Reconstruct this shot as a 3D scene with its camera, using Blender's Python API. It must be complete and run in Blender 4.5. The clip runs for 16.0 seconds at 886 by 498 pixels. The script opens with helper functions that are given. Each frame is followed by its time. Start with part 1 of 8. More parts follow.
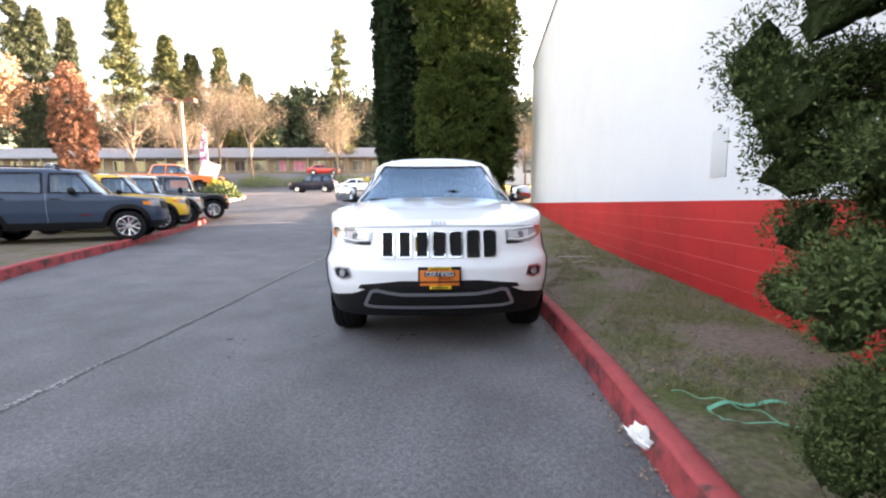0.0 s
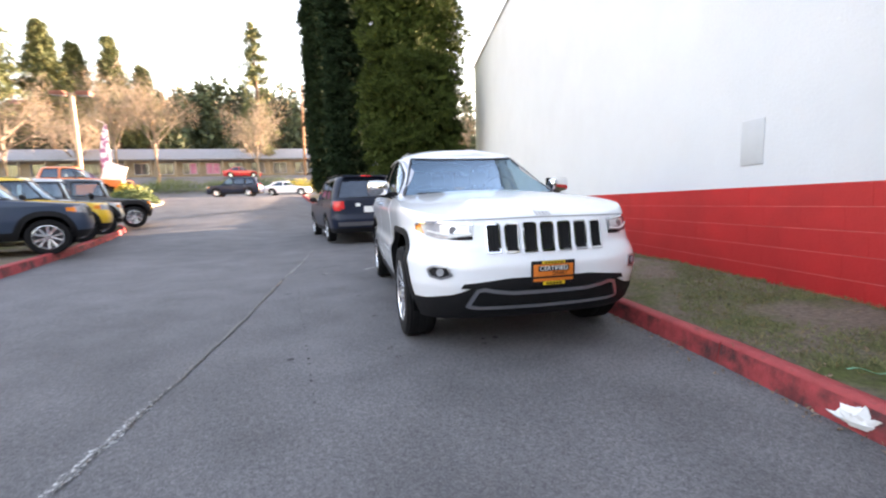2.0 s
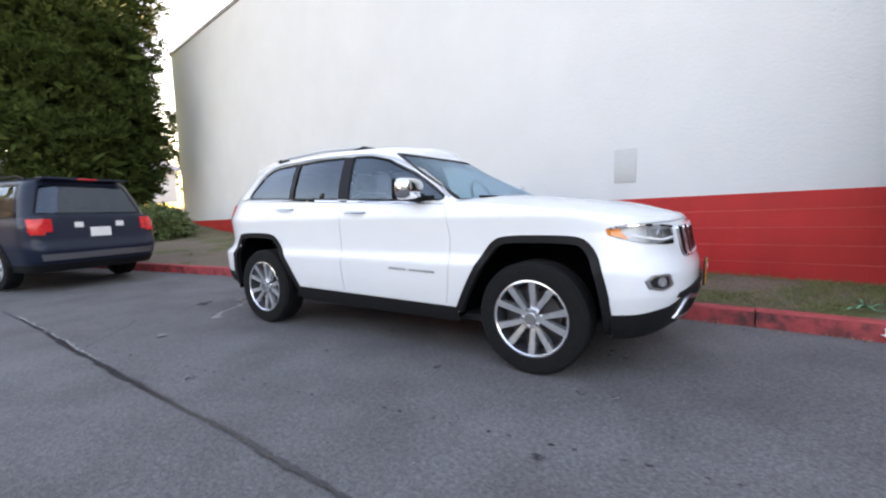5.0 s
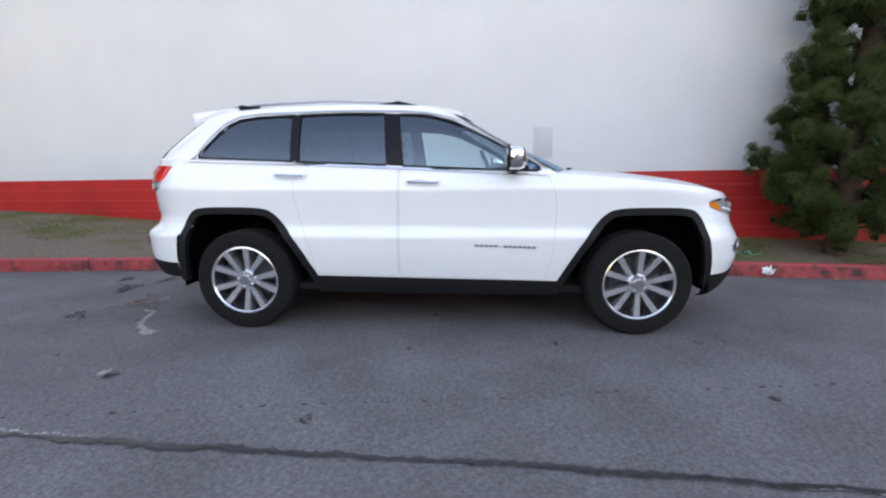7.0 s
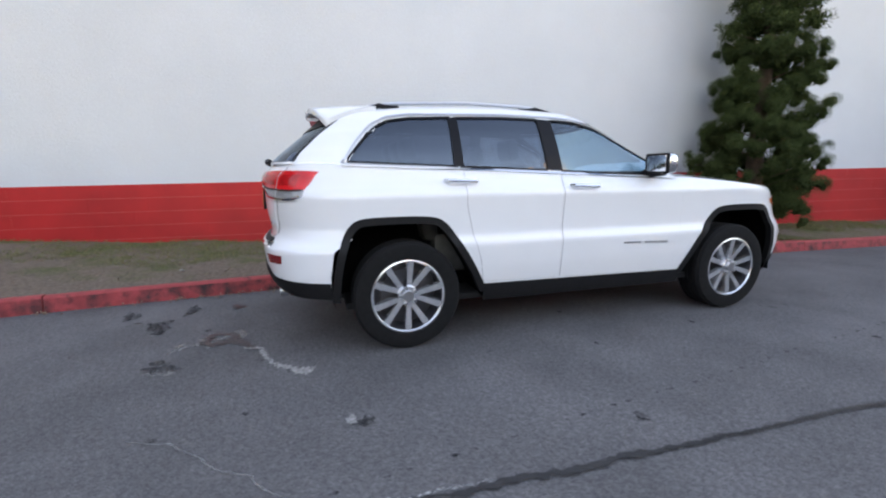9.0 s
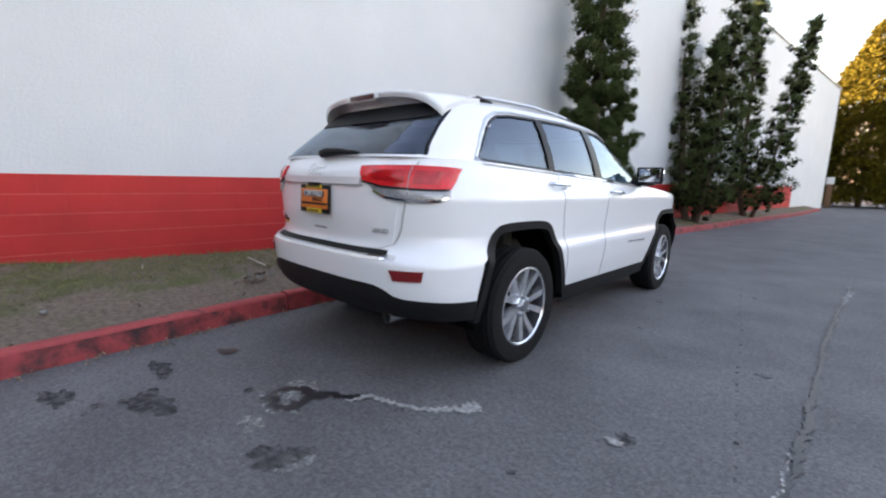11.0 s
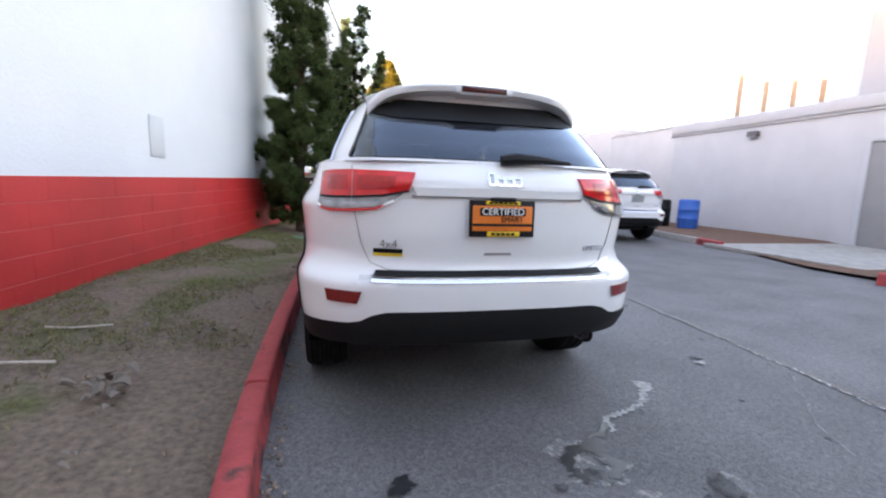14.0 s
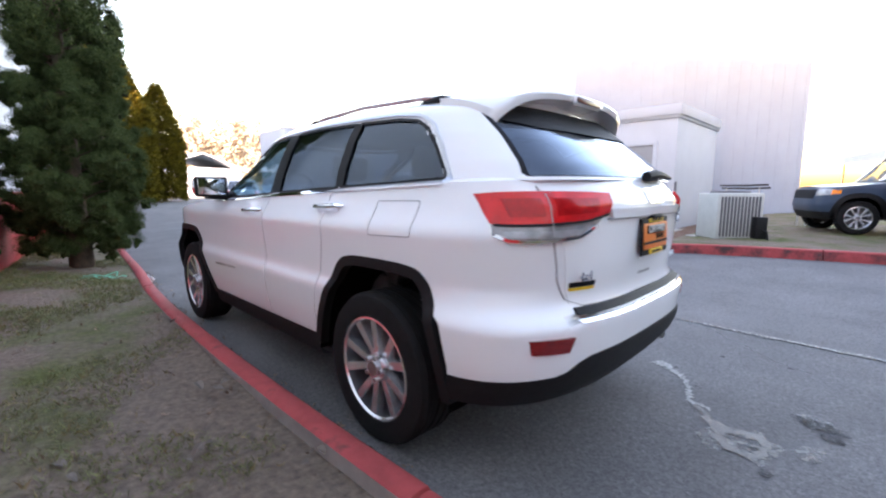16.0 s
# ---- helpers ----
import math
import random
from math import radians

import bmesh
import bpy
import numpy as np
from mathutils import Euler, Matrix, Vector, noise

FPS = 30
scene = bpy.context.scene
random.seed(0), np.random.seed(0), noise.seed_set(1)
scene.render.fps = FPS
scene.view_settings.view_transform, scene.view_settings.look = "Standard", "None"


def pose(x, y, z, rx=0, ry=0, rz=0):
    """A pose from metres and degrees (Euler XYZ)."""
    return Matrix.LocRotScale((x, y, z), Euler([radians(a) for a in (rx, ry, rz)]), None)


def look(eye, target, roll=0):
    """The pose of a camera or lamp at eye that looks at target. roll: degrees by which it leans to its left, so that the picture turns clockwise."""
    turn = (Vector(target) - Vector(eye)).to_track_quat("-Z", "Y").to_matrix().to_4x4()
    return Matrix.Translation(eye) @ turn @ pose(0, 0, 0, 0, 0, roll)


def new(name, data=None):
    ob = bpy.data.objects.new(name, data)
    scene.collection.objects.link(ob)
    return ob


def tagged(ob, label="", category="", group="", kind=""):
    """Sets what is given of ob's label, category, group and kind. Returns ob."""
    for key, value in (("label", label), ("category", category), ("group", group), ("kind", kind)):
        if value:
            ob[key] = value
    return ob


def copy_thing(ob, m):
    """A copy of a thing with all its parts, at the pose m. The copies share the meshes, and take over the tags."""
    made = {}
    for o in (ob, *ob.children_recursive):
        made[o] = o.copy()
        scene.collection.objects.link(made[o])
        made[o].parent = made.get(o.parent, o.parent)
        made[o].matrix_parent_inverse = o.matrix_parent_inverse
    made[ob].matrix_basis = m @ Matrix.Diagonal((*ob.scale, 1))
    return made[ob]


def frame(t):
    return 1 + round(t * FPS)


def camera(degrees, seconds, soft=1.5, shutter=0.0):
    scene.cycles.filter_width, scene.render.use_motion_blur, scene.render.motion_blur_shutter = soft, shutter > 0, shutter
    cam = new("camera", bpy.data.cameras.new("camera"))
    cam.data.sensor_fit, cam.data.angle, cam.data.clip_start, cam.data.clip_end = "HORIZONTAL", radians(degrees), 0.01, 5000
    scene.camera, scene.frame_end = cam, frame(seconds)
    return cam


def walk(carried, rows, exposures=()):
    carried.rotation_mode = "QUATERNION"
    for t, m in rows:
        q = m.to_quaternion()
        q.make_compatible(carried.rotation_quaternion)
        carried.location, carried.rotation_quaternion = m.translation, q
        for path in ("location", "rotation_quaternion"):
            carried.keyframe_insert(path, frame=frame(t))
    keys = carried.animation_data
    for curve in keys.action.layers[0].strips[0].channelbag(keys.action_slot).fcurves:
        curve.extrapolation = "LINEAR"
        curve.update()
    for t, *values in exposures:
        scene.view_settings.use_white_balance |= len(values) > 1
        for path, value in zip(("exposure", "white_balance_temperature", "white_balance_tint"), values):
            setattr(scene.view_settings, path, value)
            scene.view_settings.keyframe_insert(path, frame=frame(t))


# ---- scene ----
cam = camera(92.5, 16.0, soft=2.1, shutter=0.35)
PATH = [
    (0, (-0.097, -5.484, 1.211), (-0.018, -3.499, 0.974), -0.4),
    (0.5, (-0.168, -5.446, 1.223), (-0.061, -3.464, 0.972), 2.3),
    (1, (-0.483, -5.376, 1.175), (-0.283, -3.403, 0.91), 0.1),
    (1.5, (-0.898, -5.242, 1.142), (-0.67, -3.271, 0.896), -1.1),
    (2, (-1.35, -5.018, 1.148), (-0.916, -3.08, 0.912), -1.7),
    (2.5, (-1.821, -4.802, 1.141), (-1.066, -2.966, 0.901), -2.5),
    (3, (-2.248, -4.443, 1.133), (-1.304, -2.698, 0.883), -2.5),
    (3.5, (-2.681, -4.078, 1.113), (-1.501, -2.485, 0.845), -3.2),
    (4, (-3.006, -3.569, 1.106), (-1.658, -2.13, 0.772), -1.1),
    (4.5, (-3.315, -3.051, 1.121), (-1.794, -1.783, 0.842), -2.1),
    (4.7, (-3.399, -2.836, 1.114), (-1.822, -1.629, 0.878), -2.0),
    (6.8, (-3.959, -0.472, 1.162), (-1.995, -0.25, 0.857), -1.0),
    (7, (-3.957, -0.236, 1.173), (-1.992, -0.115, 0.821), -0.2),
    (7.5, (-4.007, 0.351, 1.184), (-2.036, 0.311, 0.849), 0.3),
    (8, (-3.943, 0.918, 1.194), (-1.987, 0.706, 0.835), 1.3),
    (8.5, (-3.852, 1.493, 1.192), (-1.923, 1.097, 0.846), 1.2),
    (8.7, (-3.801, 1.72, 1.207), (-1.886, 1.262, 0.861), 0.4),
    (10.8, (-2.519, 3.661, 1.177), (-1.128, 2.26, 0.859), 1.4),
    (11, (-2.324, 3.789, 1.159), (-0.992, 2.33, 0.845), 1.8),
    (11.5, (-1.841, 4.091, 1.145), (-0.73, 2.448, 0.883), 3.1),
    (12, (-1.364, 4.259, 1.124), (-0.531, 2.463, 0.837), 3.9),
    (12.5, (-0.821, 4.381, 1.138), (-0.193, 2.507, 0.832), 3.7),
    (13, (-0.296, 4.44, 1.126), (-0.006, 2.486, 0.808), 1.4),
    (13.5, (0.235, 4.381, 1.152), (0.169, 2.402, 0.87), 0.9),
    (14, (0.725, 4.264, 1.175), (0.262, 2.34, 0.882), 1.9),
    (14.5, (1.159, 4.032, 1.233), (0.402, 2.22, 0.85), 1.1),
    (15, (1.533, 3.784, 1.26), (0.396, 2.171, 0.938), 0.8),
    (15.5, (1.81, 3.469, 1.249), (0.512, 1.979, 0.939), -0.9),
    (16, (2.086, 3.103, 1.246), (0.685, 1.703, 0.969), -0.2),
]
TINTS = 33
walk(cam, [(row[0], look(row[1], row[2], row[3])) for row in PATH], exposures=[(t, e, k, TINTS) for t, e, k in ((0.0, 4.2, 7450), (2.0, 4.15, 7450), (3.2, 4.02, 7420), (4.5, 3.92, 7400), (7.5, 3.65, 7200), (8.7, 3.6, 7200), (11.0, 3.65, 7200), (12.0, 3.95, 7250), (13.0, 4.1, 7250), (14.5, 4.2, 7050), (16.0, 4.28, 6800))])

# ---- world, sun, exposure ----
SUN_EL, SUN_AZ = radians(3.6), radians(22.0)      # direction to the sun, azimuth from +x towards +y
world = bpy.data.worlds.new("sky")
scene.world = world
world.use_nodes = True
wn, wl = world.node_tree.nodes, world.node_tree.links
sky = wn.new("ShaderNodeTexSky")
sky.sky_type = "NISHITA"
sky.sun_disc = False
sky.sun_elevation = SUN_EL
sky.sun_rotation = radians(90) - SUN_AZ
sky.air_density, sky.dust_density, sky.ozone_density = 1.0, 1.2, 1.0
wn["Background"].inputs["Strength"].default_value = 0.15
wl.new(sky.outputs[0], wn["Background"].inputs["Color"])
sun_data = bpy.data.lights.new("sun", "SUN")
sun_data.energy, sun_data.angle, sun_data.color = 4.0, radians(0.6), (1.0, 0.85, 0.64)
sun = new("sun", sun_data)
to_sun = Vector((math.cos(SUN_EL) * math.cos(SUN_AZ), math.cos(SUN_EL) * math.sin(SUN_AZ), math.sin(SUN_EL)))
sun.matrix_world = look(to_sun * 90, (0, 0, 0))

# ---- materials ----
def mat(name, color, rough=0.5, metal=0.0, var=0.0, scale=8.0, bump=0.0, bscale=60.0, coat=0.0, spec=0.5,
        second=None, mix_scale=2.0, mix_lo=0.45, mix_hi=0.6, island=0.0, rand=0.0, coords="Object", trans=0.0, ior=1.45, emit=None, bare=""):
    m = bpy.data.materials.new(name)
    m.use_nodes = True
    n, l = m.node_tree.nodes, m.node_tree.links
    b = n["Principled BSDF"]
    b.inputs["Roughness"].default_value = rough
    b.inputs["Metallic"].default_value = metal
    b.inputs["Coat Weight"].default_value = coat
    b.inputs["Coat Roughness"].default_value = 0.03
    b.inputs["Specular IOR Level"].default_value = spec
    b.inputs["Transmission Weight"].default_value = trans
    b.inputs["IOR"].default_value = ior
    b.inputs["Base Color"].default_value = (*color, 1)
    if coords == "World":
        tc, coords = n.new("ShaderNodeNewGeometry"), "Position"
    else:
        tc = n.new("ShaderNodeTexCoord")
    out = None

    def noise_tex(sc, det=6.0, ro=0.6):
        t = n.new("ShaderNodeTexNoise")
        t.inputs["Scale"].default_value, t.inputs["Detail"].default_value, t.inputs["Roughness"].default_value = sc, det, ro
        l.new(tc.outputs[coords], t.inputs["Vector"])
        return t

    def mixer(a, bb, f):
        x = n.new("ShaderNodeMix")
        x.data_type = "RGBA"
        for sock, v in ((x.inputs[6], a), (x.inputs[7], bb), (x.inputs[0], f)):
            if isinstance(v, (tuple, float, int)):
                sock.default_value = v
            else:
                l.new(v, sock)
        return x.outputs[2]

    def ramp(src, lo, hi):
        r = n.new("ShaderNodeMapRange")
        r.inputs[1].default_value, r.inputs[2].default_value = lo, hi
        l.new(src, r.inputs[0])
        return r.outputs[0]

    if second:
        fac = ramp(noise_tex(mix_scale).outputs["Fac"], mix_lo, mix_hi)
        if bare:
            at, mu = n.new("ShaderNodeAttribute"), n.new("ShaderNodeMath")
            at.attribute_name, mu.operation, mu.use_clamp = bare, "SUBTRACT", True
            l.new(fac, mu.inputs[0])
            l.new(at.outputs["Fac"], mu.inputs[1])
            fac = mu.outputs[0]
        out = mixer((*color, 1), (*second, 1), fac)
    if var:
        t = noise_tex(scale)
        dark = tuple(c * (1 - var) for c in color)
        lite = tuple(min(1, c * (1 + var)) for c in color)
        if out is None:
            out = mixer((*dark, 1), (*lite, 1), ramp(t.outputs["Fac"], 0.3, 0.7))
        else:
            h = n.new("ShaderNodeHueSaturation")
            l.new(out, h.inputs["Color"])
            r = n.new("ShaderNodeMapRange")
            r.inputs[1].default_value, r.inputs[2].default_value, r.inputs[3].default_value, r.inputs[4].default_value = 0.3, 0.7, 1 - var, 1 + var
            l.new(t.outputs["Fac"], r.inputs[0])
            l.new(r.outputs[0], h.inputs["Value"])
            out = h.outputs[0]
    if island or rand:
        src = n.new("ShaderNodeNewGeometry").outputs["Random Per Island"] if island else n.new("ShaderNodeObjectInfo").outputs["Random"]
        amount = island or rand
        r = n.new("ShaderNodeMapRange")
        r.inputs[3].default_value, r.inputs[4].default_value = 1 - amount, 1 + amount
        l.new(src, r.inputs[0])
        h = n.new("ShaderNodeHueSaturation")
        h.inputs["Color"].default_value = (*color, 1)
        if out is not None:
            l.new(out, h.inputs["Color"])
        l.new(r.outputs[0], h.inputs["Value"])
        out = h.outputs[0]
    if out is not None:
        l.new(out, b.inputs["Base Color"])
    if bump:
        bp = n.new("ShaderNodeBump")
        bp.inputs["Strength"].default_value, bp.inputs["Distance"].default_value = 1.0, bump
        l.new(noise_tex(bscale, 8.0, 0.65).outputs["Fac"], bp.inputs["Height"])
        l.new(bp.outputs[0], b.inputs["Normal"])
    if emit:
        b.inputs["Emission Color"].default_value = (*emit, 1)
        b.inputs["Emission Strength"].default_value = 1.0
    return m


def glass_mat(name, tint, mixf=0.75, rough=0.0, sheen=(0.70, 0.82, 0.95)):
    """Thin tinted car glass: a tinted clear film mixed with a mirror by Fresnel."""
    m = bpy.data.materials.new(name)
    m.use_nodes = True
    n, l = m.node_tree.nodes, m.node_tree.links
    n.remove(n["Principled BSDF"])
    t, g, x, f = n.new("ShaderNodeBsdfTransparent"), n.new("ShaderNodeBsdfGlossy"), n.new("ShaderNodeMixShader"), n.new("ShaderNodeLayerWeight")
    f.inputs[0].default_value = 0.5
    pw, ad = n.new("ShaderNodeMath"), n.new("ShaderNodeMath")
    pw.operation, ad.operation = "POWER", "MULTIPLY_ADD"
    pw.inputs[1].default_value = 4.0
    l.new(f.outputs["Facing"], pw.inputs[0])
    l.new(pw.outputs[0], ad.inputs[0])
    ad.inputs[1].default_value, ad.inputs[2].default_value = 1 - mixf, mixf
    t.inputs[0].default_value = (*tint, 1)
    g.inputs["Roughness"].default_value = rough
    g.inputs[0].default_value = (*sheen, 1)
    l.new(ad.outputs[0], x.inputs[0])
    l.new(t.outputs[0], x.inputs[1])
    l.new(g.outputs[0], x.inputs[2])
    l.new(x.outputs[0], n["Material Output"].inputs[0])
    return m


def stain_mat(name, color, cover, scale=26.0, lo=0.36, hi=0.62):
    """A ragged thin film: patches of colour with clear gaps between them."""
    m = mat(name, color, 0.85, var=0.3, scale=40)
    n, l = m.node_tree.nodes, m.node_tree.links
    g, t, r, x, tr = n.new("ShaderNodeNewGeometry"), n.new("ShaderNodeTexNoise"), n.new("ShaderNodeMapRange"), n.new("ShaderNodeMixShader"), n.new("ShaderNodeBsdfTransparent")
    t.inputs["Scale"].default_value, t.inputs["Detail"].default_value = scale, 5.0
    l.new(g.outputs["Position"], t.inputs["Vector"])
    r.inputs[1].default_value, r.inputs[2].default_value, r.inputs[3].default_value, r.inputs[4].default_value = lo, hi, 0.05, cover
    l.new(t.outputs["Fac"], r.inputs[0])
    l.new(r.outputs[0], x.inputs[0])
    l.new(tr.outputs[0], x.inputs[1])
    l.new(n["Principled BSDF"].outputs[0], x.inputs[2])
    l.new(x.outputs[0], n["Material Output"].inputs[0])
    return m


WHITE = mat("white_car_paint", (0.84, 0.855, 0.875), 0.35, coat=1.0, var=0.015, scale=3)
BLACKPLAST = mat("black_plastic", (0.009, 0.009, 0.010), 0.6, spec=0.3, var=0.2, scale=30, bump=0.0005, bscale=400)
GREYPLAST = mat("grey_plastic", (0.10, 0.10, 0.11), 0.5, var=0.15, scale=20)
SMOKED = mat("smoked_lamp_lens", (0.30, 0.30, 0.31), 0.2, 0.3, coat=0.3, var=0.2, scale=25)
TYRE = mat("tyre_rubber", (0.008, 0.008, 0.0085), 0.85, spec=0.3, var=0.25, scale=25, bump=0.001, bscale=200)
CHROME = mat("chrome", (0.80, 0.81, 0.83), 0.08, 1.0, var=0.03, scale=20)
SATIN = mat("satin_chrome", (0.55, 0.56, 0.58), 0.28, 1.0, var=0.05, scale=20)
ALLOY = mat("polished_alloy", (0.80, 0.81, 0.83), 0.20, 0.85, var=0.06, scale=15)
DARKALLOY = mat("dark_alloy", (0.09, 0.09, 0.10), 0.4, 0.7, var=0.1, scale=15)
BLACK = mat("black_void", (0.008, 0.008, 0.009), 0.8, var=0.2, scale=20)
# near-zero colour and low specular keep the wheel housings black
HOUSING = mat("near_black_wheel_housing", (0.0035, 0.0035, 0.0038), 0.95, spec=0.05, var=0.2, scale=20)
SEAM = mat("panel_gap", (0.30, 0.30, 0.31), 0.7, var=0.1)
TRIMBLACK = mat("gloss_black_trim", (0.006, 0.006, 0.008), 0.30, spec=0.2, coat=0.0, var=0.05)
INTERIOR = mat("dark_cabin_fabric", (0.03, 0.03, 0.034), 0.8, var=0.2, scale=30, bump=0.001, bscale=150)
LEATHER = mat("grey_seat_leather", (0.07, 0.068, 0.066), 0.5, var=0.2, scale=20, bump=0.001, bscale=80)
REDLENS = mat("red_lens", (0.72, 0.018, 0.020), 0.18, coat=0.45, spec=0.4, var=0.22, scale=14)
BRAKELENS = mat("unlit_brake_lens", (0.075, 0.008, 0.008), 0.3, coat=0.3, var=0.2, scale=60)
DEEPRED = mat("dark_red_reflector", (0.22, 0.012, 0.012), 0.25, coat=0.6, var=0.2, scale=60)
INNERRED = mat("inner_red_lens", (0.50, 0.010, 0.012), 0.2, coat=0.45, spec=0.4, var=0.2, scale=30)
CLEARLENS = mat("clear_lens", (0.34, 0.35, 0.37), 0.22, 0.3, coat=0.6, var=0.3, scale=18)
AMBER = mat("amber_lens", (0.85, 0.22, 0.01), 0.15, coat=1.0, var=0.1)
GLASS = glass_mat("clear_car_glass", (0.82, 0.88, 0.88), 0.07)
# besides the glass tint, the blue sheen colour stands in for bluer reflected sky
WINDGLASS = glass_mat("blue_tinted_windshield", (0.74, 0.87, 0.92), 0.055, sheen=(0.50, 0.68, 0.84))
TINT = glass_mat("tinted_car_glass", (0.32, 0.34, 0.38), 0.10)
PLATEORANGE = mat("orange_plate", (0.80, 0.20, 0.03), 0.4, var=0.08, scale=30)
PLATEYELLOW = mat("yellow_plate_print", (0.80, 0.52, 0.02), 0.4, var=0.05)
WHITEPRINT = mat("white_print", (0.8, 0.8, 0.78), 0.5, var=0.04)
GREYBLUE = mat("grey_blue_car_paint", (0.036, 0.058, 0.095), 0.35, spec=0.3, coat=0.3, var=0.04)
YELLOW = mat("yellow_car_paint", (0.75, 0.45, 0.02), 0.3, coat=1.0, var=0.04)
ORANGE = mat("orange_car_paint", (0.78, 0.16, 0.015), 0.3, coat=1.0, var=0.04)
BLACKPAINT = mat("black_car_paint", (0.012, 0.014, 0.016), 0.25, coat=1.0, var=0.05)
NAVYPAINT = mat("dark_blue_car_paint", (0.010, 0.016, 0.034), 0.35, spec=0.3, coat=0.2, var=0.05)
SILVERPAINT = mat("silver_car_paint", (0.42, 0.45, 0.46), 0.3, 0.4, coat=1.0, var=0.03)
REDPAINT = mat("red_car_paint", (0.5, 0.03, 0.03), 0.3, coat=1.0, var=0.03)

def asphalt_mat():
    """Worn asphalt: stones in grey binder, patches and faint stains at several scales."""
    m = bpy.data.materials.new("worn_asphalt")
    m.use_nodes = True
    n, l = m.node_tree.nodes, m.node_tree.links
    b = n["Principled BSDF"]
    g = n.new("ShaderNodeNewGeometry")

    def tex(kind, scale, detail=4.0):
        t = n.new(kind)
        t.inputs["Scale"].default_value = scale
        if kind == "ShaderNodeTexNoise":
            t.inputs["Detail"].default_value = detail
        l.new(g.outputs["Position"], t.inputs["Vector"])
        return t

    def rng_(src, a, b_, lo, hi):
        r = n.new("ShaderNodeMapRange")
        for i, v in enumerate((a, b_, lo, hi)):
            r.inputs[i + 1].default_value = v
        l.new(src, r.inputs[0])
        return r.outputs[0]

    def mul(x, y):
        k = n.new("ShaderNodeMath")
        k.operation = "MULTIPLY"
        l.new(x, k.inputs[0])
        l.new(y, k.inputs[1])
        return k.outputs[0]

    stones = tex("ShaderNodeTexVoronoi", 150.0)
    speck = rng_(stones.outputs["Color"], 0.0, 1.0, 0.60, 1.46)
    grain = rng_(tex("ShaderNodeTexNoise", 38.0, 5.0).outputs["Fac"], 0.35, 0.65, 0.82, 1.16)
    patches = rng_(tex("ShaderNodeTexNoise", 1.6, 8.0).outputs["Fac"], 0.30, 0.70, 0.78, 1.18)
    broad = rng_(tex("ShaderNodeTexNoise", 0.22, 3.0).outputs["Fac"], 0.35, 0.65, 0.86, 1.12)
    white = rng_(tex("ShaderNodeTexVoronoi", 17.0).outputs["Distance"], 0.03, 0.06, 2.1, 1.0)
    v = mul(mul(mul(mul(speck, grain), patches), broad), white)
    mx = n.new("ShaderNodeMix")
    mx.data_type, mx.blend_type = "RGBA", "MULTIPLY"
    mx.inputs[0].default_value = 1.0
    mx.inputs[6].default_value = (0.118, 0.115, 0.117, 1)
    l.new(v, mx.inputs[7])
    l.new(mx.outputs[2], b.inputs["Base Color"])
    b.inputs["Roughness"].default_value = 0.82
    bp = n.new("ShaderNodeBump")
    bp.inputs["Strength"].default_value, bp.inputs["Distance"].default_value = 0.6, 0.002
    l.new(speck, bp.inputs["Height"])
    l.new(bp.outputs[0], b.inputs["Normal"])
    return m


ASPHALT = asphalt_mat()
OLDASPHALT = mat("worn_asphalt", (0.105, 0.104, 0.106), 0.85, var=0.28, scale=240, bump=0.004, bscale=160, second=(0.135, 0.133, 0.134), mix_scale=0.35, mix_lo=0.4, mix_hi=0.65)
REDWALL = mat("red_painted_block", (0.50, 0.020, 0.018), 0.6, var=0.16, scale=1.3, bump=0.004, bscale=45, rand=0.02, coords="World")
REDJOINT = mat("worn_red_joint", (0.62, 0.16, 0.14), 0.8, var=0.3, scale=6)
WHITEWALL = mat("white_painted_block", (0.62, 0.64, 0.665), 0.6, var=0.04, scale=0.8, bump=0.005, bscale=30)


def coursing(m):
    """Painted-over blocks: shallow joints 0.4 by 0.2 m on a wall that runs along y."""
    n, l = m.node_tree.nodes, m.node_tree.links
    g, sx, cx, br = n.new("ShaderNodeNewGeometry"), n.new("ShaderNodeSeparateXYZ"), n.new("ShaderNodeCombineXYZ"), n.new("ShaderNodeTexBrick")
    l.new(g.outputs["Position"], sx.inputs[0])
    l.new(sx.outputs["Y"], cx.inputs["X"])
    l.new(sx.outputs["Z"], cx.inputs["Y"])
    l.new(cx.outputs[0], br.inputs["Vector"])
    br.inputs["Scale"].default_value, br.inputs["Brick Width"].default_value, br.inputs["Row Height"].default_value = 1.0, 0.4, 0.2
    br.inputs["Mortar Size"].default_value, br.inputs["Mortar Smooth"].default_value = 0.006, 0.6
    b2 = n.new("ShaderNodeBump")
    b2.invert = True
    b2.inputs["Strength"].default_value, b2.inputs["Distance"].default_value = 0.16, 0.003
    l.new(br.outputs["Fac"], b2.inputs["Height"])
    p = n["Principled BSDF"]
    if p.inputs["Normal"].links:
        l.new(p.inputs["Normal"].links[0].from_socket, b2.inputs["Normal"])
    l.new(b2.outputs[0], p.inputs["Normal"])


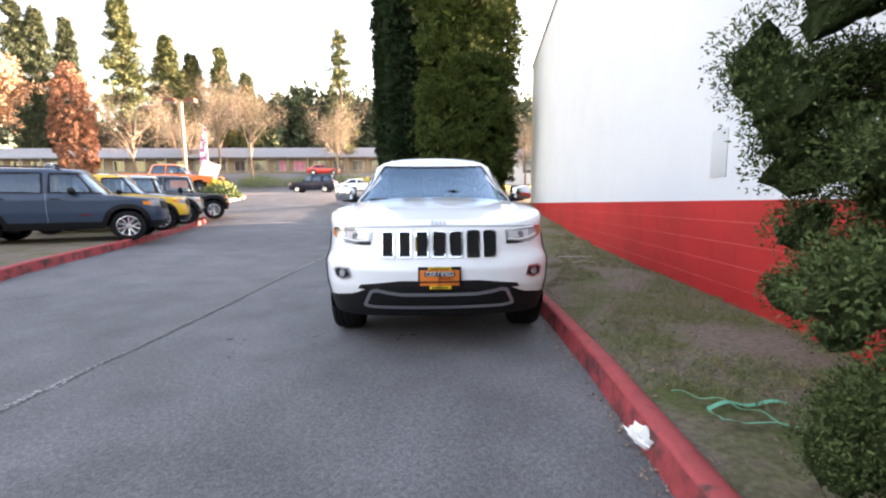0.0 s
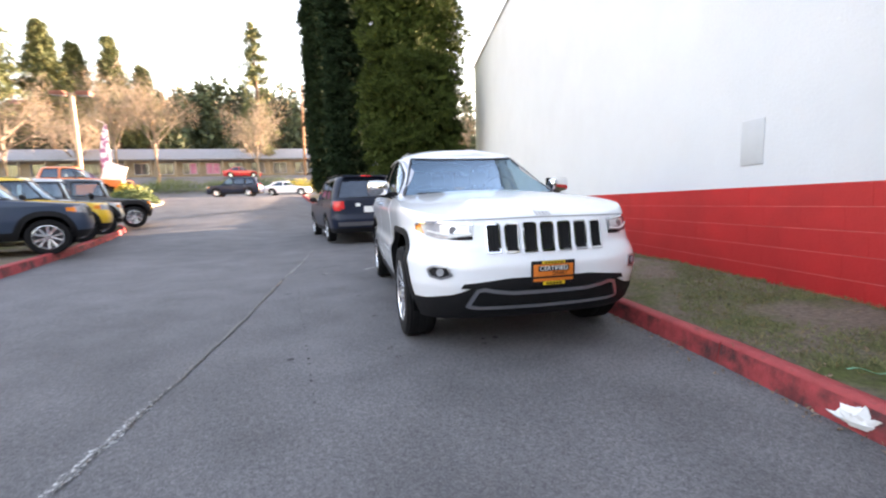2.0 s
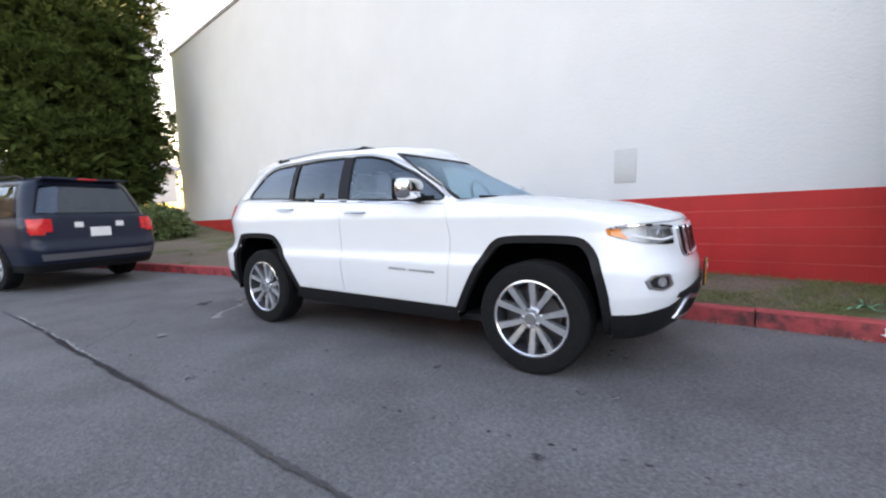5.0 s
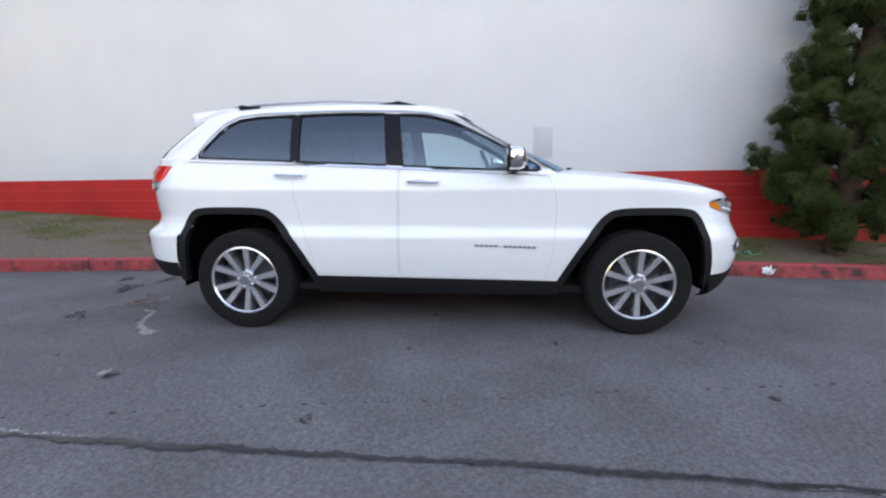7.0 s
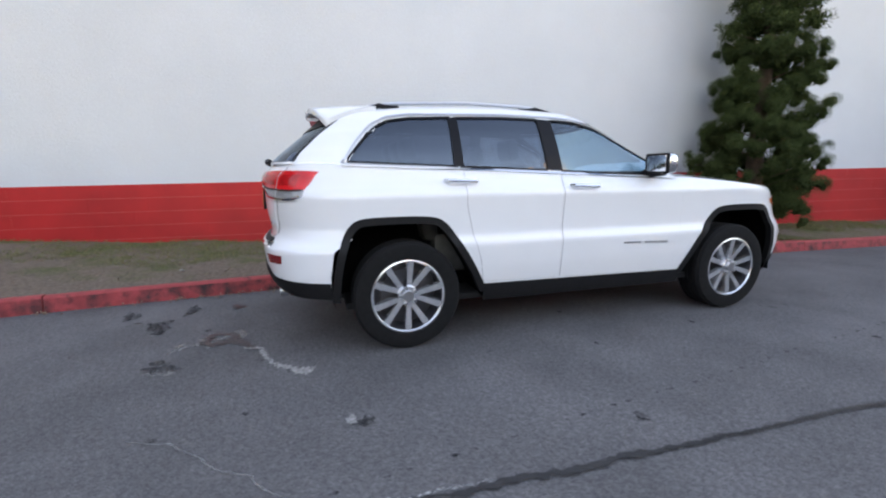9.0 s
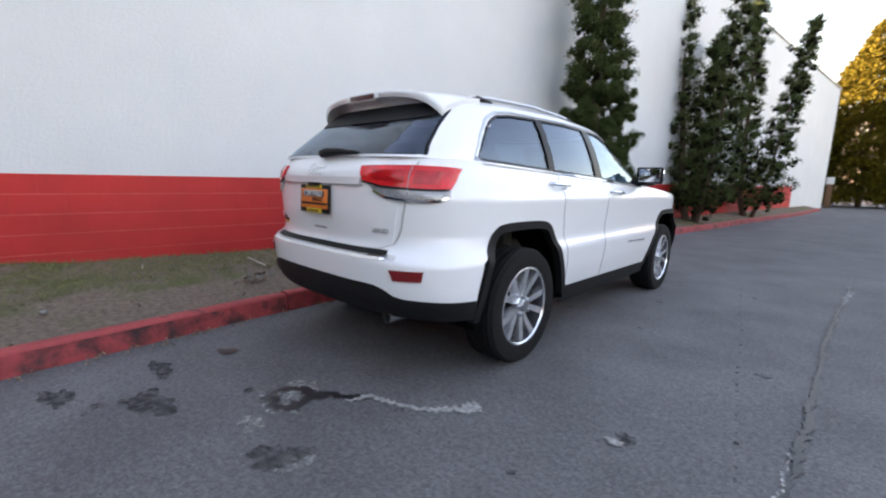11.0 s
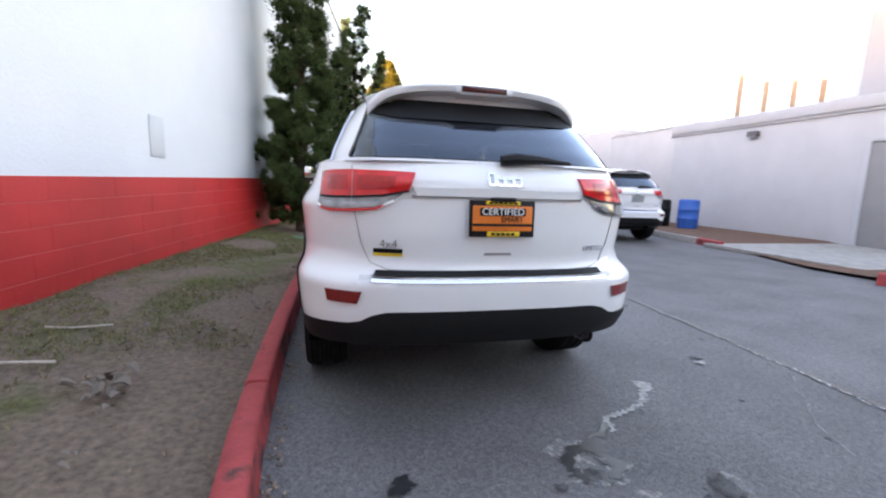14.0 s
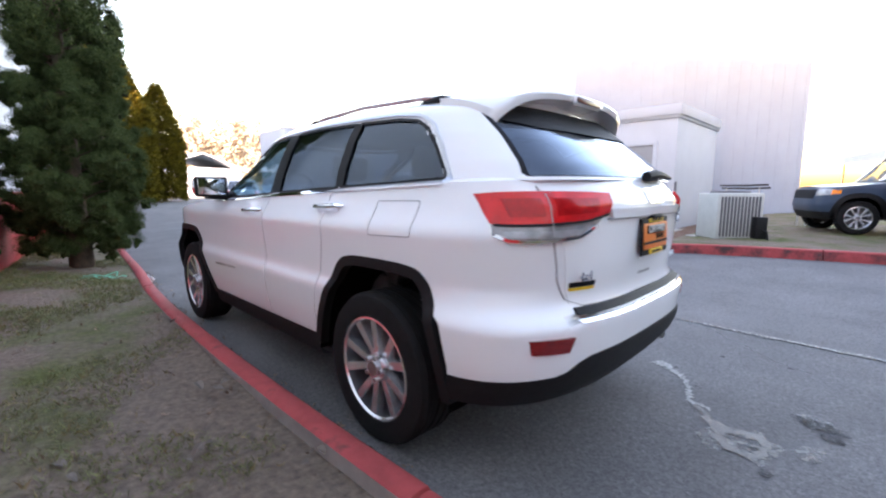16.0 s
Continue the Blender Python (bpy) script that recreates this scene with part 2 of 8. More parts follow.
coursing(WHITEWALL)
HATCHPAINT = mat("grey_paint_patch", (0.50, 0.52, 0.54), 0.6, var=0.05, scale=4, bump=0.002, bscale=60)
KERBRED = mat("red_kerb_paint", (0.40, 0.060, 0.060), 0.7, var=0.22, scale=7, bump=0.006, bscale=50, second=(0.085, 0.032, 0.030), mix_scale=7.0, mix_lo=0.58, mix_hi=0.72)
CONCRETE = mat("grey_concrete", (0.30, 0.29, 0.27), 0.85, var=0.2, scale=6, bump=0.004, bscale=70)
# front face: scuffed, and its shade put in as a darker red than KERBRED
KERBFACE = mat("scuffed_shade_dark_kerb_face", (0.36, 0.048, 0.050), 0.7, var=0.28, scale=9, bump=0.008, bscale=50, second=(0.055, 0.022, 0.022), mix_scale=5.0, mix_lo=0.46, mix_hi=0.66)
SOIL = mat("mossy_soil_lawn", (0.180, 0.138, 0.104), 0.95, var=0.40, scale=28, bump=0.02, bscale=45, second=(0.088, 0.105, 0.028), mix_scale=1.6, mix_lo=0.44, mix_hi=0.64, bare="trodden")
GRASS = mat("grass_blades", (0.165, 0.175, 0.070), 0.8, island=0.45)
STRAW = mat("dry_grass_blades", (0.22, 0.17, 0.08), 0.85, island=0.4)
BARK = mat("conifer_bark", (0.09, 0.062, 0.042), 0.95, var=0.35, scale=14, bump=0.02, bscale=30)
CYPRESS = mat("cypress_foliage", (0.043, 0.063, 0.016), 0.8, spec=0.1, island=0.5)
CYPRESSDARK = mat("dark_cypress_foliage", (0.016, 0.032, 0.016), 0.8, spec=0.1, island=0.5)
# near-black lumps: shadow gaps of the crown put into the colour
DARKINNER = mat("shade_dark_inner_needles", (0.016, 0.016, 0.009), 0.95, spec=0.05, var=0.4, scale=60)
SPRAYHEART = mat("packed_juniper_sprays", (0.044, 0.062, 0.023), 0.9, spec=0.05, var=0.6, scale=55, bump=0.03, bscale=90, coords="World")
JUNIPER = mat("juniper_foliage", (0.066, 0.092, 0.032), 0.8, spec=0.1, var=0.55, scale=70, island=0.45, coords="World")
# one tone, yellowed all over to carry the sunlit gold of the tops
HEDGE = mat("sunlit_yellow_hedge_foliage", (0.098, 0.080, 0.008), 0.8, spec=0.08, island=0.4)
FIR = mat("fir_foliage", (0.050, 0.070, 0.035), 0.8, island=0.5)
# lighter, yellower copy of FIR: low sunlight is put into the leaf colour
FIRSUNLIT = mat("sunlit_fir_foliage", (0.085, 0.105, 0.040), 0.8, island=0.5)
RUST = mat("rust_leaves", (0.23, 0.12, 0.08), 0.8, island=0.4)
BARETWIG = mat("bare_twigs", (0.20, 0.165, 0.125), 0.9, island=0.3)
BLUSH = mat("pale_red_leaves", (0.40, 0.26, 0.17), 0.8, island=0.35)
BUILDWHITE = mat("pale_painted_siding", (0.43, 0.465, 0.51), 0.6, var=0.05, scale=1.2, bump=0.004, bscale=40)
GREYDOOR = mat("grey_steel_door", (0.24, 0.25, 0.265), 0.5, var=0.06, scale=3)
ROOFGREY = mat("grey_shingle_roof", (0.22, 0.23, 0.25), 0.85, var=0.2, scale=6, bump=0.01, bscale=20)
TANWALL = mat("tan_siding", (0.26, 0.22, 0.17), 0.8, var=0.2, scale=3)
WOOD = mat("weathered_post_wood", (0.20, 0.11, 0.06), 0.85, var=0.25, scale=12, bump=0.003, bscale=40)
GALV = mat("galvanised_steel", (0.45, 0.45, 0.44), 0.45, 0.7, var=0.12, scale=12)
POLETAN = mat("tan_lamp_pole", (0.33, 0.24, 0.16), 0.6, var=0.1, scale=6)
BLUEPLAST = mat("blue_plastic", (0.02, 0.12, 0.45), 0.4, var=0.08, scale=5)
CONE = mat("orange_cone", (0.85, 0.14, 0.02), 0.5, var=0.06)
WHITEPAINT = mat("worn_white_marking", (0.34, 0.34, 0.33), 0.8, var=0.3, scale=30, bump=0.003, bscale=120)
TAR = mat("black_crack_sealer", (0.025, 0.025, 0.027), 0.33, var=0.3, scale=40, bump=0.002, bscale=60)
CRACK = mat("open_crack", (0.025, 0.025, 0.027), 0.8, var=0.3, scale=40)
# darker and bluer than the pale siding: facade shade put into the colour
HALLSIDING = mat("shade_blued_metal_siding", (0.27, 0.33, 0.42), 0.5, var=0.06, scale=0.8)
ACGREY = mat("grey_green_enamel", (0.44, 0.46, 0.44), 0.5, var=0.06, scale=6)
OLDYELLOW = mat("faded_yellow_marking", (0.24, 0.19, 0.10), 0.85, var=0.3, scale=25)
PAPER = mat("crumpled_white_paper", (0.78, 0.78, 0.76), 0.7, var=0.06, scale=20)
STRAP = mat("green_plastic_strap", (0.10, 0.42, 0.27), 0.4, var=0.15, scale=20)
LEAFDRY = mat("dry_leaves", (0.24, 0.17, 0.12), 0.85, island=0.5)
STONE = mat("grey_stone", (0.30, 0.29, 0.27), 0.9, var=0.3, scale=10, bump=0.01, bscale=30)
TENT = mat("white_tent_fabric", (0.78, 0.79, 0.80), 0.6, var=0.04, scale=2)
HILL = mat("sunlit_hill_woods", (0.30, 0.22, 0.10), 0.95, var=0.35, scale=0.12)
SHRUB = mat("low_shrub_foliage", (0.10, 0.14, 0.05), 0.8, island=0.45)
YELLOWSHRUB = mat("yellow_shrub_foliage", (0.42, 0.34, 0.05), 0.8, island=0.4)
FLAGRED = mat("red_blue_flag_cloth", (0.75, 0.72, 0.74), 0.7, second=(0.30, 0.10, 0.22), mix_scale=3.0, mix_lo=0.48, mix_hi=0.52)
BROWNWALL = mat("brown_wood_siding", (0.16, 0.06, 0.04), 0.8, var=0.2, scale=2)
BARK2 = mat("red_mulch", (0.14, 0.075, 0.05), 0.95, var=0.4, scale=25, bump=0.02, bscale=60)


# ---- mesh helpers ----
def smooth(me, angle=40):
    me.polygons.foreach_set("use_smooth", [True] * len(me.polygons))
    me.set_sharp_from_angle(angle=radians(angle))


def link(name, bm, material, parent=None, label="", sharp=40, m=None):
    me = bpy.data.meshes.new(name)
    bm.to_mesh(me)
    bm.free()
    for x in (material if isinstance(material, (list, tuple)) else (material,)):
        me.materials.append(x)
    smooth(me, sharp)
    ob = new(name, me)
    if parent:
        ob.parent = parent
    if m is not None:
        ob.matrix_basis = m
    if label:
        ob["label"] = label
    return ob


def part(name, bm, material, parent, label="", sharp=40):
    return link(name, bm, material, parent, label, sharp)


def arrays(name, verts, faces, material, parent=None, flat=False):
    """A mesh object from arrays of vertices and of faces of one size."""
    verts, faces = np.asarray(verts, np.float32), np.asarray(faces, np.int32)
    me = bpy.data.meshes.new(name)
    k = faces.shape[1]
    me.vertices.add(len(verts))
    me.vertices.foreach_set("co", verts.ravel())
    me.loops.add(faces.size)
    me.loops.foreach_set("vertex_index", faces.ravel())
    me.polygons.add(len(faces))
    me.polygons.foreach_set("loop_start", np.arange(0, faces.size, k, dtype=np.int32))
    me.polygons.foreach_set("loop_total", np.full(len(faces), k, dtype=np.int32))
    me.update(calc_edges=True)
    me.validate()
    me.materials.append(material)
    me.polygons.foreach_set("use_smooth", [not flat] * len(me.polygons))
    ob = new(name, me)
    if parent:
        ob.parent = parent
    return ob


def empty(name, label, category, group="", m=None):
    ob = new(name)
    ob.empty_display_size = 0.1
    if m is not None:
        ob.matrix_basis = m
    return tagged(ob, label, category, group)


def box(bm, x0, y0, z0, x1, y1, z1, bevel=0.0, m=None, seg=2):
    r = bmesh.ops.create_cube(bm, size=1.0)
    vs = r["verts"]
    t = Matrix.Translation(((x0 + x1) / 2, (y0 + y1) / 2, (z0 + z1) / 2)) @ Matrix.Diagonal((x1 - x0, y1 - y0, z1 - z0, 1))
    bmesh.ops.transform(bm, matrix=t, verts=vs)
    if bevel:
        es = list({e for v in vs for e in v.link_edges})
        r2 = bmesh.ops.bevel(bm, geom=es, offset=bevel, segments=seg, affect="EDGES", profile=0.5)
        vs = list({v for f in r2["faces"] for v in f.verts} | {v for v in vs if v.is_valid})
    if m is not None:
        bmesh.ops.transform(bm, matrix=m, verts=[v for v in vs if v.is_valid])
    return bm


def B():
    return bmesh.new()


def cyl(bm, r0, r1, depth, m, n=24, caps=True):
    bmesh.ops.create_cone(bm, cap_ends=caps, segments=n, radius1=r0, radius2=r1, depth=depth, matrix=m)
    return bm


def tube(bm, pts, rad, n=8):
    """A round bar along points; rad may be one number or one per point."""
    pts = [Vector(p) for p in pts]
    rads = rad if isinstance(rad, (list, tuple)) else [rad] * len(pts)
    rings = []
    for i, p in enumerate(pts):
        d = (pts[min(i + 1, len(pts) - 1)] - pts[max(i - 1, 0)]).normalized()
        a = d.orthogonal().normalized() if i == 0 else (a - a.dot(d) * d).normalized()
        b = d.cross(a)
        rings.append([bm.verts.new(p + rads[i] * (math.cos(2 * math.pi * k / n) * a + math.sin(2 * math.pi * k / n) * b)) for k in range(n)])
    for r, q in zip(rings, rings[1:]):
        for k in range(n):
            bm.faces.new((r[k], r[(k + 1) % n], q[(k + 1) % n], q[k]))
    bm.faces.new(rings[0][::-1])
    bm.faces.new(rings[-1])
    return bm


def lathe(bm, prof, n=40, axis="x", closed=False):
    """Turn a profile of (axial, radius) points round an axis."""
    rings = []
    for a, r in prof:
        ring = []
        for k in range(n):
            t = 2 * math.pi * k / n
            c, s = r * math.cos(t), r * math.sin(t)
            ring.append(bm.verts.new((a, c, s) if axis == "x" else (c, s, a)))
        rings.append(ring)
    pairs = list(zip(rings, rings[1:])) + ([(rings[-1], rings[0])] if closed else [])
    for r, q in pairs:
        for k in range(n):
            bm.faces.new((r[k], q[k], q[(k + 1) % n], r[(k + 1) % n]))
    return bm


def curve(pts, width=0.0):
    """A function through (x, value) points, softened over width."""
    xs, ys = np.array([p[0] for p in pts], float), np.array([p[1] for p in pts], float)
    if width == 0:
        return lambda x: np.interp(x, xs, ys)
    ks = np.linspace(-1, 1, 9)
    ws = (1 - ks * ks) + 0.05
    ws /= ws.sum()
    tx = np.linspace(xs[0] - 2 * width, xs[-1] + 2 * width, 1500)
    ty = sum(w * np.interp(tx + k * width, xs, ys) for k, w in zip(ks, ws))
    return lambda x: np.interp(x, tx, ty)


def poly(pts, n):
    """n points evenly along a polyline."""
    p = np.array(pts, float)
    s = np.r_[0, np.cumsum(np.linalg.norm(np.diff(p, axis=0), axis=1))]
    t = np.linspace(0, s[-1], n)
    return np.stack([np.interp(t, s, p[:, k]) for k in range(p.shape[1])], 1)


def solid_grid(bm, front, back):
    """A closed thin slab between two grids of points of the same size."""
    nu, nv = len(front), len(front[0])
    f = [[bm.verts.new(p) for p in row] for row in front]
    b = [[bm.verts.new(p) for p in row] for row in back]
    for i in range(nu - 1):
        for j in range(nv - 1):
            bm.faces.new((f[i][j], f[i + 1][j], f[i + 1][j + 1], f[i][j + 1]))
            bm.faces.new((b[i][j], b[i][j + 1], b[i + 1][j + 1], b[i + 1][j]))
    for i in range(nu - 1):
        bm.faces.new((f[i][0], b[i][0], b[i + 1][0], f[i + 1][0]))
        bm.faces.new((f[i][-1], f[i + 1][-1], b[i + 1][-1], b[i][-1]))
    for j in range(nv - 1):
        bm.faces.new((f[0][j], f[0][j + 1], b[0][j + 1], b[0][j]))
        bm.faces.new((f[-1][j], b[-1][j], b[-1][j + 1], f[-1][j + 1]))
    bmesh.ops.recalc_face_normals(bm, faces=bm.faces)
    return bm


def text_part(name, words, size, material, parent, m, depth=0.003, label=""):
    cu = bpy.data.curves.new(name, "FONT")
    cu.body, cu.size, cu.extrude, cu.align_x, cu.align_y = words, size, depth, "CENTER", "CENTER"
    tmp = new(name, cu)
    me = bpy.data.meshes.new_from_object(tmp.evaluated_get(bpy.context.evaluated_depsgraph_get()))
    bpy.data.objects.remove(tmp)
    me.materials.clear()
    me.materials.append(material)
    ob = new(name, me)
    ob.parent, ob.matrix_basis = parent, m
    if label:
        ob["label"] = label
    return ob


# ---- cars: a shell of level outlines with a nose, two flanks and a tail ----
class Form:
    """Half-width over (y, v): w(v), drawn in to a rounded nose at yf(v) and tail at yr(v); v is height or a share of height."""

    def __init__(self, w, yf, yr, ya, yb, nf, nr, taper=(0.6, 1.9, 0.0)):
        self.w, self.yf, self.yr, self.ya, self.yb, self.nf, self.nr, self.taper = w, yf, yr, ya, yb, nf, nr, taper

    def narrow(self, y):
        """Share of the full width left at y: the flanks draw in towards the tail."""
        a, b, k = self.taper
        t = np.clip((y - a) / (b - a), 0, 1)
        return 1 - k * t * t * (3 - 2 * t)

    def x_at(self, y, v):
        tf = np.clip((self.ya(v) - y) / (self.ya(v) - self.yf(v)), 0, 1)
        tr = np.clip((y - self.yb(v)) / (self.yr(v) - self.yb(v)), 0, 1)
        return self.w(v) * self.narrow(y) * (1 - tf ** self.nf) ** (1 / self.nf) * (1 - tr ** self.nr) ** (1 / self.nr)

    def front(self, x, v):
        q = np.clip(np.abs(x) / self.w(v), 0, 1)
        return self.ya(v) - (1 - q ** self.nf) ** (1 / self.nf) * (self.ya(v) - self.yf(v))

    def rear(self, x, v):
        q = np.clip(np.abs(x) / (self.w(v) * (1 - self.taper[2])), 0, 1)
        return self.yb(v) + (1 - q ** self.nr) ** (1 / self.nr) * (self.yr(v) - self.yb(v))

    def half(self, zfun, vfun, nF, nS, nR, off=0.0):
        """Outline from nose to tail on the +x side: x, y, z, for the height zfun(y) and share vfun(y, z)."""
        a = np.linspace(0, 1, nF + 1)[:-1] * math.pi / 2
        c = np.linspace(0, 1, nR + 1)[1:] * math.pi / 2
        fy, fx = np.cos(a) ** (2 / self.nf), np.sin(a) ** (2 / self.nf)
        ry, rx = np.sin(c) ** (2 / self.nr), np.cos(c) ** (2 / self.nr)
        s = np.linspace(0, 1, nS)
        z = np.full(nF + nS + nR, 0.7)
        v = vfun(np.zeros_like(z), z)
        for _ in range(6):
            ya, yb = self.ya(v), self.yb(v)
            y = np.empty_like(z)
            y[:nF] = ya[:nF] - fy * (ya[:nF] - self.yf(v[:nF]))
            m = slice(nF, nF + nS)
            y[m] = ya[m] + s * (yb[m] - ya[m])
            y[nF + nS:] = yb[nF + nS:] + ry * (self.yr(v[nF + nS:]) - yb[nF + nS:])
            z = zfun(y)
            v = vfun(y, z)
        x = self.w(v) * self.narrow(y)
        x[:nF] *= fx
        x[nF + nS:] *= rx
        if off:
            k = 1 + off / np.maximum(0.5, self.w(v))
            x *= k
            y[:nF] -= off * fy
            y[nF + nS:] += off * ry
        return np.stack([x, y, z], 1)


def shell(bm, rings, hole=None, close_top=None, close_bottom=False):
    """Skin over mirrored half outlines; close_top(t, i, row) gives the crown over row i."""
    full = []
    for h in rings:
        r = [bm.verts.new(p) for p in h]
        l = [bm.verts.new((-p[0], p[1], p[2])) if 0 < i < len(h) - 1 or p[0] > 1e-6 else r[i] for i, p in enumerate(h)]
        full.append((r, l))
    for (r0, l0), (r1, l1) in zip(full, full[1:]):
        for i in range(len(r0) - 1):
            for side, quad in ((1, (r0[i], r0[i + 1], r1[i + 1], r1[i])), (-1, (l0[i + 1], l0[i], l1[i], l1[i + 1]))):
                q = []
                for v in quad:
                    if v not in q:
                        q.append(v)
                if len(q) < 3:
                    continue
                c = sum((v.co for v in q), Vector()) / len(q)
                if hole and hole(c):
                    continue
                try:
                    bm.faces.new(q)
                except ValueError:
                    pass
    return full


def cap_rows(bm, full, idx, crown, n=16):
    """Cover the last outline between its two sides, row by row."""
    r, l = full
    rows = []
    for i in idx:
        a, b = r[i].co, l[i].co
        row = [r[i]]
        if a.x > 1e-4:
            for k in range(1, n):
                t = k / n
                x = a.x + (b.x - a.x) * t
                row.append(bm.verts.new((x, a.y, a.z + crown(x, a.x, a.y))))
            row.append(l[i])
        rows.append(row)
    for p, q in zip(rows, rows[1:]):
        if len(p) == 1 or len(q) == 1:
            one, many = (p, q) if len(p) == 1 else (q, p)
            for k in range(len(many) - 1):
                f = (one[0], many[k], many[k + 1]) if one is p else (one[0], many[k + 1], many[k])
                if len(set(f)) == 3:
                    bm.faces.new(f[::-1])
            continue
        for k in range(len(p) - 1):
            f = []
            for v in (p[k], p[k + 1], q[k + 1], q[k]):
                if v not in f:
                    f.append(v)
            if len(f) > 2:
                bm.faces.new(f)


def patch(low, high, project, off=0.003, thick=0.006, nu=24, nv=8):
    """A thin panel between two curves of (a, b) points laid on a surface by project(a, b, off)."""
    A, C = poly(low, nu), poly(high, nu)
    f, b = [], []
    for p, q in zip(A, C):
        f.append([project(*(p + (q - p) * t), off) for t in np.linspace(0, 1, nv)])
        b.append([project(*(p + (q - p) * t), off - thick) for t in np.linspace(0, 1, nv)])
    return solid_grid(B(), f, b)


def ribbon(pts, width, project, off=0.004, thick=0.006, n=60, closed=False):
    """A strip of even width along (a, b) points on a surface."""
    P = poly(list(pts) + ([pts[0]] if closed else []), n)
    d = np.gradient(P, axis=0)
    if closed:
        d[0] = d[-1] = P[1] - P[-2]
    d /= np.linalg.norm(d, axis=1)[:, None] + 1e-9
    nrm = np.stack([-d[:, 1], d[:, 0]], 1) * width / 2
    f = [[project(*(p - k), off), project(*(p + k), off)] for p, k in zip(P, nrm)]
    b = [[project(*(p - k), off - thick), project(*(p + k), off - thick)] for p, k in zip(P, nrm)]
    return solid_grid(B(), f, b)


def inside(pt, pl):
    x, y = pt
    c = False
    for (x0, y0), (x1, y1) in zip(pl, pl[1:] + pl[:1]):
        if (y0 > y) != (y1 > y) and x < (x1 - x0) * (y - y0) / (y1 - y0) + x0:
            c = not c
    return c


def make_wheel(radius, rim, width, spokes, finish, pairs=True):
    """A wheel whose axle is x, outer face towards -x, centred at the hub."""
    w = empty("wheel", "", "")
    hw = width / 2
    prof = [(-hw * 0.75, rim * 1.0), (-hw * 0.95, rim * 1.06), (-hw * 1.0, rim + (radius - rim) * 0.45), (-hw * 0.93, radius * 0.955), (-hw * 0.72, radius * 0.992)]
    for k in range(-3, 4):
        a = k / 3 * hw * 0.62
        prof += [(a - 0.012, radius), (a - 0.009, radius - 0.008), (a + 0.009, radius - 0.008), (a + 0.012, radius)] if k % 2 else [(a, radius)]
    prof += [(hw * 0.72, radius * 0.992), (hw * 0.93, radius * 0.955), (hw, rim + (radius - rim) * 0.45), (hw * 0.95, rim * 1.06), (hw * 0.75, rim)]
    part("tyre", lathe(B(), prof, 48, closed=True), TYRE, w, "black rubber tyre", 50)
    bm = lathe(B(), [(-hw * 0.86, rim * 1.0), (-hw * 0.92, rim * 1.035), (-hw * 0.94, rim * 1.0), (-hw * 0.86, rim * 0.968)], 48)
    n = spokes * 2 if pairs else spokes
    for k in range(n):
        if pairs:
            a = 2 * math.pi * (k // 2) / spokes + (0.285 if k % 2 else -0.285)
            a_in = 2 * math.pi * (k // 2) / spokes + (0.16 if k % 2 else -0.16)
        else:
            a = a_in = 2 * math.pi * k / n
        rin, rout = rim * 0.22, rim * 0.97
        p0 = Vector((-hw * 0.66, rin * math.cos(a_in), rin * math.sin(a_in)))
        p1 = Vector((-hw * 0.84, rout * math.cos(a), rout * math.sin(a)))
        d = (p1 - p0).normalized()
        side = d.cross(Vector((1, 0, 0))).normalized()
        wi, wo = (0.016, 0.0225) if pairs else (rim * 0.22, rim * 0.16)
        dep = Vector((0.045, 0, 0))
        vs = [bm.verts.new(p) for p in (p0 - side * wi, p0 + side * wi, p1 + side * wo, p1 - side * wo, p0 - side * wi * 1.3 + dep, p0 + side * wi * 1.3 + dep, p1 + side * wo * 1.3 + dep, p1 - side * wo * 1.3 + dep)]
        for f in ((0, 1, 2, 3), (7, 6, 5, 4), (0, 4, 5, 1), (1, 5, 6, 2), (2, 6, 7, 3), (3, 7, 4, 0)):
            bm.faces.new([vs[i] for i in f])
    cyl(bm, rim * 0.27, rim * 0.23, 0.05, Matrix.Translation((-hw * 0.62, 0, 0)) @ pose(0, 0, 0, 0, 90, 0), 24)
    part("rim_barrel", lathe(B(), [(-hw * 0.86, rim * 0.968), (-hw * 0.2, rim * 0.90), (hw * 0.7, rim * 0.92)], 48), DARKALLOY, w, "", 35)
    part("rim", bm, finish, w, "bright spoked alloy rim" if finish is ALLOY else "dark spoked alloy rim", 35)
    bm = B()
    cyl(bm, rim * 0.15, rim * 0.13, 0.02, Matrix.Translation((-hw * 0.62 - 0.03, 0, 0)) @ pose(0, 0, 0, 0, 90, 0), 24)
    for k in range(5):
        a = 2 * math.pi * (k + 0.5) / 5
        cyl(bm, 0.012, 0.010, 0.03, Matrix.Translation((-hw * 0.62 - 0.025, rim * 0.23 * math.cos(a), rim * 0.23 * math.sin(a))) @ pose(0, 0, 0, 0, 90, 0), 8)
    part("hub_cap", bm, SATIN, w, "", 35)
    bm = lathe(B(), [(hw * 0.1, rim * 0.9), (hw * 0.1, 0.02)], 32)
    cyl(bm, rim * 0.72, rim * 0.72, 0.02, Matrix.Translation((-hw * 0.02, 0, 0)) @ pose(0, 0, 0, 0, 90, 0), 32)
    part("brake_disc", bm, DARKALLOY, w, "", 35)
    return w


def dup(ob, parent, m):
    c = copy_thing(ob, m)
    c.parent = parent
    return c


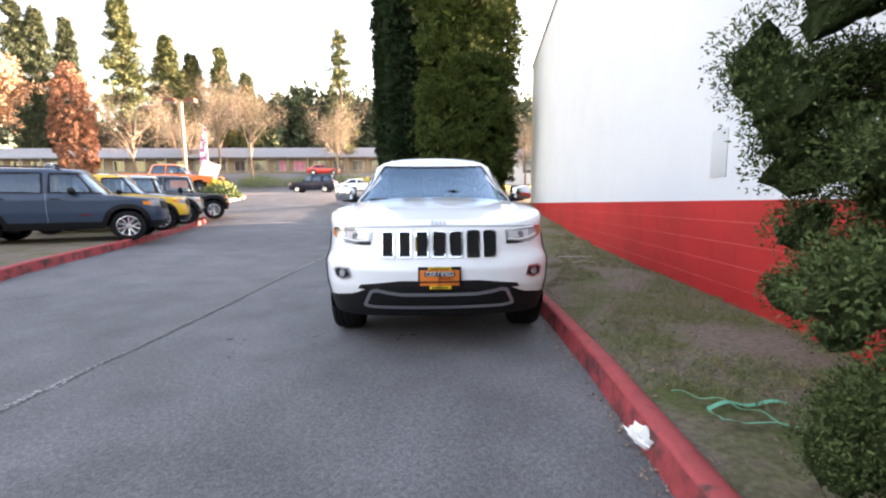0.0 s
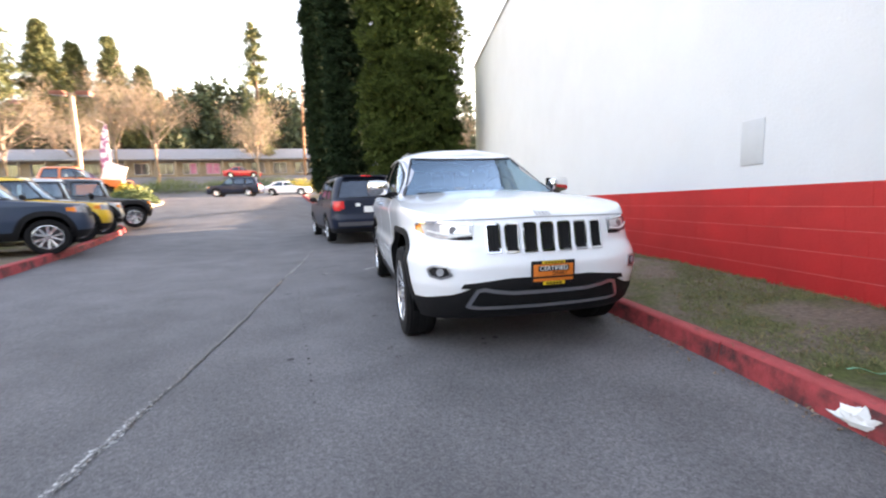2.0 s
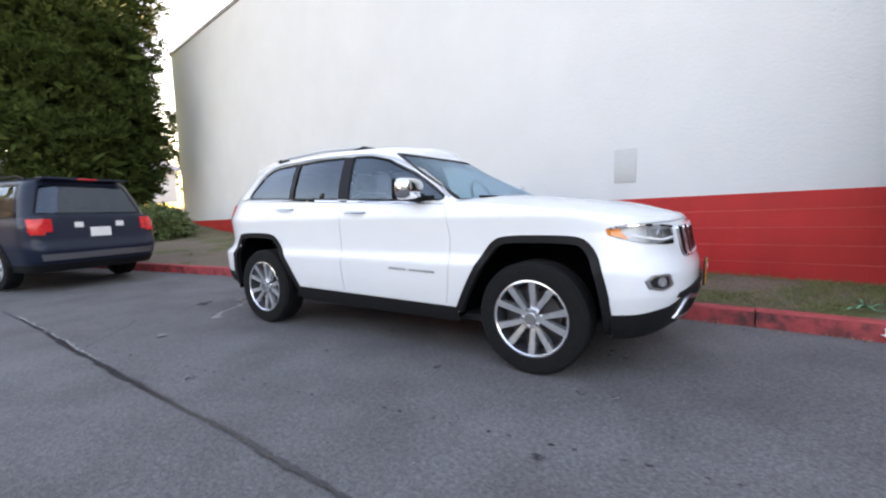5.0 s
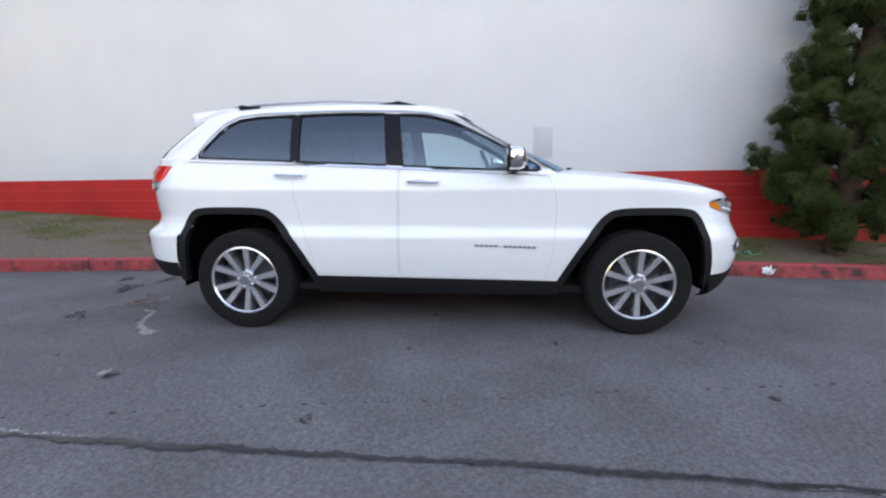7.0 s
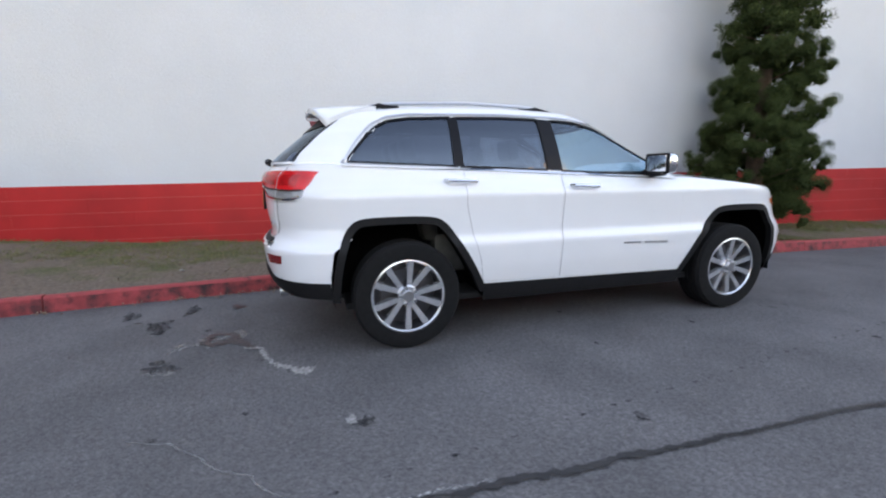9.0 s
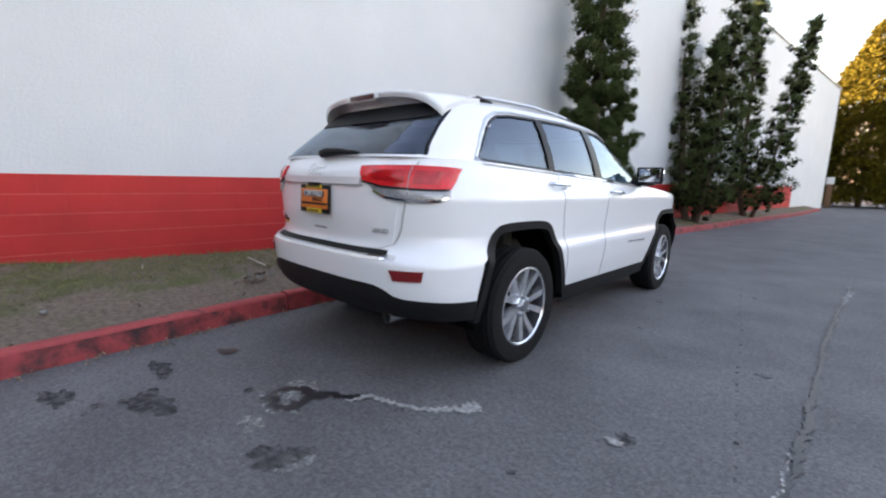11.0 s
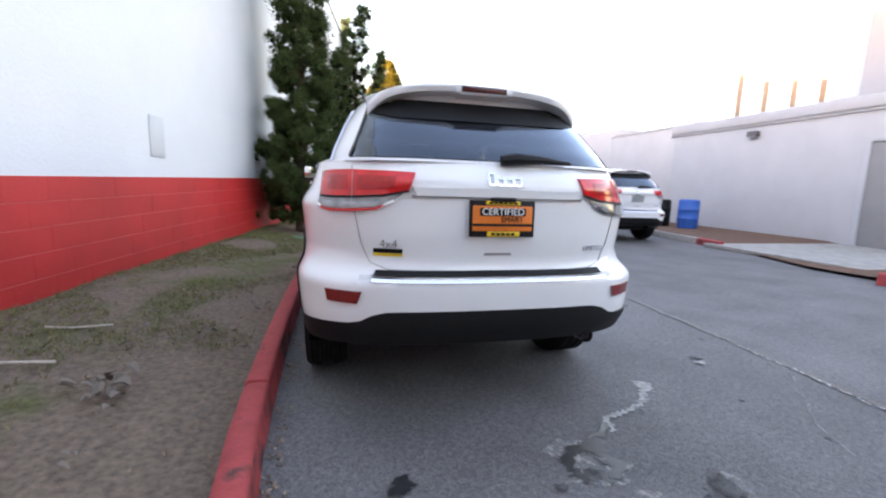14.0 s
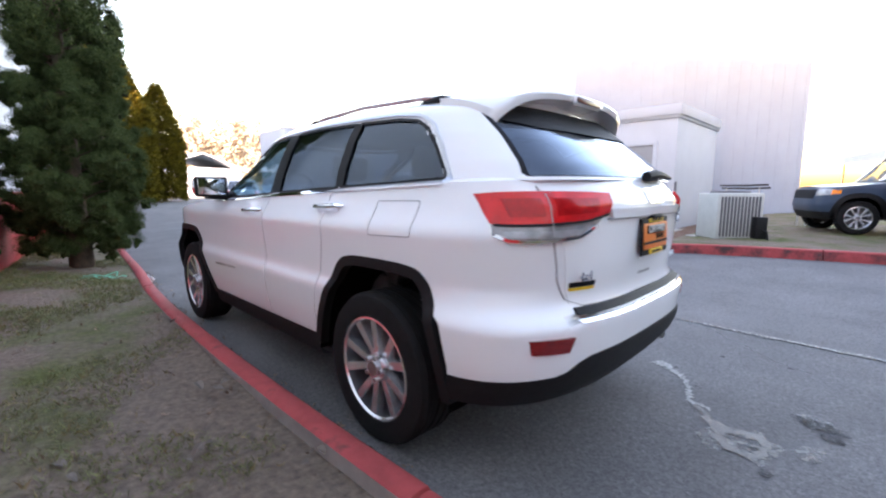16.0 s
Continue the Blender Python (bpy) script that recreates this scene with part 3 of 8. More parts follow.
ROUND_ARCH = [(-0.425, -0.01), (-0.415, 0.12), (-0.37, 0.28), (-0.285, 0.40), (-0.15, 0.465), (0.02, 0.478), (0.17, 0.455), (0.31, 0.37), (0.41, 0.22), (0.48, 0.04), (0.505, -0.01)]
SQUARE_ARCH = [(-0.487, -0.01), (-0.480, 0.10), (-0.457, 0.25), (-0.415, 0.40), (-0.36, 0.495), (-0.28, 0.530), (-0.05, 0.536), (0.16, 0.528), (0.25, 0.495), (0.33, 0.40), (0.435, 0.24), (0.54, 0.05), (0.570, -0.01)]


def arch_poly(hy, hz, k, base=ROUND_ARCH):
    """The wheel opening as (y, z), a flattened arch, k times the base size."""
    p = np.array(base)
    t = np.linspace(0, len(p) - 1.001, 44)
    i = t.astype(int)
    f = (t - i)[:, None]
    q = lambda j: p[np.clip(j, 0, len(p) - 1)]
    a, b, c, d = q(i - 1), q(i), q(i + 1), q(i + 2)
    s = 0.5 * (2 * b + (c - a) * f + (2 * a - 5 * b + 4 * c - d) * f ** 2 + (3 * b - a - 3 * c + d) * f ** 3)
    return [(hy + u * k, hz + v * k) for u, v in s]


def make_car(name, label, sp, paint):
    """A car whose nose points to -y, standing on z = 0. sp: its tables."""
    car = empty(name, label, "car")
    g = sp
    belt, roof, hoodz = g["belt"], g["roof"], g["hood"]
    low = Form(curve(g["w"], 0.04), curve(g["yf"], 0.03), curve(g["yr"], 0.03), curve(g["ya"] if isinstance(g["ya"], list) else [(0, g["ya"])]), curve(g["yb"] if isinstance(g["yb"], list) else [(0, g["yb"])]), g["nf"], g["nr"])
    top = Form(curve(g["gw"]), curve(g["gyf"], 0.05), curve(g["gyr"], 0.05), curve(g["gya"]), curve(g["gyb"]), g.get("gnf", 3.0), g.get("gnr", 3.4), g.get("taper", (0.6, 1.9, 0.0)))
    zb = g["sill"]
    wheels = [(s * g["track"], y) for y in g["axles"] for s in (1, -1)]
    hz, kk = g["wheel"][0], g["wheel"][0] / 0.385 * g.get("archk", 1.0)
    ab = g.get("arch", ROUND_ARCH)
    arches = [arch_poly(g["axles"][0], hz, kk, ab), [(2 * g["axles"][1] - a, b) for a, b in arch_poly(g["axles"][1], hz, kk, ab)]]
    arches = [a + [(a[-1][0], -0.5), (a[0][0], -0.5)] for a in arches]
    bot = g.get("bottom", lambda y: np.full_like(np.asarray(y, float), g["sill"]))
    vlow = lambda y, z: np.asarray(z, float)
    vtop = lambda y, z: np.clip((z - belt(y)) / (roof(y) - belt(y)), 0, 1)

    def side(s, low_only=False):
        def pr(y, z, off):
            if z > belt(y) - 0.001 and not low_only:
                x = top.x_at(np.array([y]), vtop(np.array([y]), np.array([z])))[0]
            else:
                x = low.x_at(np.array([y]), np.array([z]))[0]
            return (s * (x + off), y, z)
        return pr

    def fr(x, z, off):
        return (x, float(low.front(x, z)) - off, z)

    def rr(x, z, off):
        return (x, float(low.rear(x, z)) + off, z)

    def wind(x, v, off):
        y = float(top.front(x, v))
        return (x, y - off * 0.8, float(belt(y) + (roof(y) - belt(y)) * v) + off * 0.6)

    def backl(x, v, off):
        y = float(top.rear(x, v))
        return (x, y + off, float(belt(y) + (roof(y) - belt(y)) * v))

    car_wins = g["windows"]
    polys = [lo + hi[::-1] for lo, hi, _ in car_wins]

    def low_hole(c):
        if abs(c.x) > 0.55:
            return any(inside((c.y, c.z), a) for a in arches)
        return False

    wx, bx = g["wind"], g["back"]

    def top_hole(c, e=0.02):
        v = float(vtop(np.array([c.y]), np.array([c.z]))[0])
        if any(inside((c.y, c.z), p) for p in polys) and abs(c.x) > 0.35:
            return True
        if c.y < float(top.ya(v)) + e and abs(c.x) < np.interp(v, wx[2:4], wx[:2]) and wx[2] < v < wx[3]:
            return float(top.front(c.x, v)) > c.y - e
        if abs(c.x) < np.interp(v, bx[2:4], bx[:2]) and bx[2] < v < bx[3] and c.y > g["gyb"][0][1] - 0.2:
            return float(top.rear(c.x, v)) < c.y + e
        return False

    ns = g.get("ns", 110)
    levels = np.linspace(0, 1, g.get("nl", 34))
    bm = B()
    foot = (lambda y: g["cladz"](y) - 0.04) if g.get("cladding", True) else bot
    rings = [low.half(lambda y, s=s: foot(y) + (belt(y) - foot(y)) * s, vlow, 18, ns, 18) for s in levels]
    full = shell(bm, rings, low_hole)
    ys = rings[-1][:, 1]
    cowl = g["cowl"]
    idx = [i for i in range(len(ys)) if ys[i] < cowl + 0.12]
    cap_rows(bm, full[-1], idx, lambda x, X, y: (hoodz(y) - belt(y)) * (1 - abs(x / max(X, 1e-3)) ** 2.6) * min(1, max(X, 0) / 0.5))
    idx = [i for i in range(len(ys)) if ys[i] > g["gyr"][0][1] - 0.5]
    cap_rows(bm, full[-1], idx, lambda x, X, y: 0.0)
    # cabin
    glev = np.linspace(0, 1, g.get("ng", 26))
    rings = [top.half(lambda y, s=s: belt(y) + (roof(y) - belt(y)) * s, vtop, g.get("ngf", 16), g.get("ngs", 120), g.get("ngf", 16)) for s in glev]
    full = shell(bm, rings, top_hole)
    cap_rows(bm, full[-1], range(len(rings[0])), lambda x, X, y: g["crown"] * (1 - abs(x / max(X, 1e-3)) ** 3.0) * min(1, X / 0.4))
    if "taper" in g:
        yy = np.linspace(g["taper"][0] - 0.1, g["gyr"][0][1] - 0.12, 60)
        out_, in_ = low.x_at(yy, belt(yy)), top.x_at(yy, np.zeros_like(yy)) - 0.02
        for s in (1, -1):
            a = [bm.verts.new((s * x, y, float(belt(y)))) for x, y in zip(out_, yy)]
            m_ = [bm.verts.new((s * (x * 0.45 + x2 * 0.55), y, float(belt(y)) + 0.010)) for x, x2, y in zip(out_, in_, yy)]
            b = [bm.verts.new((s * x, y, float(belt(y)) + 0.016)) for x, y in zip(in_, yy)]
            for i in range(len(yy) - 1):
                bm.faces.new((a[i], a[i + 1], m_[i + 1], m_[i]))
                bm.faces.new((m_[i], m_[i + 1], b[i + 1], b[i]))
    bmesh.ops.recalc_face_normals(bm, faces=bm.faces)
    part("body", bm, paint, car, "", 28)
    # dark lining inside the cabin
    bm = B()
    lin = [top.half(lambda y, s=s: belt(y) + (roof(y) - belt(y)) * s - 0.02, lambda y, z, s=s: np.full_like(np.asarray(y, float), s), g.get("ngf", 16), 110, g.get("ngf", 16), -0.022) for s in np.linspace(0.0, 1, 26)]
    full = shell(bm, lin, lambda c: top_hole(c, 0.09))
    cap_rows(bm, full[-1], range(len(lin[0])), lambda x, X, y: (g["crown"] - 0.02) * (1 - abs(x / max(X, 1e-3)) ** 3.0) * min(1, X / 0.4))
    lin = [low.half(lambda y, s=s: zb + 0.1 + (belt(y) - zb - 0.12) * s, vlow, 10, 40, 10, -0.05) for s in (0.3, 0.6, 1.0)]
    shell(bm, lin, lambda c: c.y < cowl or (abs(c.y - g["axles"][1]) < 0.62 and c.z < 0.92))
    part("cabin_lining", bm, INTERIOR, car)
    # floor pan and wheel housings
    bm = box(B(), -low.w(zb) + 0.08, g["yf"][0][1] + 0.45, zb - 0.02, low.w(zb) - 0.08, g["yr"][0][1] - 0.35, zb + 0.03, 0.01)
    box(bm, -0.5, g["yf"][0][1] + 0.3, zb - 0.02, 0.5, g["yr"][0][1] - 0.25, zb + 0.30, 0.02)
    part("underbody", bm, BLACK, car)
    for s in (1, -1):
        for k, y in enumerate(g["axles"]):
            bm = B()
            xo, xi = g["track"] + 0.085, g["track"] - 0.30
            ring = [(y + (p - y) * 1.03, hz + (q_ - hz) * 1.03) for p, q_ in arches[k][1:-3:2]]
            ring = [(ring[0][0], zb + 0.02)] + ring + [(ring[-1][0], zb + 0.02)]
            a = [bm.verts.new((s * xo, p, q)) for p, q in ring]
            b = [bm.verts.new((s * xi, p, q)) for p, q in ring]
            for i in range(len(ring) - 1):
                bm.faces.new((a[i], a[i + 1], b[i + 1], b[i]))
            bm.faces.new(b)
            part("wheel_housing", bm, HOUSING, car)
    # arch trims and sill cladding
    if g.get("cladding", True):
        for s in (1, -1):
            for k in (0, 1):
                w = g.get("archw", 0.036)
                pl = arch_poly(g["axles"][k], hz, kk * (1 + w * 0.2), ab)
                if k:
                    pl = [(2 * g["axles"][1] - a, b) for a, b in pl]
                part("wheel_arch_trim", ribbon(pl, w + 0.02, side(s, True), 0.010, 0.05, 70), g.get("cladmat", BLACKPLAST), car, "dark plastic wheel arch trim")
        clz = g["cladz"]
        bm = B()
        rings = [low.half(lambda y, t=t: bot(y) - 0.03 + (clz(y) - bot(y) + 0.03) * t, vlow, 18, ns, 18, o) for t, o in ((0, -0.05), (0.1, 0.004), (0.3, 0.008), (0.5, 0.008), (0.7, 0.008), (0.85, 0.008), (1.0, 0.006), (1.0, -0.01))]
        shell(bm, rings, low_hole)
        bmesh.ops.recalc_face_normals(bm, faces=bm.faces)
        part("lower_cladding", bm, g.get("cladmat", BLACKPLAST), car, "black plastic lower cladding", 30)
    # glass
    for lo, hi, gl in car_wins:
        for s in (1, -1):
            part("side_window", patch(lo, hi, side(s), -0.006, 0.004, 20, 8), gl, car, "tinted glass" if gl is TINT else "clear glass")
            part("window_trim", ribbon(lo + hi[::-1], g.get("trimw", 0.014), side(s), 0.003, 0.012, 90, True), TRIMBLACK, car)
    v0, v1 = wx[2], wx[3]
    e = 0.01
    part("windshield", patch([(-wx[0] - e, v0 - e), (wx[0] + e, v0 - e)], [(-wx[1] - e, v1 + e), (wx[1] + e, v1 + e)], wind, -0.002, 0.005, 30, 14), g.get("windglass", GLASS), car, "large raked windshield")
    part("windshield_trim", ribbon([(-wx[0], v0), (wx[0], v0), (wx[1], v1), (-wx[1], v1)], g.get("windtrim", 0.035), wind, 0.004, 0.012, 120, True), TRIMBLACK, car)
    part("rear_window", patch([(-bx[0], bx[2] - e), (bx[0], bx[2] - e)], [(-bx[1], bx[3] + e), (bx[1], bx[3] + e)], backl, -0.002, 0.005, 30, 14), TINT, car, "dark tinted rear window")
    part("rear_window_trim", ribbon([(-bx[0], bx[2]), (bx[0], bx[2]), (bx[1], bx[3]), (-bx[1], bx[3])], g.get("backtrim", 0.030), backl, 0.003, 0.01, 90, True), TRIMBLACK, car)
    # wheels
    w0 = make_wheel(*g["wheel"], g.get("spokes", 5), g.get("rimmat", ALLOY), g.get("pairs", True))
    for i, (x, y) in enumerate(wheels):
        m = pose(x, y, hz, 37 * i, 0, 180 if x > 0 else 0)
        if i == 0:
            w0.parent, w0.matrix_basis = car, m
        else:
            dup(w0, car, m)
    return car, dict(side=side, fr=fr, rr=rr, wind=wind, backl=backl, low=low, top=top, belt=belt, roof=roof, car=car)


def add_cabin(car, sp):
    """Seats, dashboard and wheel seen through the glass."""
    zf = sp["sill"] + 0.15
    w = sp["gw"][0][1]
    bz = float(sp["belt"](0.3))
    f0 = sp["cowl"]
    bm = box(B(), -w * 0.93, f0 - 0.05, zf + 0.3, w * 0.93, f0 + 0.42, bz - 0.03, 0.06)
    part("dashboard", bm, INTERIOR, car)
    for y, xs in ((f0 + 1.25, (-0.38, 0.38)), (f0 + 2.12, (-0.40, 0.0, 0.40))):
        for x in xs:
            bm = box(B(), x - 0.23, y - 0.45, zf, x + 0.23, y + 0.05, zf + 0.32, 0.06)
            box(bm, x - 0.22, -0.07, 0, x + 0.22, 0.07, 0.60, 0.06, pose(0, y + 0.05, zf + 0.25, -12, 0, 0))
            box(bm, x - 0.13, -0.05, 0.62, x + 0.13, 0.05, 0.80, 0.04, pose(0, y + 0.05, zf + 0.25, -12, 0, 0))
            part("seat", bm, LEATHER, car, "grey seat with headrest")
    bm = B()
    c = Vector((0.38, f0 + 0.55, bz + 0.0))
    tube(bm, [c + pose(0, 0, 0, 65, 0, 0).to_3x3() @ Vector((0.19 * math.cos(t), 0.19 * math.sin(t), 0)) for t in np.linspace(0, 2 * math.pi, 28)], 0.015, 6)
    box(bm, 0.30, f0 + 0.42, bz - 0.08, 0.46, f0 + 0.56, bz + 0.03, 0.02)
    part("steering_wheel", bm, BLACKPLAST, car)


def plate(parent, m, words=True):
    """A dealer's card in a black frame; x across, z up, facing -y."""
    p = part("dealer_plate", box(B(), -0.160, -0.006, -0.084, 0.160, 0.006, 0.084, 0.004), BLACKPLAST, parent, "orange dealer card in a black frame")
    p.matrix_basis = m
    part("card", box(B(), -0.146, -0.010, -0.056, 0.146, -0.004, 0.060, 0.002), PLATEORANGE, p)
    part("yellow_panel", box(B(), -0.075, -0.011, -0.082, 0.085, -0.005, -0.058, 0.002), PLATEYELLOW, p)
    part("yellow_panel", box(B(), -0.085, -0.011, 0.064, 0.085, -0.005, 0.082, 0.002), PLATEYELLOW, p)
    part("black_stripe", box(B(), -0.146, -0.0115, -0.034, 0.146, -0.009, -0.022, 0.0), BLACKPLAST, p)
    for k in range(5):
        part("print_bar", box(B(), -0.055 + k * 0.024, -0.0125, -0.076, -0.037 + k * 0.024, -0.0105, -0.064, 0.0), BLACKPLAST, p)
    for k in range(6):
        part("print_bar", box(B(), -0.07 + k * 0.024, -0.0125, 0.069, -0.052 + k * 0.024, -0.0105, 0.077, 0.0), BLACKPLAST, p)
    face = pose(0, 0, 0, 90, 0, 0)
    back = part("word_backing", box(B(), -0.112, -0.0118, 0.014, 0.112, -0.009, 0.050, 0.004), BLACKPLAST, p)
    text_part("lettering", "CERTIFIED", 0.045, WHITEPRINT, p, Matrix.Translation((0.0, -0.014, 0.032)) @ face, 0.001, "white printed word")
    text_part("lettering", "SMART", 0.036, BLACKPLAST, p, Matrix.Translation((0.045, -0.0125, -0.004)) @ face, 0.001, "black printed word")
    return p


# ---- the white estate SUV ----
def smooth_fn(pts, w):
    f = curve(pts, w)
    return lambda y: f(y)


SUV = dict(
    sill=0.30,
    w=[(0.25, 0.87), (0.34, 0.895), (0.43, 0.915), (0.55, 0.938), (0.66, 0.950), (0.728, 0.956), (0.77, 0.932), (0.80, 0.928), (0.95, 0.936), (1.065, 0.948), (1.085, 0.943), (1.10, 0.934), (1.16, 0.893), (1.22, 0.872), (1.35, 0.84)],
    yf=[(0.25, -2.16), (0.33, -2.27), (0.42, -2.33), (0.55, -2.37), (0.68, -2.37), (0.74, -2.345), (0.80, -2.315), (0.95, -2.29), (1.00, -2.27), (1.04, -2.23), (1.08, -2.14)],
    yr=[(0.28, 2.22), (0.40, 2.33), (0.50, 2.40), (0.58, 2.415), (0.70, 2.43), (0.745, 2.43), (0.775, 2.37), (0.82, 2.36), (0.95, 2.385), (1.05, 2.39), (1.15, 2.395), (1.19, 2.405), (1.23, 2.375), (1.30, 2.33)],
    ya=[(0.55, -1.70), (0.78, -1.62), (0.95, -1.45)], yb=[(0.55, 1.86), (0.72, 1.82), (0.86, 1.56)], nf=2.75, nr=3.0,
    bottom=smooth_fn([(-2.45, 0.31), (-2.1, 0.30), (-1.8, 0.30), (1.70, 0.30), (1.86, 0.40), (2.05, 0.42), (2.25, 0.43), (2.45, 0.42)], 0.04),
    belt=smooth_fn([(-2.4, 0.985), (-2.2, 1.010), (-1.9, 1.065), (-1.4, 1.125), (-0.95, 1.165), (-0.7, 1.175), (0.3, 1.215), (1.8, 1.275), (2.4, 1.285)], 0.12),
    hood=smooth_fn([(-2.4, 1.00), (-2.2, 1.045), (-1.9, 1.125), (-1.4, 1.190), (-0.95, 1.225), (-0.6, 1.235)], 0.12),
    cowl=-0.98, crown=0.065,
    roof=smooth_fn([(-0.8, 1.53), (-0.4, 1.585), (-0.15, 1.635), (0.15, 1.672), (0.7, 1.692), (1.3, 1.682), (1.8, 1.645), (2.2, 1.59)], 0.12),
    gw=[(0, 0.862), (0.25, 0.832), (0.6, 0.770), (0.86, 0.705), (0.94, 0.675), (1, 0.625)],
    gyf=[(0, -1.13), (0.3, -0.86), (0.6, -0.58), (0.9, -0.30), (1, -0.20)],
    gyr=[(0, 2.345), (0.2, 2.29), (0.5, 2.18), (0.8, 2.05), (1, 1.96)],
    gya=[(0, -0.60), (1, 0.20)], gyb=[(0, 1.55), (1, 1.35)], gnr=4.0, taper=(0.5, 1.9, 0.085), arch=SQUARE_ARCH, archw=0.030,
    wind=(0.80, 0.60, 0.05, 0.94), back=(0.695, 0.585, 0.05, 0.88), backtrim=0.012,
    windows=[
        ([(1.815, 1.294), (1.42, 1.276), (1.066, 1.262)], [(1.810, 1.322), (1.715, 1.435), (1.625, 1.527), (1.53, 1.577), (1.38, 1.598), (1.076, 1.608)], TINT),
        ([(1.040, 1.260), (0.36, 1.232)], [(1.050, 1.607), (0.70, 1.614), (0.39, 1.610)], TINT),
        ([(0.245, 1.226), (-0.25, 1.205), (-0.735, 1.188)], [(0.285, 1.607), (0.08, 1.595), (-0.12, 1.550), (-0.40, 1.420), (-0.62, 1.295), (-0.745, 1.215)], GLASS)],
    axles=(-1.457, 1.457), track=0.815, wheel=(0.378, 0.250, 0.255), archk=1.0,
    cladz=smooth_fn([(-2.4, 0.57), (-2.33, 0.555), (-2.25, 0.49), (-2.1, 0.455), (-1.95, 0.45), (-1.8, 0.45), (-0.9, 0.395), (0.9, 0.42), (1.75, 0.46), (1.9, 0.505), (2.2, 0.525), (2.335, 0.535), (2.375, 0.595), (2.45, 0.60)], 0.02),
    spokes=5, windglass=WINDGLASS, ns=200, ngf=40, ngs=180, ng=40, nl=60, windtrim=0.022)


def suv_details(car, q, front_card=True):
    side, fr, rr, backl, wind = q["side"], q["fr"], q["rr"], q["backl"], q["wind"]
    # pillar blackout, bright window surround
    for s in (1, -1):
        dlo = [(1.862, 1.275), (1.0, 1.243), (0.3, 1.213), (-0.25, 1.188), (-0.79, 1.165)]
        part("chrome_strip", ribbon(dlo, 0.018, side(s), 0.012, 0.014, 60), CHROME, car, "bright belt line strip")
        up = [(1.862, 1.277), (1.75, 1.438), (1.65, 1.547), (1.54, 1.603), (1.38, 1.625), (0.70, 1.636), (0.28, 1.630), (0.08, 1.616), (-0.14, 1.570), (-0.42, 1.440), (-0.66, 1.300), (-0.79, 1.205)]
        part("chrome_strip", ribbon(up, 0.014, side(s), 0.010, 0.014, 80), SATIN, car)
        part("pillar_cover", patch([(0.355, 1.232), (0.245, 1.226)], [(0.39, 1.612), (0.285, 1.607)], side(s), 0.004, 0.008, 4, 12), TRIMBLACK, car)
        part("pillar_cover", patch([(1.088, 1.264), (1.020, 1.261)], [(1.098, 1.606), (1.030, 1.608)], side(s), 0.006, 0.008, 4, 12), TRIMBLACK, car)
        # doors: proud panels with their gaps
        fd = ([(0.268, 0.425), (0.268, 0.7), (0.262, 1.0), (0.262, 1.205)], [(-0.79, 0.405), (-0.83, 0.6), (-0.855, 0.9), (-0.83, 1.06), (-0.79, 1.150)])
        rd = ([(0.90, 0.44), (0.925, 0.60), (0.985, 0.80), (1.03, 1.0), (1.03, 1.235)], [(0.282, 0.425), (0.282, 0.7), (0.276, 1.0), (0.276, 1.205)])
        for nm, (a, b) in (("front_door", fd), ("rear_door", rd)):
            d = part(nm, patch(a, b, side(s, True), 0.0035, 0.01, 80, 26), WHITE, car, "white door panel", 25)
            part("door_gap", ribbon(a + b[::-1], 0.004, side(s, True), 0.002, 0.006, 120, True), SEAM, car)
        for y, z in ((1.062, 1.162), (0.088, 1.114)):
            h = part("door_handle", tube(B(), [side(s, True)(y + dy, z + dz, o) for dy, dz, o in ((0.115, 0.004, 0.0), (0.10, 0.004, 0.035), (0.05, 0.002, 0.045), (-0.05, -0.002, 0.045), (-0.10, -0.004, 0.035), (-0.115, -0.004, 0.0))], 0.013, 8), CHROME, car, "chrome pull handle")
            part("handle_recess", patch([(y + 0.10, z - 0.028), (y - 0.10, z - 0.032)], [(y + 0.085, z + 0.026), (y - 0.085, z + 0.020)], side(s, True), 0.005, 0.004, 8, 5), WHITE, car)
        # lettering on the front door drawn as plain bars
        for k in range(13):
            if k == 5:
                continue
            y0 = -0.28 - k * 0.034
            part("badge_bar", patch([(y0, 0.655 - k * 0.001), (y0 - 0.024, 0.654 - k * 0.001)], [(y0, 0.672 - k * 0.001), (y0 - 0.024, 0.671 - k * 0.001)], side(s, True), 0.008, 0.005, 3, 3), SATIN, car)
        # mirror
        mb = B()
        c = side(s)(-0.50, 1.235, 0.0)
        bmesh.ops.create_icosphere(mb, subdivisions=3, radius=1.0)
        for v in mb.verts:
            p = v.co
            e = lambda a: math.copysign(abs(a) ** 0.62, a)
            v.co = Vector((e(p.x) * 0.118, e(p.y) * 0.085 * (1 - 0.28 * s * p.x), e(p.z) * 0.080 * (1 + 0.10 * s * p.x)))
            v.co.y = min(v.co.y, 0.05)
        bmesh.ops.translate(mb, verts=mb.verts, vec=(s * (abs(c[0]) + 0.165), -0.54, 1.275))
        mir = part("mirror_shell", mb, CHROME, car, "chrome wing mirror")
        X = abs(c[0])
        part("mirror_base", box(B(), s * X - 0.025, -0.66, 1.185, s * X + 0.02, -0.50, 1.225, 0.01), BLACKPLAST, mir)
        part("mirror_arm", tube(B(), [(s * (X - 0.02), -0.56, 1.205), (s * (X + 0.06), -0.550, 1.200), (s * (X + 0.20), -0.54, 1.205)], [0.036, 0.030, 0.022], 10), BLACKPLAST, mir)
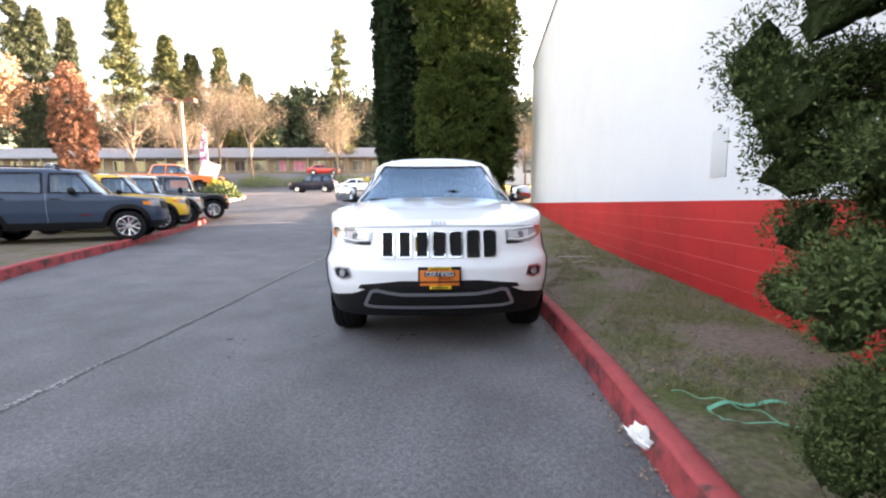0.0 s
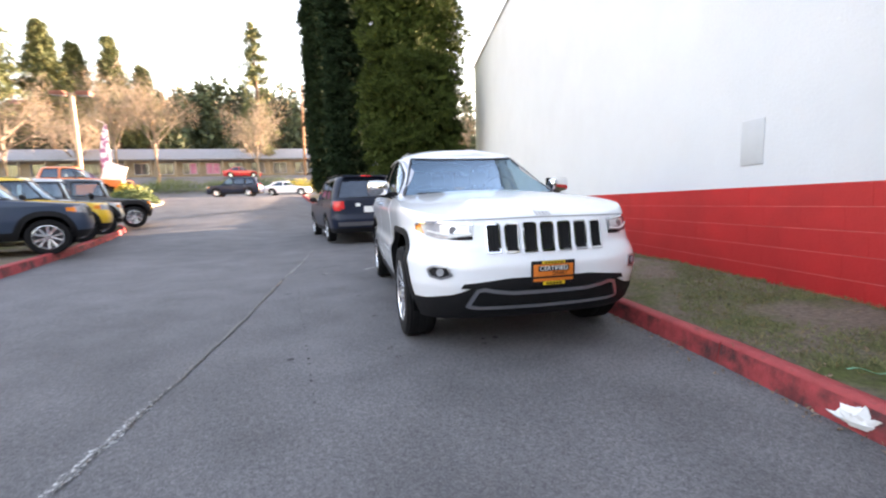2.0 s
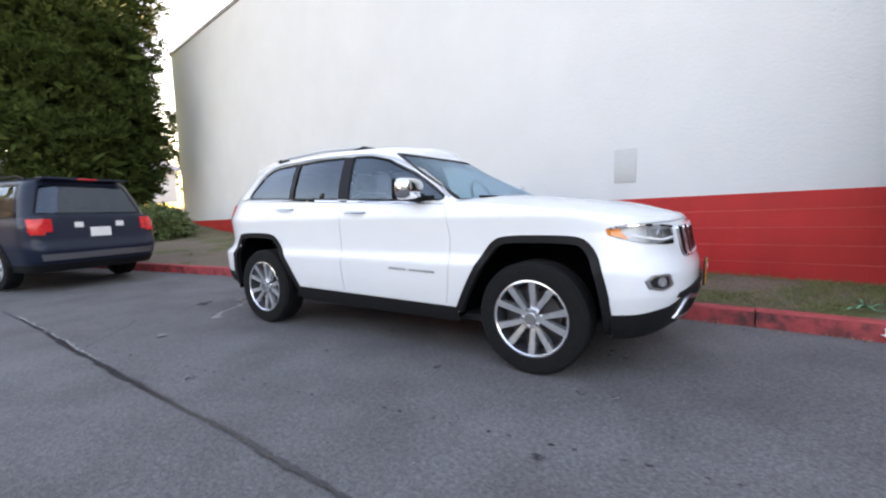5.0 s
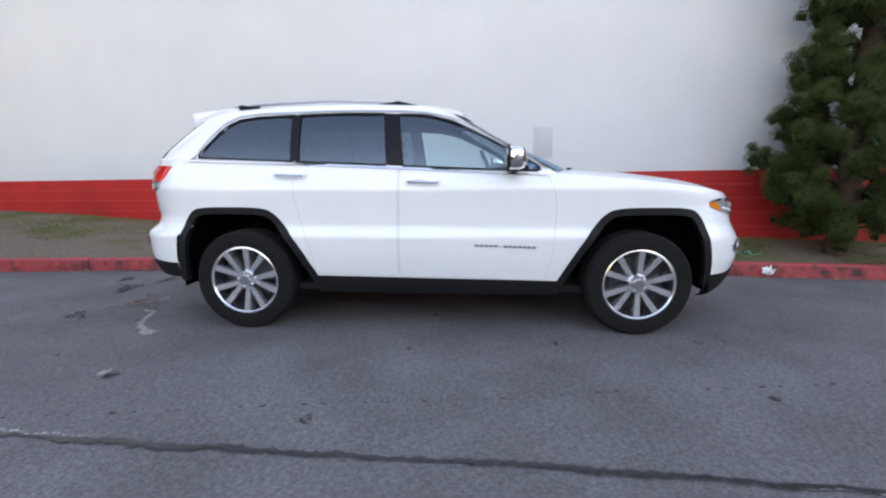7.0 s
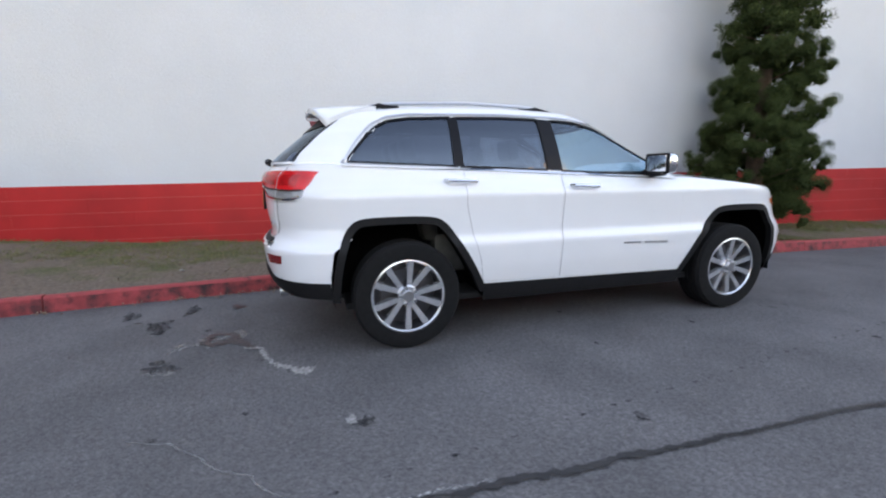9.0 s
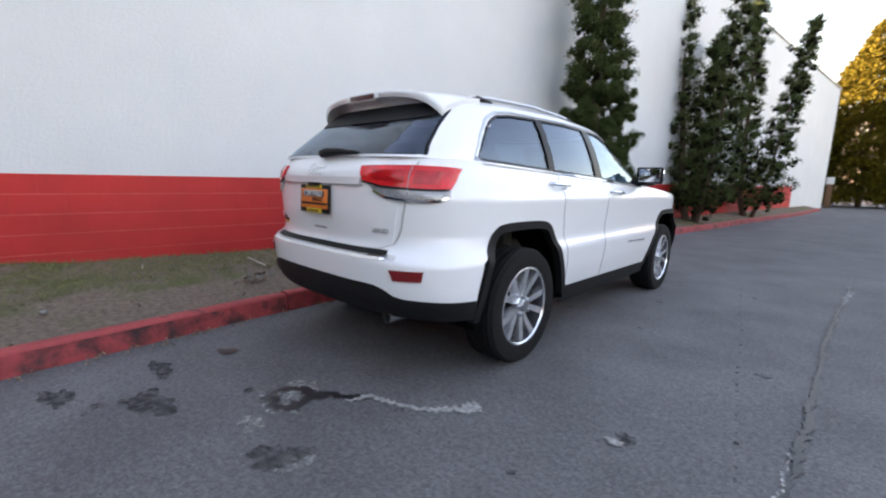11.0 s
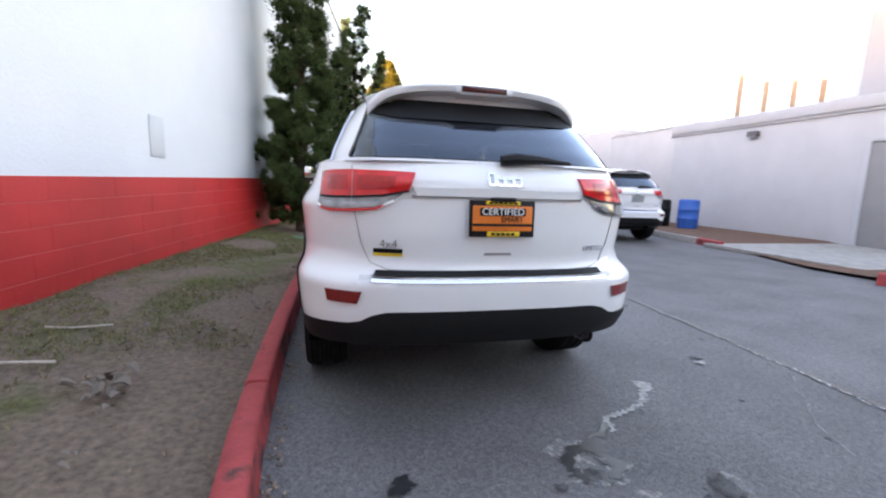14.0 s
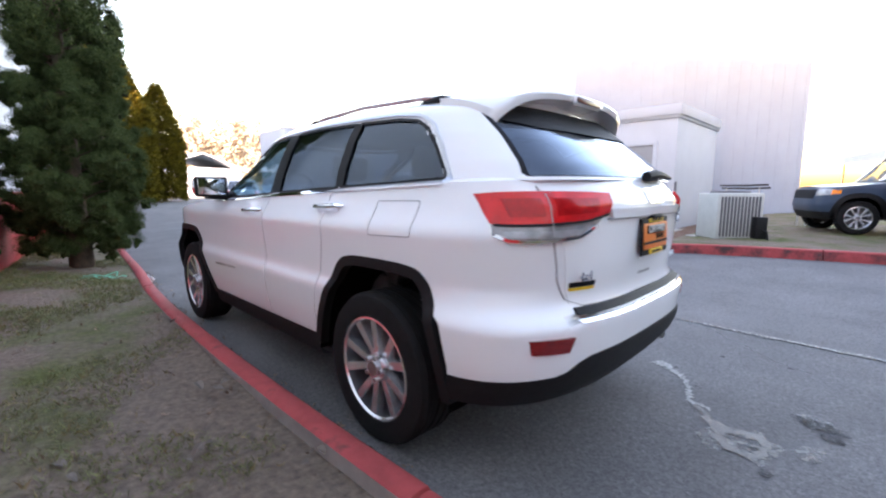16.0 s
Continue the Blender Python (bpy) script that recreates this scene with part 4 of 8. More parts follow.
        part("mirror_rim", box(B(), s * (X + 0.165) - 0.116, -0.500, 1.198, s * (X + 0.165) + 0.116, -0.484, 1.350, 0.014), BLACKPLAST, mir, "black mirror rim")
        part("mirror_glass", box(B(), s * (X + 0.165) - 0.096, -0.486, 1.215, s * (X + 0.165) + 0.096, -0.480, 1.334, 0.003), CHROME, mir)
        # rails
        rl = [(s * 0.55, y, float(q["roof"](y)) + z) for y, z in ((1.70, 0.006), (1.62, 0.028), (1.45, 0.038), (0.9, 0.044), (0.45, 0.038), (0.30, 0.028), (0.20, 0.006))]
        rail = part("roof_rail", tube(B(), rl, [0.012, 0.014, 0.013, 0.013, 0.013, 0.014, 0.012], 8), SATIN, car, "satin roof rail with black feet")
        for a, b in ((1.70, 1.42), (0.46, 0.18)):
            part("rail_foot", tube(B(), [(s * 0.55, y, float(q["roof"](y)) + h) for y, h in ((a, 0.004), ((a + b) / 2, 0.030), (b, 0.004))], 0.018, 8), BLACKPLAST, rail)
    # fuel flap on the left flank
    fl = [(1.47, 1.04), (1.76, 1.05), (1.76, 1.20), (1.47, 1.195)]
    part("fuel_flap_gap", ribbon(fl, 0.004, side(1, True), 0.0015, 0.004, 60, True), SEAM, car)
    # front: bonnet gap, slots, lamps, lower intake
    slots = []
    for k in range(7):
        x = (k - 3) * 0.129
        ring = [(x - 0.044, 0.775), (x + 0.044, 0.775), (x + 0.044, 0.80), (x + 0.046, 0.955), (x + 0.036, 0.965), (x - 0.036, 0.965), (x - 0.046, 0.955)]
        slot = part("grille_slot", patch([(x - 0.043, 0.777), (x + 0.043, 0.777)], [(x - 0.045, 0.962), (x + 0.045, 0.962)], fr, 0.004, 0.01, 6, 8), BLACK, car, "black grille slot with a chrome edge")
        part("slot_rim", ribbon(ring, 0.011, fr, 0.014, 0.02, 50, True), CHROME, slot)
        for j in range(3):
            xx = x - 0.022 + j * 0.022
            part("slot_bar", patch([(xx - 0.003, 0.78), (xx + 0.003, 0.78)], [(xx - 0.003, 0.958), (xx + 0.003, 0.958)], fr, 0.010, 0.008, 3, 5), BLACKPLAST, slot)
    part("bonnet_gap", ribbon([(-0.80, 0.988), (-0.60, 0.994), (-0.3, 1.000), (0, 1.002), (0.3, 1.000), (0.60, 0.994), (0.80, 0.988)], 0.008, fr, 0.003, 0.008, 60), SEAM, car)
    for k in range(4):
        part("badge_bar", patch([(-0.058 + k * 0.03, 1.012), (-0.036 + k * 0.03, 1.012)], [(-0.058 + k * 0.03, 1.040 + (0.008 if k == 0 else 0)), (-0.036 + k * 0.03, 1.040 + (0.008 if k == 0 else 0))], fr, 0.010, 0.014, 3, 3), SATIN, car)
    for s in (1, -1):
        lo = [(s * 0.520, 0.889), (s * 0.60, 0.884), (s * 0.665, 0.872), (s * 0.72, 0.870), (s * 0.78, 0.884), (s * 0.835, 0.906), (s * 0.862, 0.93)]
        hi = [(s * 0.512, 0.966), (s * 0.60, 0.976), (s * 0.72, 0.984), (s * 0.78, 0.984), (s * 0.835, 0.980), (s * 0.862, 0.966)]
        hl = part("headlight", patch(lo, hi, fr, 0.010, 0.03, 26, 8), CLEARLENS, car, "wide clear headlight with amber corner")
        part("headlight_base", patch([(s * 0.520, 0.862), (s * 0.60, 0.860), (s * 0.675, 0.866)], [(s * 0.520, 0.887), (s * 0.60, 0.883), (s * 0.675, 0.869)], fr, 0.006, 0.02, 20, 4), BLACKPLAST, hl)
        part("light_strip", ribbon(hi, 0.012, fr, 0.016, 0.01, 40), CHROME, hl)
        pj = part("projector_lens", cyl(B(), 0.030, 0.028, 0.02, Matrix.Translation(fr(s * 0.640, 0.926, 0.006)) @ pose(0, 0, 0, 90, 0, s * 18), 20), SMOKED, hl)
        part("running_light", ribbon([(s * 0.535, 0.902), (s * 0.64, 0.893), (s * 0.70, 0.900), (s * 0.80, 0.925)], 0.012, fr, 0.015, 0.008, 30), WHITEPRINT, hl, "white running light strip")
        part("lamp_bowl", patch([(s * 0.545, 0.908), (s * 0.72, 0.906)], [(s * 0.540, 0.955), (s * 0.72, 0.962)], fr, 0.0125, 0.006, 12, 4), SATIN, hl)
        part("side_marker", patch([(s * 0.815, 0.900), (s * 0.863, 0.928)], [(s * 0.835, 0.980), (s * 0.864, 0.968)], fr, 0.014, 0.01, 8, 6), AMBER, hl, "amber side marker")
        fo = [(s * 0.68, 0.625), (s * 0.745, 0.60), (s * 0.805, 0.615), (s * 0.822, 0.66), (s * 0.79, 0.685), (s * 0.70, 0.685)]
        fg = part("fog_light", patch([(s * 0.685, 0.628), (s * 0.75, 0.606), (s * 0.812, 0.622)], [(s * 0.695, 0.680), (s * 0.75, 0.684), (s * 0.812, 0.672)], fr, 0.004, 0.01, 12, 6), BLACK, car, "recessed fog lamp with a chrome surround")
        part("fog_surround", ribbon(fo, 0.014, fr, 0.010, 0.02, 60, True), SATIN, fg)
        part("fog_lens", cyl(B(), 0.030, 0.028, 0.02, Matrix.Translation(fr(s * 0.745, 0.645, 0.004)) @ pose(0, 0, 0, 90, 0, s * 30), 18), CLEARLENS, fg)
    part("lower_intake", patch([(-0.56, 0.375), (0.56, 0.375)], [(-0.50, 0.525), (-0.30, 0.515), (0.30, 0.515), (0.50, 0.525)], fr, 0.012, 0.02, 40, 8), BLACK, car, "black mesh lower intake")
    for k in range(5):
        part("intake_bar", ribbon([(-0.50, 0.405 + k * 0.021), (0.50, 0.405 + k * 0.021)], 0.006, fr, 0.018, 0.01, 30), BLACKPLAST, car)
    u_in = [(-0.40, 0.512), (-0.47, 0.528), (-0.515, 0.518), (-0.545, 0.46), (-0.572, 0.402), (-0.50, 0.390), (0, 0.386), (0.50, 0.390), (0.572, 0.402), (0.545, 0.46), (0.515, 0.518), (0.47, 0.528), (0.40, 0.512), (0.28, 0.496), (0, 0.494), (-0.28, 0.496)]
    part("chrome_surround", ribbon(u_in, 0.026, fr, 0.022, 0.03, 150, True), SATIN, car, "satin chrome intake surround")
    for s in (1, -1):
        part("intake_cover", patch([(s * 0.41, 0.412), (s * 0.525, 0.412)], [(s * 0.40, 0.492), (s * 0.490, 0.502)], fr, 0.016, 0.02, 8, 6), BLACKPLAST, car)
    part("front_panel", patch([(-0.62, 0.535), (-0.4, 0.53), (0.4, 0.53), (0.62, 0.535)], [(-0.60, 0.565), (-0.3, 0.60), (0.3, 0.60), (0.60, 0.565)], fr, 0.010, 0.02, 40, 4), BLACKPLAST, car)
    yp = fr(0, 0.625, 0.0)[1]
    plate(car, Matrix.Translation((0, yp - 0.03, 0.627)) @ pose(0, 0, 0, 2, 0, 0))
    # wipers and cowl
    part("cowl_panel", patch([(-0.80, 0.0), (0.80, 0.0)], [(-0.79, 0.055), (0.79, 0.055)], wind, 0.003, 0.01, 30, 3), BLACKPLAST, car)
    for x0, x1 in ((0.50, -0.15), (-0.10, -0.68)):
        part("wiper", tube(B(), [wind(x0, 0.03, 0.02), wind((x0 + x1) / 2, 0.06, 0.03), wind(x1, 0.075, 0.02)], 0.010, 6), BLACKPLAST, car)
    # rear
    for s in (1, -1):
        lo = [(s * 0.435, 1.152), (s * 0.55, 1.128), (s * 0.70, 1.118), (s * 0.77, 1.116), (s * 0.805, 1.116), (s * 0.830, 1.118)]
        hi = [(s * 0.405, 1.232), (s * 0.55, 1.238), (s * 0.70, 1.240), (s * 0.77, 1.238), (s * 0.800, 1.235), (s * 0.820, 1.230)]
        tl = part("tail_light", patch(lo, hi, rr, 0.020, 0.04, 30, 8), REDLENS, car, "red and clear wrap-around tail light")
        lo2 = [(s * 0.50, 1.105), (s * 0.58, 1.066), (s * 0.70, 1.054), (s * 0.77, 1.052), (s * 0.815, 1.056), (s * 0.838, 1.075)]
        hi2 = [(s * 0.45, 1.145), (s * 0.58, 1.122), (s * 0.70, 1.114), (s * 0.77, 1.112), (s * 0.805, 1.112), (s * 0.830, 1.114)]
        part("clear_section", patch(lo2, hi2, rr, 0.014, 0.03, 30, 6), SMOKED, tl, "smoked reversing lamp section")
        part("reversing_lens", patch([(s * 0.58, 1.075), (s * 0.70, 1.062), (s * 0.825, 1.068)], [(s * 0.56, 1.100), (s * 0.70, 1.092), (s * 0.825, 1.092)], rr, 0.018, 0.012, 20, 5), CLEARLENS, tl)
        part("dark_line", ribbon([(a_, b_ - 0.003) for a_, b_ in lo], 0.010, rr, 0.0215, 0.012, 40), BLACKPLAST, tl)
        part("inner_lens", patch([(s * 0.50, 1.160), (s * 0.66, 1.148)], [(s * 0.49, 1.212), (s * 0.66, 1.214)], rr, 0.0225, 0.004, 14, 4), INNERRED, tl, "darker red inner lens")
        part("inner_lens", patch([(s * 0.70, 1.146), (s * 0.79, 1.144)], [(s * 0.70, 1.214), (s * 0.79, 1.212)], rr, 0.0225, 0.004, 10, 4), INNERRED, tl, "darker red inner lens")
        part("chrome_edge", ribbon(lo2, 0.012, rr, 0.020, 0.012, 30), CHROME, tl)
        part("lens_split", ribbon([(s * 0.685, 1.07), (s * 0.678, 1.232)], 0.003, rr, 0.0215, 0.012, 12), SEAM, tl)
        part("rear_reflector", patch([(s * 0.660, 0.632), (s * 0.795, 0.636)], [(s * 0.640, 0.690), (s * 0.805, 0.692)], rr, 0.010, 0.012, 12, 4), DEEPRED, car, "dark red reflector")
    part("tailgate", patch([(-0.585, 0.80), (-0.45, 0.785), (0.45, 0.785), (0.585, 0.80)], [(-0.675, 1.25), (0.675, 1.25)], rr, 0.004, 0.012, 40, 24), WHITE, car, "white tailgate", 25)
    gap = [(-0.680, 1.26), (-0.672, 1.06), (-0.64, 0.90), (-0.60, 0.815), (-0.52, 0.785), (0, 0.780), (0.52, 0.785), (0.60, 0.815), (0.64, 0.90), (0.672, 1.06), (0.680, 1.26)]
    part("tailgate_gap", ribbon(gap, 0.003, rr, 0.0045, 0.006, 140), SEAM, car)
    part("tailgate_ledge", patch([(-0.40, 1.130), (0.40, 1.130)], [(-0.42, 1.168), (0.42, 1.168)], rr, 0.018, 0.03, 24, 4), WHITE, car)
    part("ledge_shadow_gap", ribbon([(-0.42, 1.128), (0.42, 1.128)], 0.010, rr, 0.014, 0.02, 24), SEAM, car)
    part("camera_housing", box(B(), -0.06, 2.385, 1.112, 0.06, 2.425, 1.132, 0.006), BLACKPLAST, car)
    part("step_pad", patch([(-0.585, 0.760), (0.585, 0.760)], [(-0.575, 0.783), (0.575, 0.783)], rr, 0.012, 0.02, 40, 5), BLACKPLAST, car, "black ribbed step pad")
    part("bumper_strip", ribbon([(-0.60, 0.744), (-0.3, 0.742), (0.3, 0.742), (0.60, 0.744)], 0.014, rr, 0.010, 0.016, 50), CHROME, car, "bright bumper strip")
    part("pull_slot", patch([(-0.07, 0.855), (0.07, 0.855)], [(-0.065, 0.868), (0.065, 0.868)], rr, 0.006, 0.006, 6, 3), SEAM, car)
    plate(car, Matrix.Translation((0, rr(0, 1.03, 0.02)[1], 1.033)) @ pose(0, 0, 0, -2, 0, 180))
    for k, (w, h) in enumerate(((0.03, 0.060), (0.034, 0.034), (0.034, 0.034), (0.034, 0.040))):
        x = 0.055 - k * 0.042
        part("badge_bar", ribbon([(x - w / 2, 1.188), (x + w / 2, 1.188), (x + w / 2, 1.188 + h * 0.9), (x - w / 2, 1.188 + h * 0.9)], 0.010, rr, 0.012, 0.01, 20, True), CHROME, car)
    back = pose(0, 0, 0, 90, 0, 180)
    text_part("badge_lettering", "4x4", 0.055, CHROME, car, Matrix.Translation((0.52, rr(0.52, 0.90, 0.014)[1], 0.905)) @ pose(0, 0, 0, 0, 0, -8) @ back, 0.003)
    part("badge_bar", patch([(0.455, 0.862), (0.585, 0.862)], [(0.455, 0.882), (0.585, 0.882)], rr, 0.010, 0.008, 6, 3), TRIMBLACK, car)
    part("badge_bar", patch([(0.455, 0.848), (0.585, 0.848)], [(0.455, 0.859), (0.585, 0.859)], rr, 0.009, 0.008, 6, 3), PLATEYELLOW, car)
    text_part("badge_lettering", "LIMITED", 0.034, CHROME, car, Matrix.Translation((-0.53, rr(-0.53, 0.885, 0.014)[1], 0.885)) @ pose(0, 0, 0, 0, 0, 8) @ back, 0.003)
    # spoiler with its lamp
    f, b = [], []
    for x in np.linspace(-1, 1, 49):
        X = 0.598 * x
        a = abs(x)
        z0 = float(q["roof"](1.50)) + 0.062 * (1 - (a * 0.97) ** 3.2) + 0.006
        yt, ye = 1.50 + 0.10 * a ** 3, 2.055 - 0.05 * a ** 2 - 0.07 * a ** 8
        drop = 0.035 + 0.010 * a ** 2 + 0.05 * a ** 12
        thick = 0.050 if a < 0.24 else 0.036 + 0.02 * a ** 6
        row = [(X, yt + (ye - yt) * t, z0 - drop * t ** 1.6) for t in np.linspace(0, 1, 12)]
        row += [(X * 0.998, ye + 0.006, z0 - drop - thick * 0.35), (X * 0.995, ye - 0.004, z0 - drop - thick)]
        low_ = [(X * 0.98, yt + (ye - 0.03 - yt) * t, z0 - drop - thick - (0.10 - 0.03 * a) * (1 - t) ** 1.2) for t in np.linspace(0, 1, 14)]
        f.append(row)
        b.append(low_)
    sp = part("spoiler", solid_grid(B(), f, b), WHITE, car, "white roof spoiler", 45)
    zc = float(q["roof"](1.50)) + 0.062 + 0.006 - 0.035
    part("lamp_recess", box(B(), -0.155, 2.045, zc - 0.046, 0.155, 2.0625, zc - 0.002, 0.008), WHITE, sp)
    part("brake_light", box(B(), -0.125, 2.05, zc - 0.040, 0.125, 2.067, zc - 0.010, 0.006), BRAKELENS, sp, "dark red high brake light")
    part("spoiler_underside", patch([(-0.57, 0.76), (-0.45, 0.70), (0.45, 0.70), (0.57, 0.76)], [(-0.54, 0.99), (0.54, 0.99)], backl, 0.006, 0.01, 24, 4), BLACKPLAST, car)
    # rear wiper
    wb = lambda x, v, o=0.03: backl(x, v, o)
    wp = part("rear_wiper", tube(B(), [wb(0.0, 0.06), wb(-0.07, 0.085, 0.045), wb(-0.20, 0.09, 0.04), wb(-0.36, 0.055, 0.03)], [0.024, 0.028, 0.020, 0.008], 8), BLACKPLAST, car, "black rear wiper")
    # exhaust, hitch skirt, mudguard
    part("exhaust_pipe", cyl(B(), 0.036, 0.036, 0.22, Matrix.Translation((-0.56, 2.20, 0.40)) @ pose(0, 0, 0, 90, 0, 0), 20, False), SATIN, car, "round exhaust tip")
    part("exhaust_bore", cyl(B(), 0.030, 0.030, 0.20, Matrix.Translation((-0.56, 2.19, 0.40)) @ pose(0, 0, 0, 90, 0, 0), 16), BLACK, car)
    part("antenna_fin", solid_grid(B(), [[(0.018 * k, 1.45 + 0.12 * t, 1.725 + 0.05 * t * (1 - abs(k))) for k in (-1, 0, 1)] for t in (0, 0.5, 1)], [[(0.018 * k, 1.45 + 0.12 * t, 1.70) for k in (-1, 0, 1)] for t in (0, 0.5, 1)]), WHITE, car)


suv, suv_q = make_car("suv", "clean white SUV with chrome mirrors parked at the red kerb", SUV, WHITE)
suv["category"] = "car"
suv_details(suv, suv_q)
add_cabin(suv, SUV)
suv["group"] = "parked cars"


# ---- ground, road, kerbs, lawns ----
rise = curve([(-200, 0.6), (-60, 0.45), (-40, 0.3), (-25, 0.12), (-12, 0.0), (5, 0.0), (9, 0.06), (12, 0.15), (15, 0.43), (18, 0.85), (21, 1.22), (25, 1.47), (40, 1.75), (58, 2.35), (200, 4.0)], 1.0)
bank = curve([(44, 0), (50, 0.9), (57, 2.4), (90, 4.5), (140, 9), (400, 30)], 1.5)


def G(x, y):
    """Height of the ground."""
    k = min(1.0, max(0.0, (-3.2 - x) / 3.3))
    j = min(1.0, max(0.0, (y + 1.5) / 3.0))
    return float(rise(y)) + float(bank(y)) * min(1.0, max(0.0, (8 - x) / 8.0)) + 0.16 * k * k * (3 - 2 * k) * j * j * (3 - 2 * j)


def axis_steps(stops):
    out = []
    for (a, b, d) in stops:
        out += list(np.arange(a, b, d))
    return out + [stops[-1][1]]


xs = axis_steps([(-420, -60, 40), (-60, -14, 3), (-14, 8, 1.0), (8, 40, 4), (40, 420, 60)])
ys = axis_steps([(-420, -60, 40), (-60, -8, 4), (-8, 32, 1.0), (32, 70, 2), (70, 150, 10), (150, 420, 45)])
vv = [(x, y, G(x, y)) for y in ys for x in xs]
nx = len(xs)
ff = [(j * nx + i, j * nx + i + 1, (j + 1) * nx + i + 1, (j + 1) * nx + i) for j in range(len(ys) - 1) for i in range(nx - 1)]
ground = arrays("ground", vv, ff, ASPHALT)
tagged(ground, "grey worn asphalt road with fine cracks", "road", kind="structure")

KERB = [(-1.75, -29), (-1.2, -22.3), (-0.1, -14.5), (0.54, -8.7), (0.80, -5.2), (0.875, -4.1), (0.93, -3.5), (1.005, -2.75), (1.075, -1.5), (1.10, 0.0), (1.095, 1.0), (1.075, 1.9), (1.045, 2.5), (0.985, 3.1), (0.94, 3.7), (0.74, 5.4), (0.38, 7.2), (-0.15, 9.5), (-0.9, 12.2), (-2.2, 16.5), (-3.5, 21), (-4.3, 26), (-4.4, 30), (-3.4, 33.5), (0, 36), (10, 38)]
WALL0, WALLANG = Vector((2.79, -1.36)), 8.0
WD = Vector((math.sin(radians(WALLANG)), math.cos(radians(WALLANG))))


def on_wall(u):
    return WALL0 + WD * u


def kerb_run(pts, name, label, bed_side, width=0.145, height=0.152, mats=(KERBRED, CONCRETE), length=2.4, seed=1):
    """Cast kerb stones in a row along a line; bed_side +1: the bed lies right of the way along."""
    P = poly(pts, 400)
    s = np.r_[0, np.cumsum(np.linalg.norm(np.diff(P, axis=0), axis=1))]
    top = empty(name, label, "kerb")
    tagged(top, kind="structure")
    rnd = random.Random(seed)
    u = 0.0
    at = lambda t: np.array([np.interp(t, s, P[:, k]) for k in (0, 1)])
    while u < s[-1] - 0.05:
        e = min(u + length, s[-1])
        n = max(2, int((e - u) / 0.4) + 1)
        rows = []
        jit = rnd.uniform(-0.006, 0.006)
        for t in np.linspace(u + 0.006, e - 0.006, n):
            c, d = at(t), at(min(t + 0.05, s[-1])) - at(max(t - 0.05, 0))
            d /= np.linalg.norm(d)
            nr = np.array([d[1], -d[0]]) * bed_side
            z = G(*c)
            prof = [(0.0, -0.06), (0.028, height - 0.022), (0.034, height - 0.007), (0.048, height), (width * 0.6, height + 0.002), (width - 0.02, height), (width, height - 0.015), (width + 0.004, -0.02)]
            rows.append([(c[0] + nr[0] * a, c[1] + nr[1] * a, z + b + jit) for a, b in prof])
        bm = B()
        vs = [[bm.verts.new(p) for p in r] for r in rows]
        for r, q in zip(vs, vs[1:]):
            for k in range(7):
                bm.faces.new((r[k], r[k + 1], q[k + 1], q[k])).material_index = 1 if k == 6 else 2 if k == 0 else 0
        bm.faces.new(vs[0][::-1])
        bm.faces.new(vs[-1])
        bmesh.ops.recalc_face_normals(bm, faces=bm.faces)
        st = part("kerb_stone", bm, mats[0], top, "", 50)
        st.data.materials.append(mats[1])
        # third slot is the road face, coloured darker for shade and scuffs
        st.data.materials.append(KERBFACE if mats[0] is KERBRED else mats[0])
        u = e
    return top


kerb_run(KERB, "kerb", "worn red painted concrete kerb with dark scuffs", 1)
kerb_run([(-9.3, -22), (-8.35, -14), (-7.75, -7), (-7.55, -4.2)], "kerb", "bare concrete kerb along the far side", -1, mats=(CONCRETE, CONCRETE), seed=2)
kerb_run([(-7.55, -4.2), (-7.50, -3.5)], "kerb", "red painted kerb end beside the concrete apron", -1, seed=3)
kerb_run([(-5.95, 0.35), (-6.12, 1.3), (-6.58, 3.2), (-7.4, 6.5), (-8.4, 10.2), (-8.95, 12.1), (-9.4, 12.8)], "kerb", "red painted kerb before the parked cars", -1, seed=6)
kerb_run([(-11.6, 17.2), (-11.0, 18.8), (-10.7, 20.2), (-11.3, 21.6), (-13.5, 22.4), (-17.0, 22.6)], "kerb", "pale concrete kerb round the shrub bed", -1, mats=(CONCRETE, CONCRETE), seed=7)


def lawn(name, label, grid, material, kind="structure"):
    """A soft bumpy sheet through rows of (x, y, z)."""
    n = len(grid[0])
    v = [p for r in grid for p in r]
    f = [(j * n + i, j * n + i + 1, (j + 1) * n + i + 1, (j + 1) * n + i) for j in range(len(grid) - 1) for i in range(n - 1)]
    ob = arrays(name, v, f, material)
    return tagged(ob, label, "lawn", kind=kind)


kp = poly(KERB[:20], 240)


def wall_x(y):
    u = (y - WALL0.y) / WD.y
    return WALL0.x + WD.x * u


def strip_z(x, y, t):
    base = curve([(-30, 0.42), (-22, 0.38), (-12, 0.26), (-6, 0.22), (-2, 0.22), (0, 0.20), (2, 0.19), (5, 0.26), (8, 0.40), (11, 0.50), (16, 0.95), (20, 1.6)], 0.5)
    k = G(x, y) + 0.128 - 0.062 * min(1.0, max(0.0, (y + 0.6) / 1.8)) * min(1.0, max(0.0, (7.0 - y) / 3.0))
    return k + (max(float(base(y)), k + 0.02) - k) * min(1, t * 1.15) + 0.025 * noise.noise((x * 1.3, y * 1.3, 0)) * min(1, 4 * t) + 0.010 * noise.noise((x * 6, y * 6, 3))


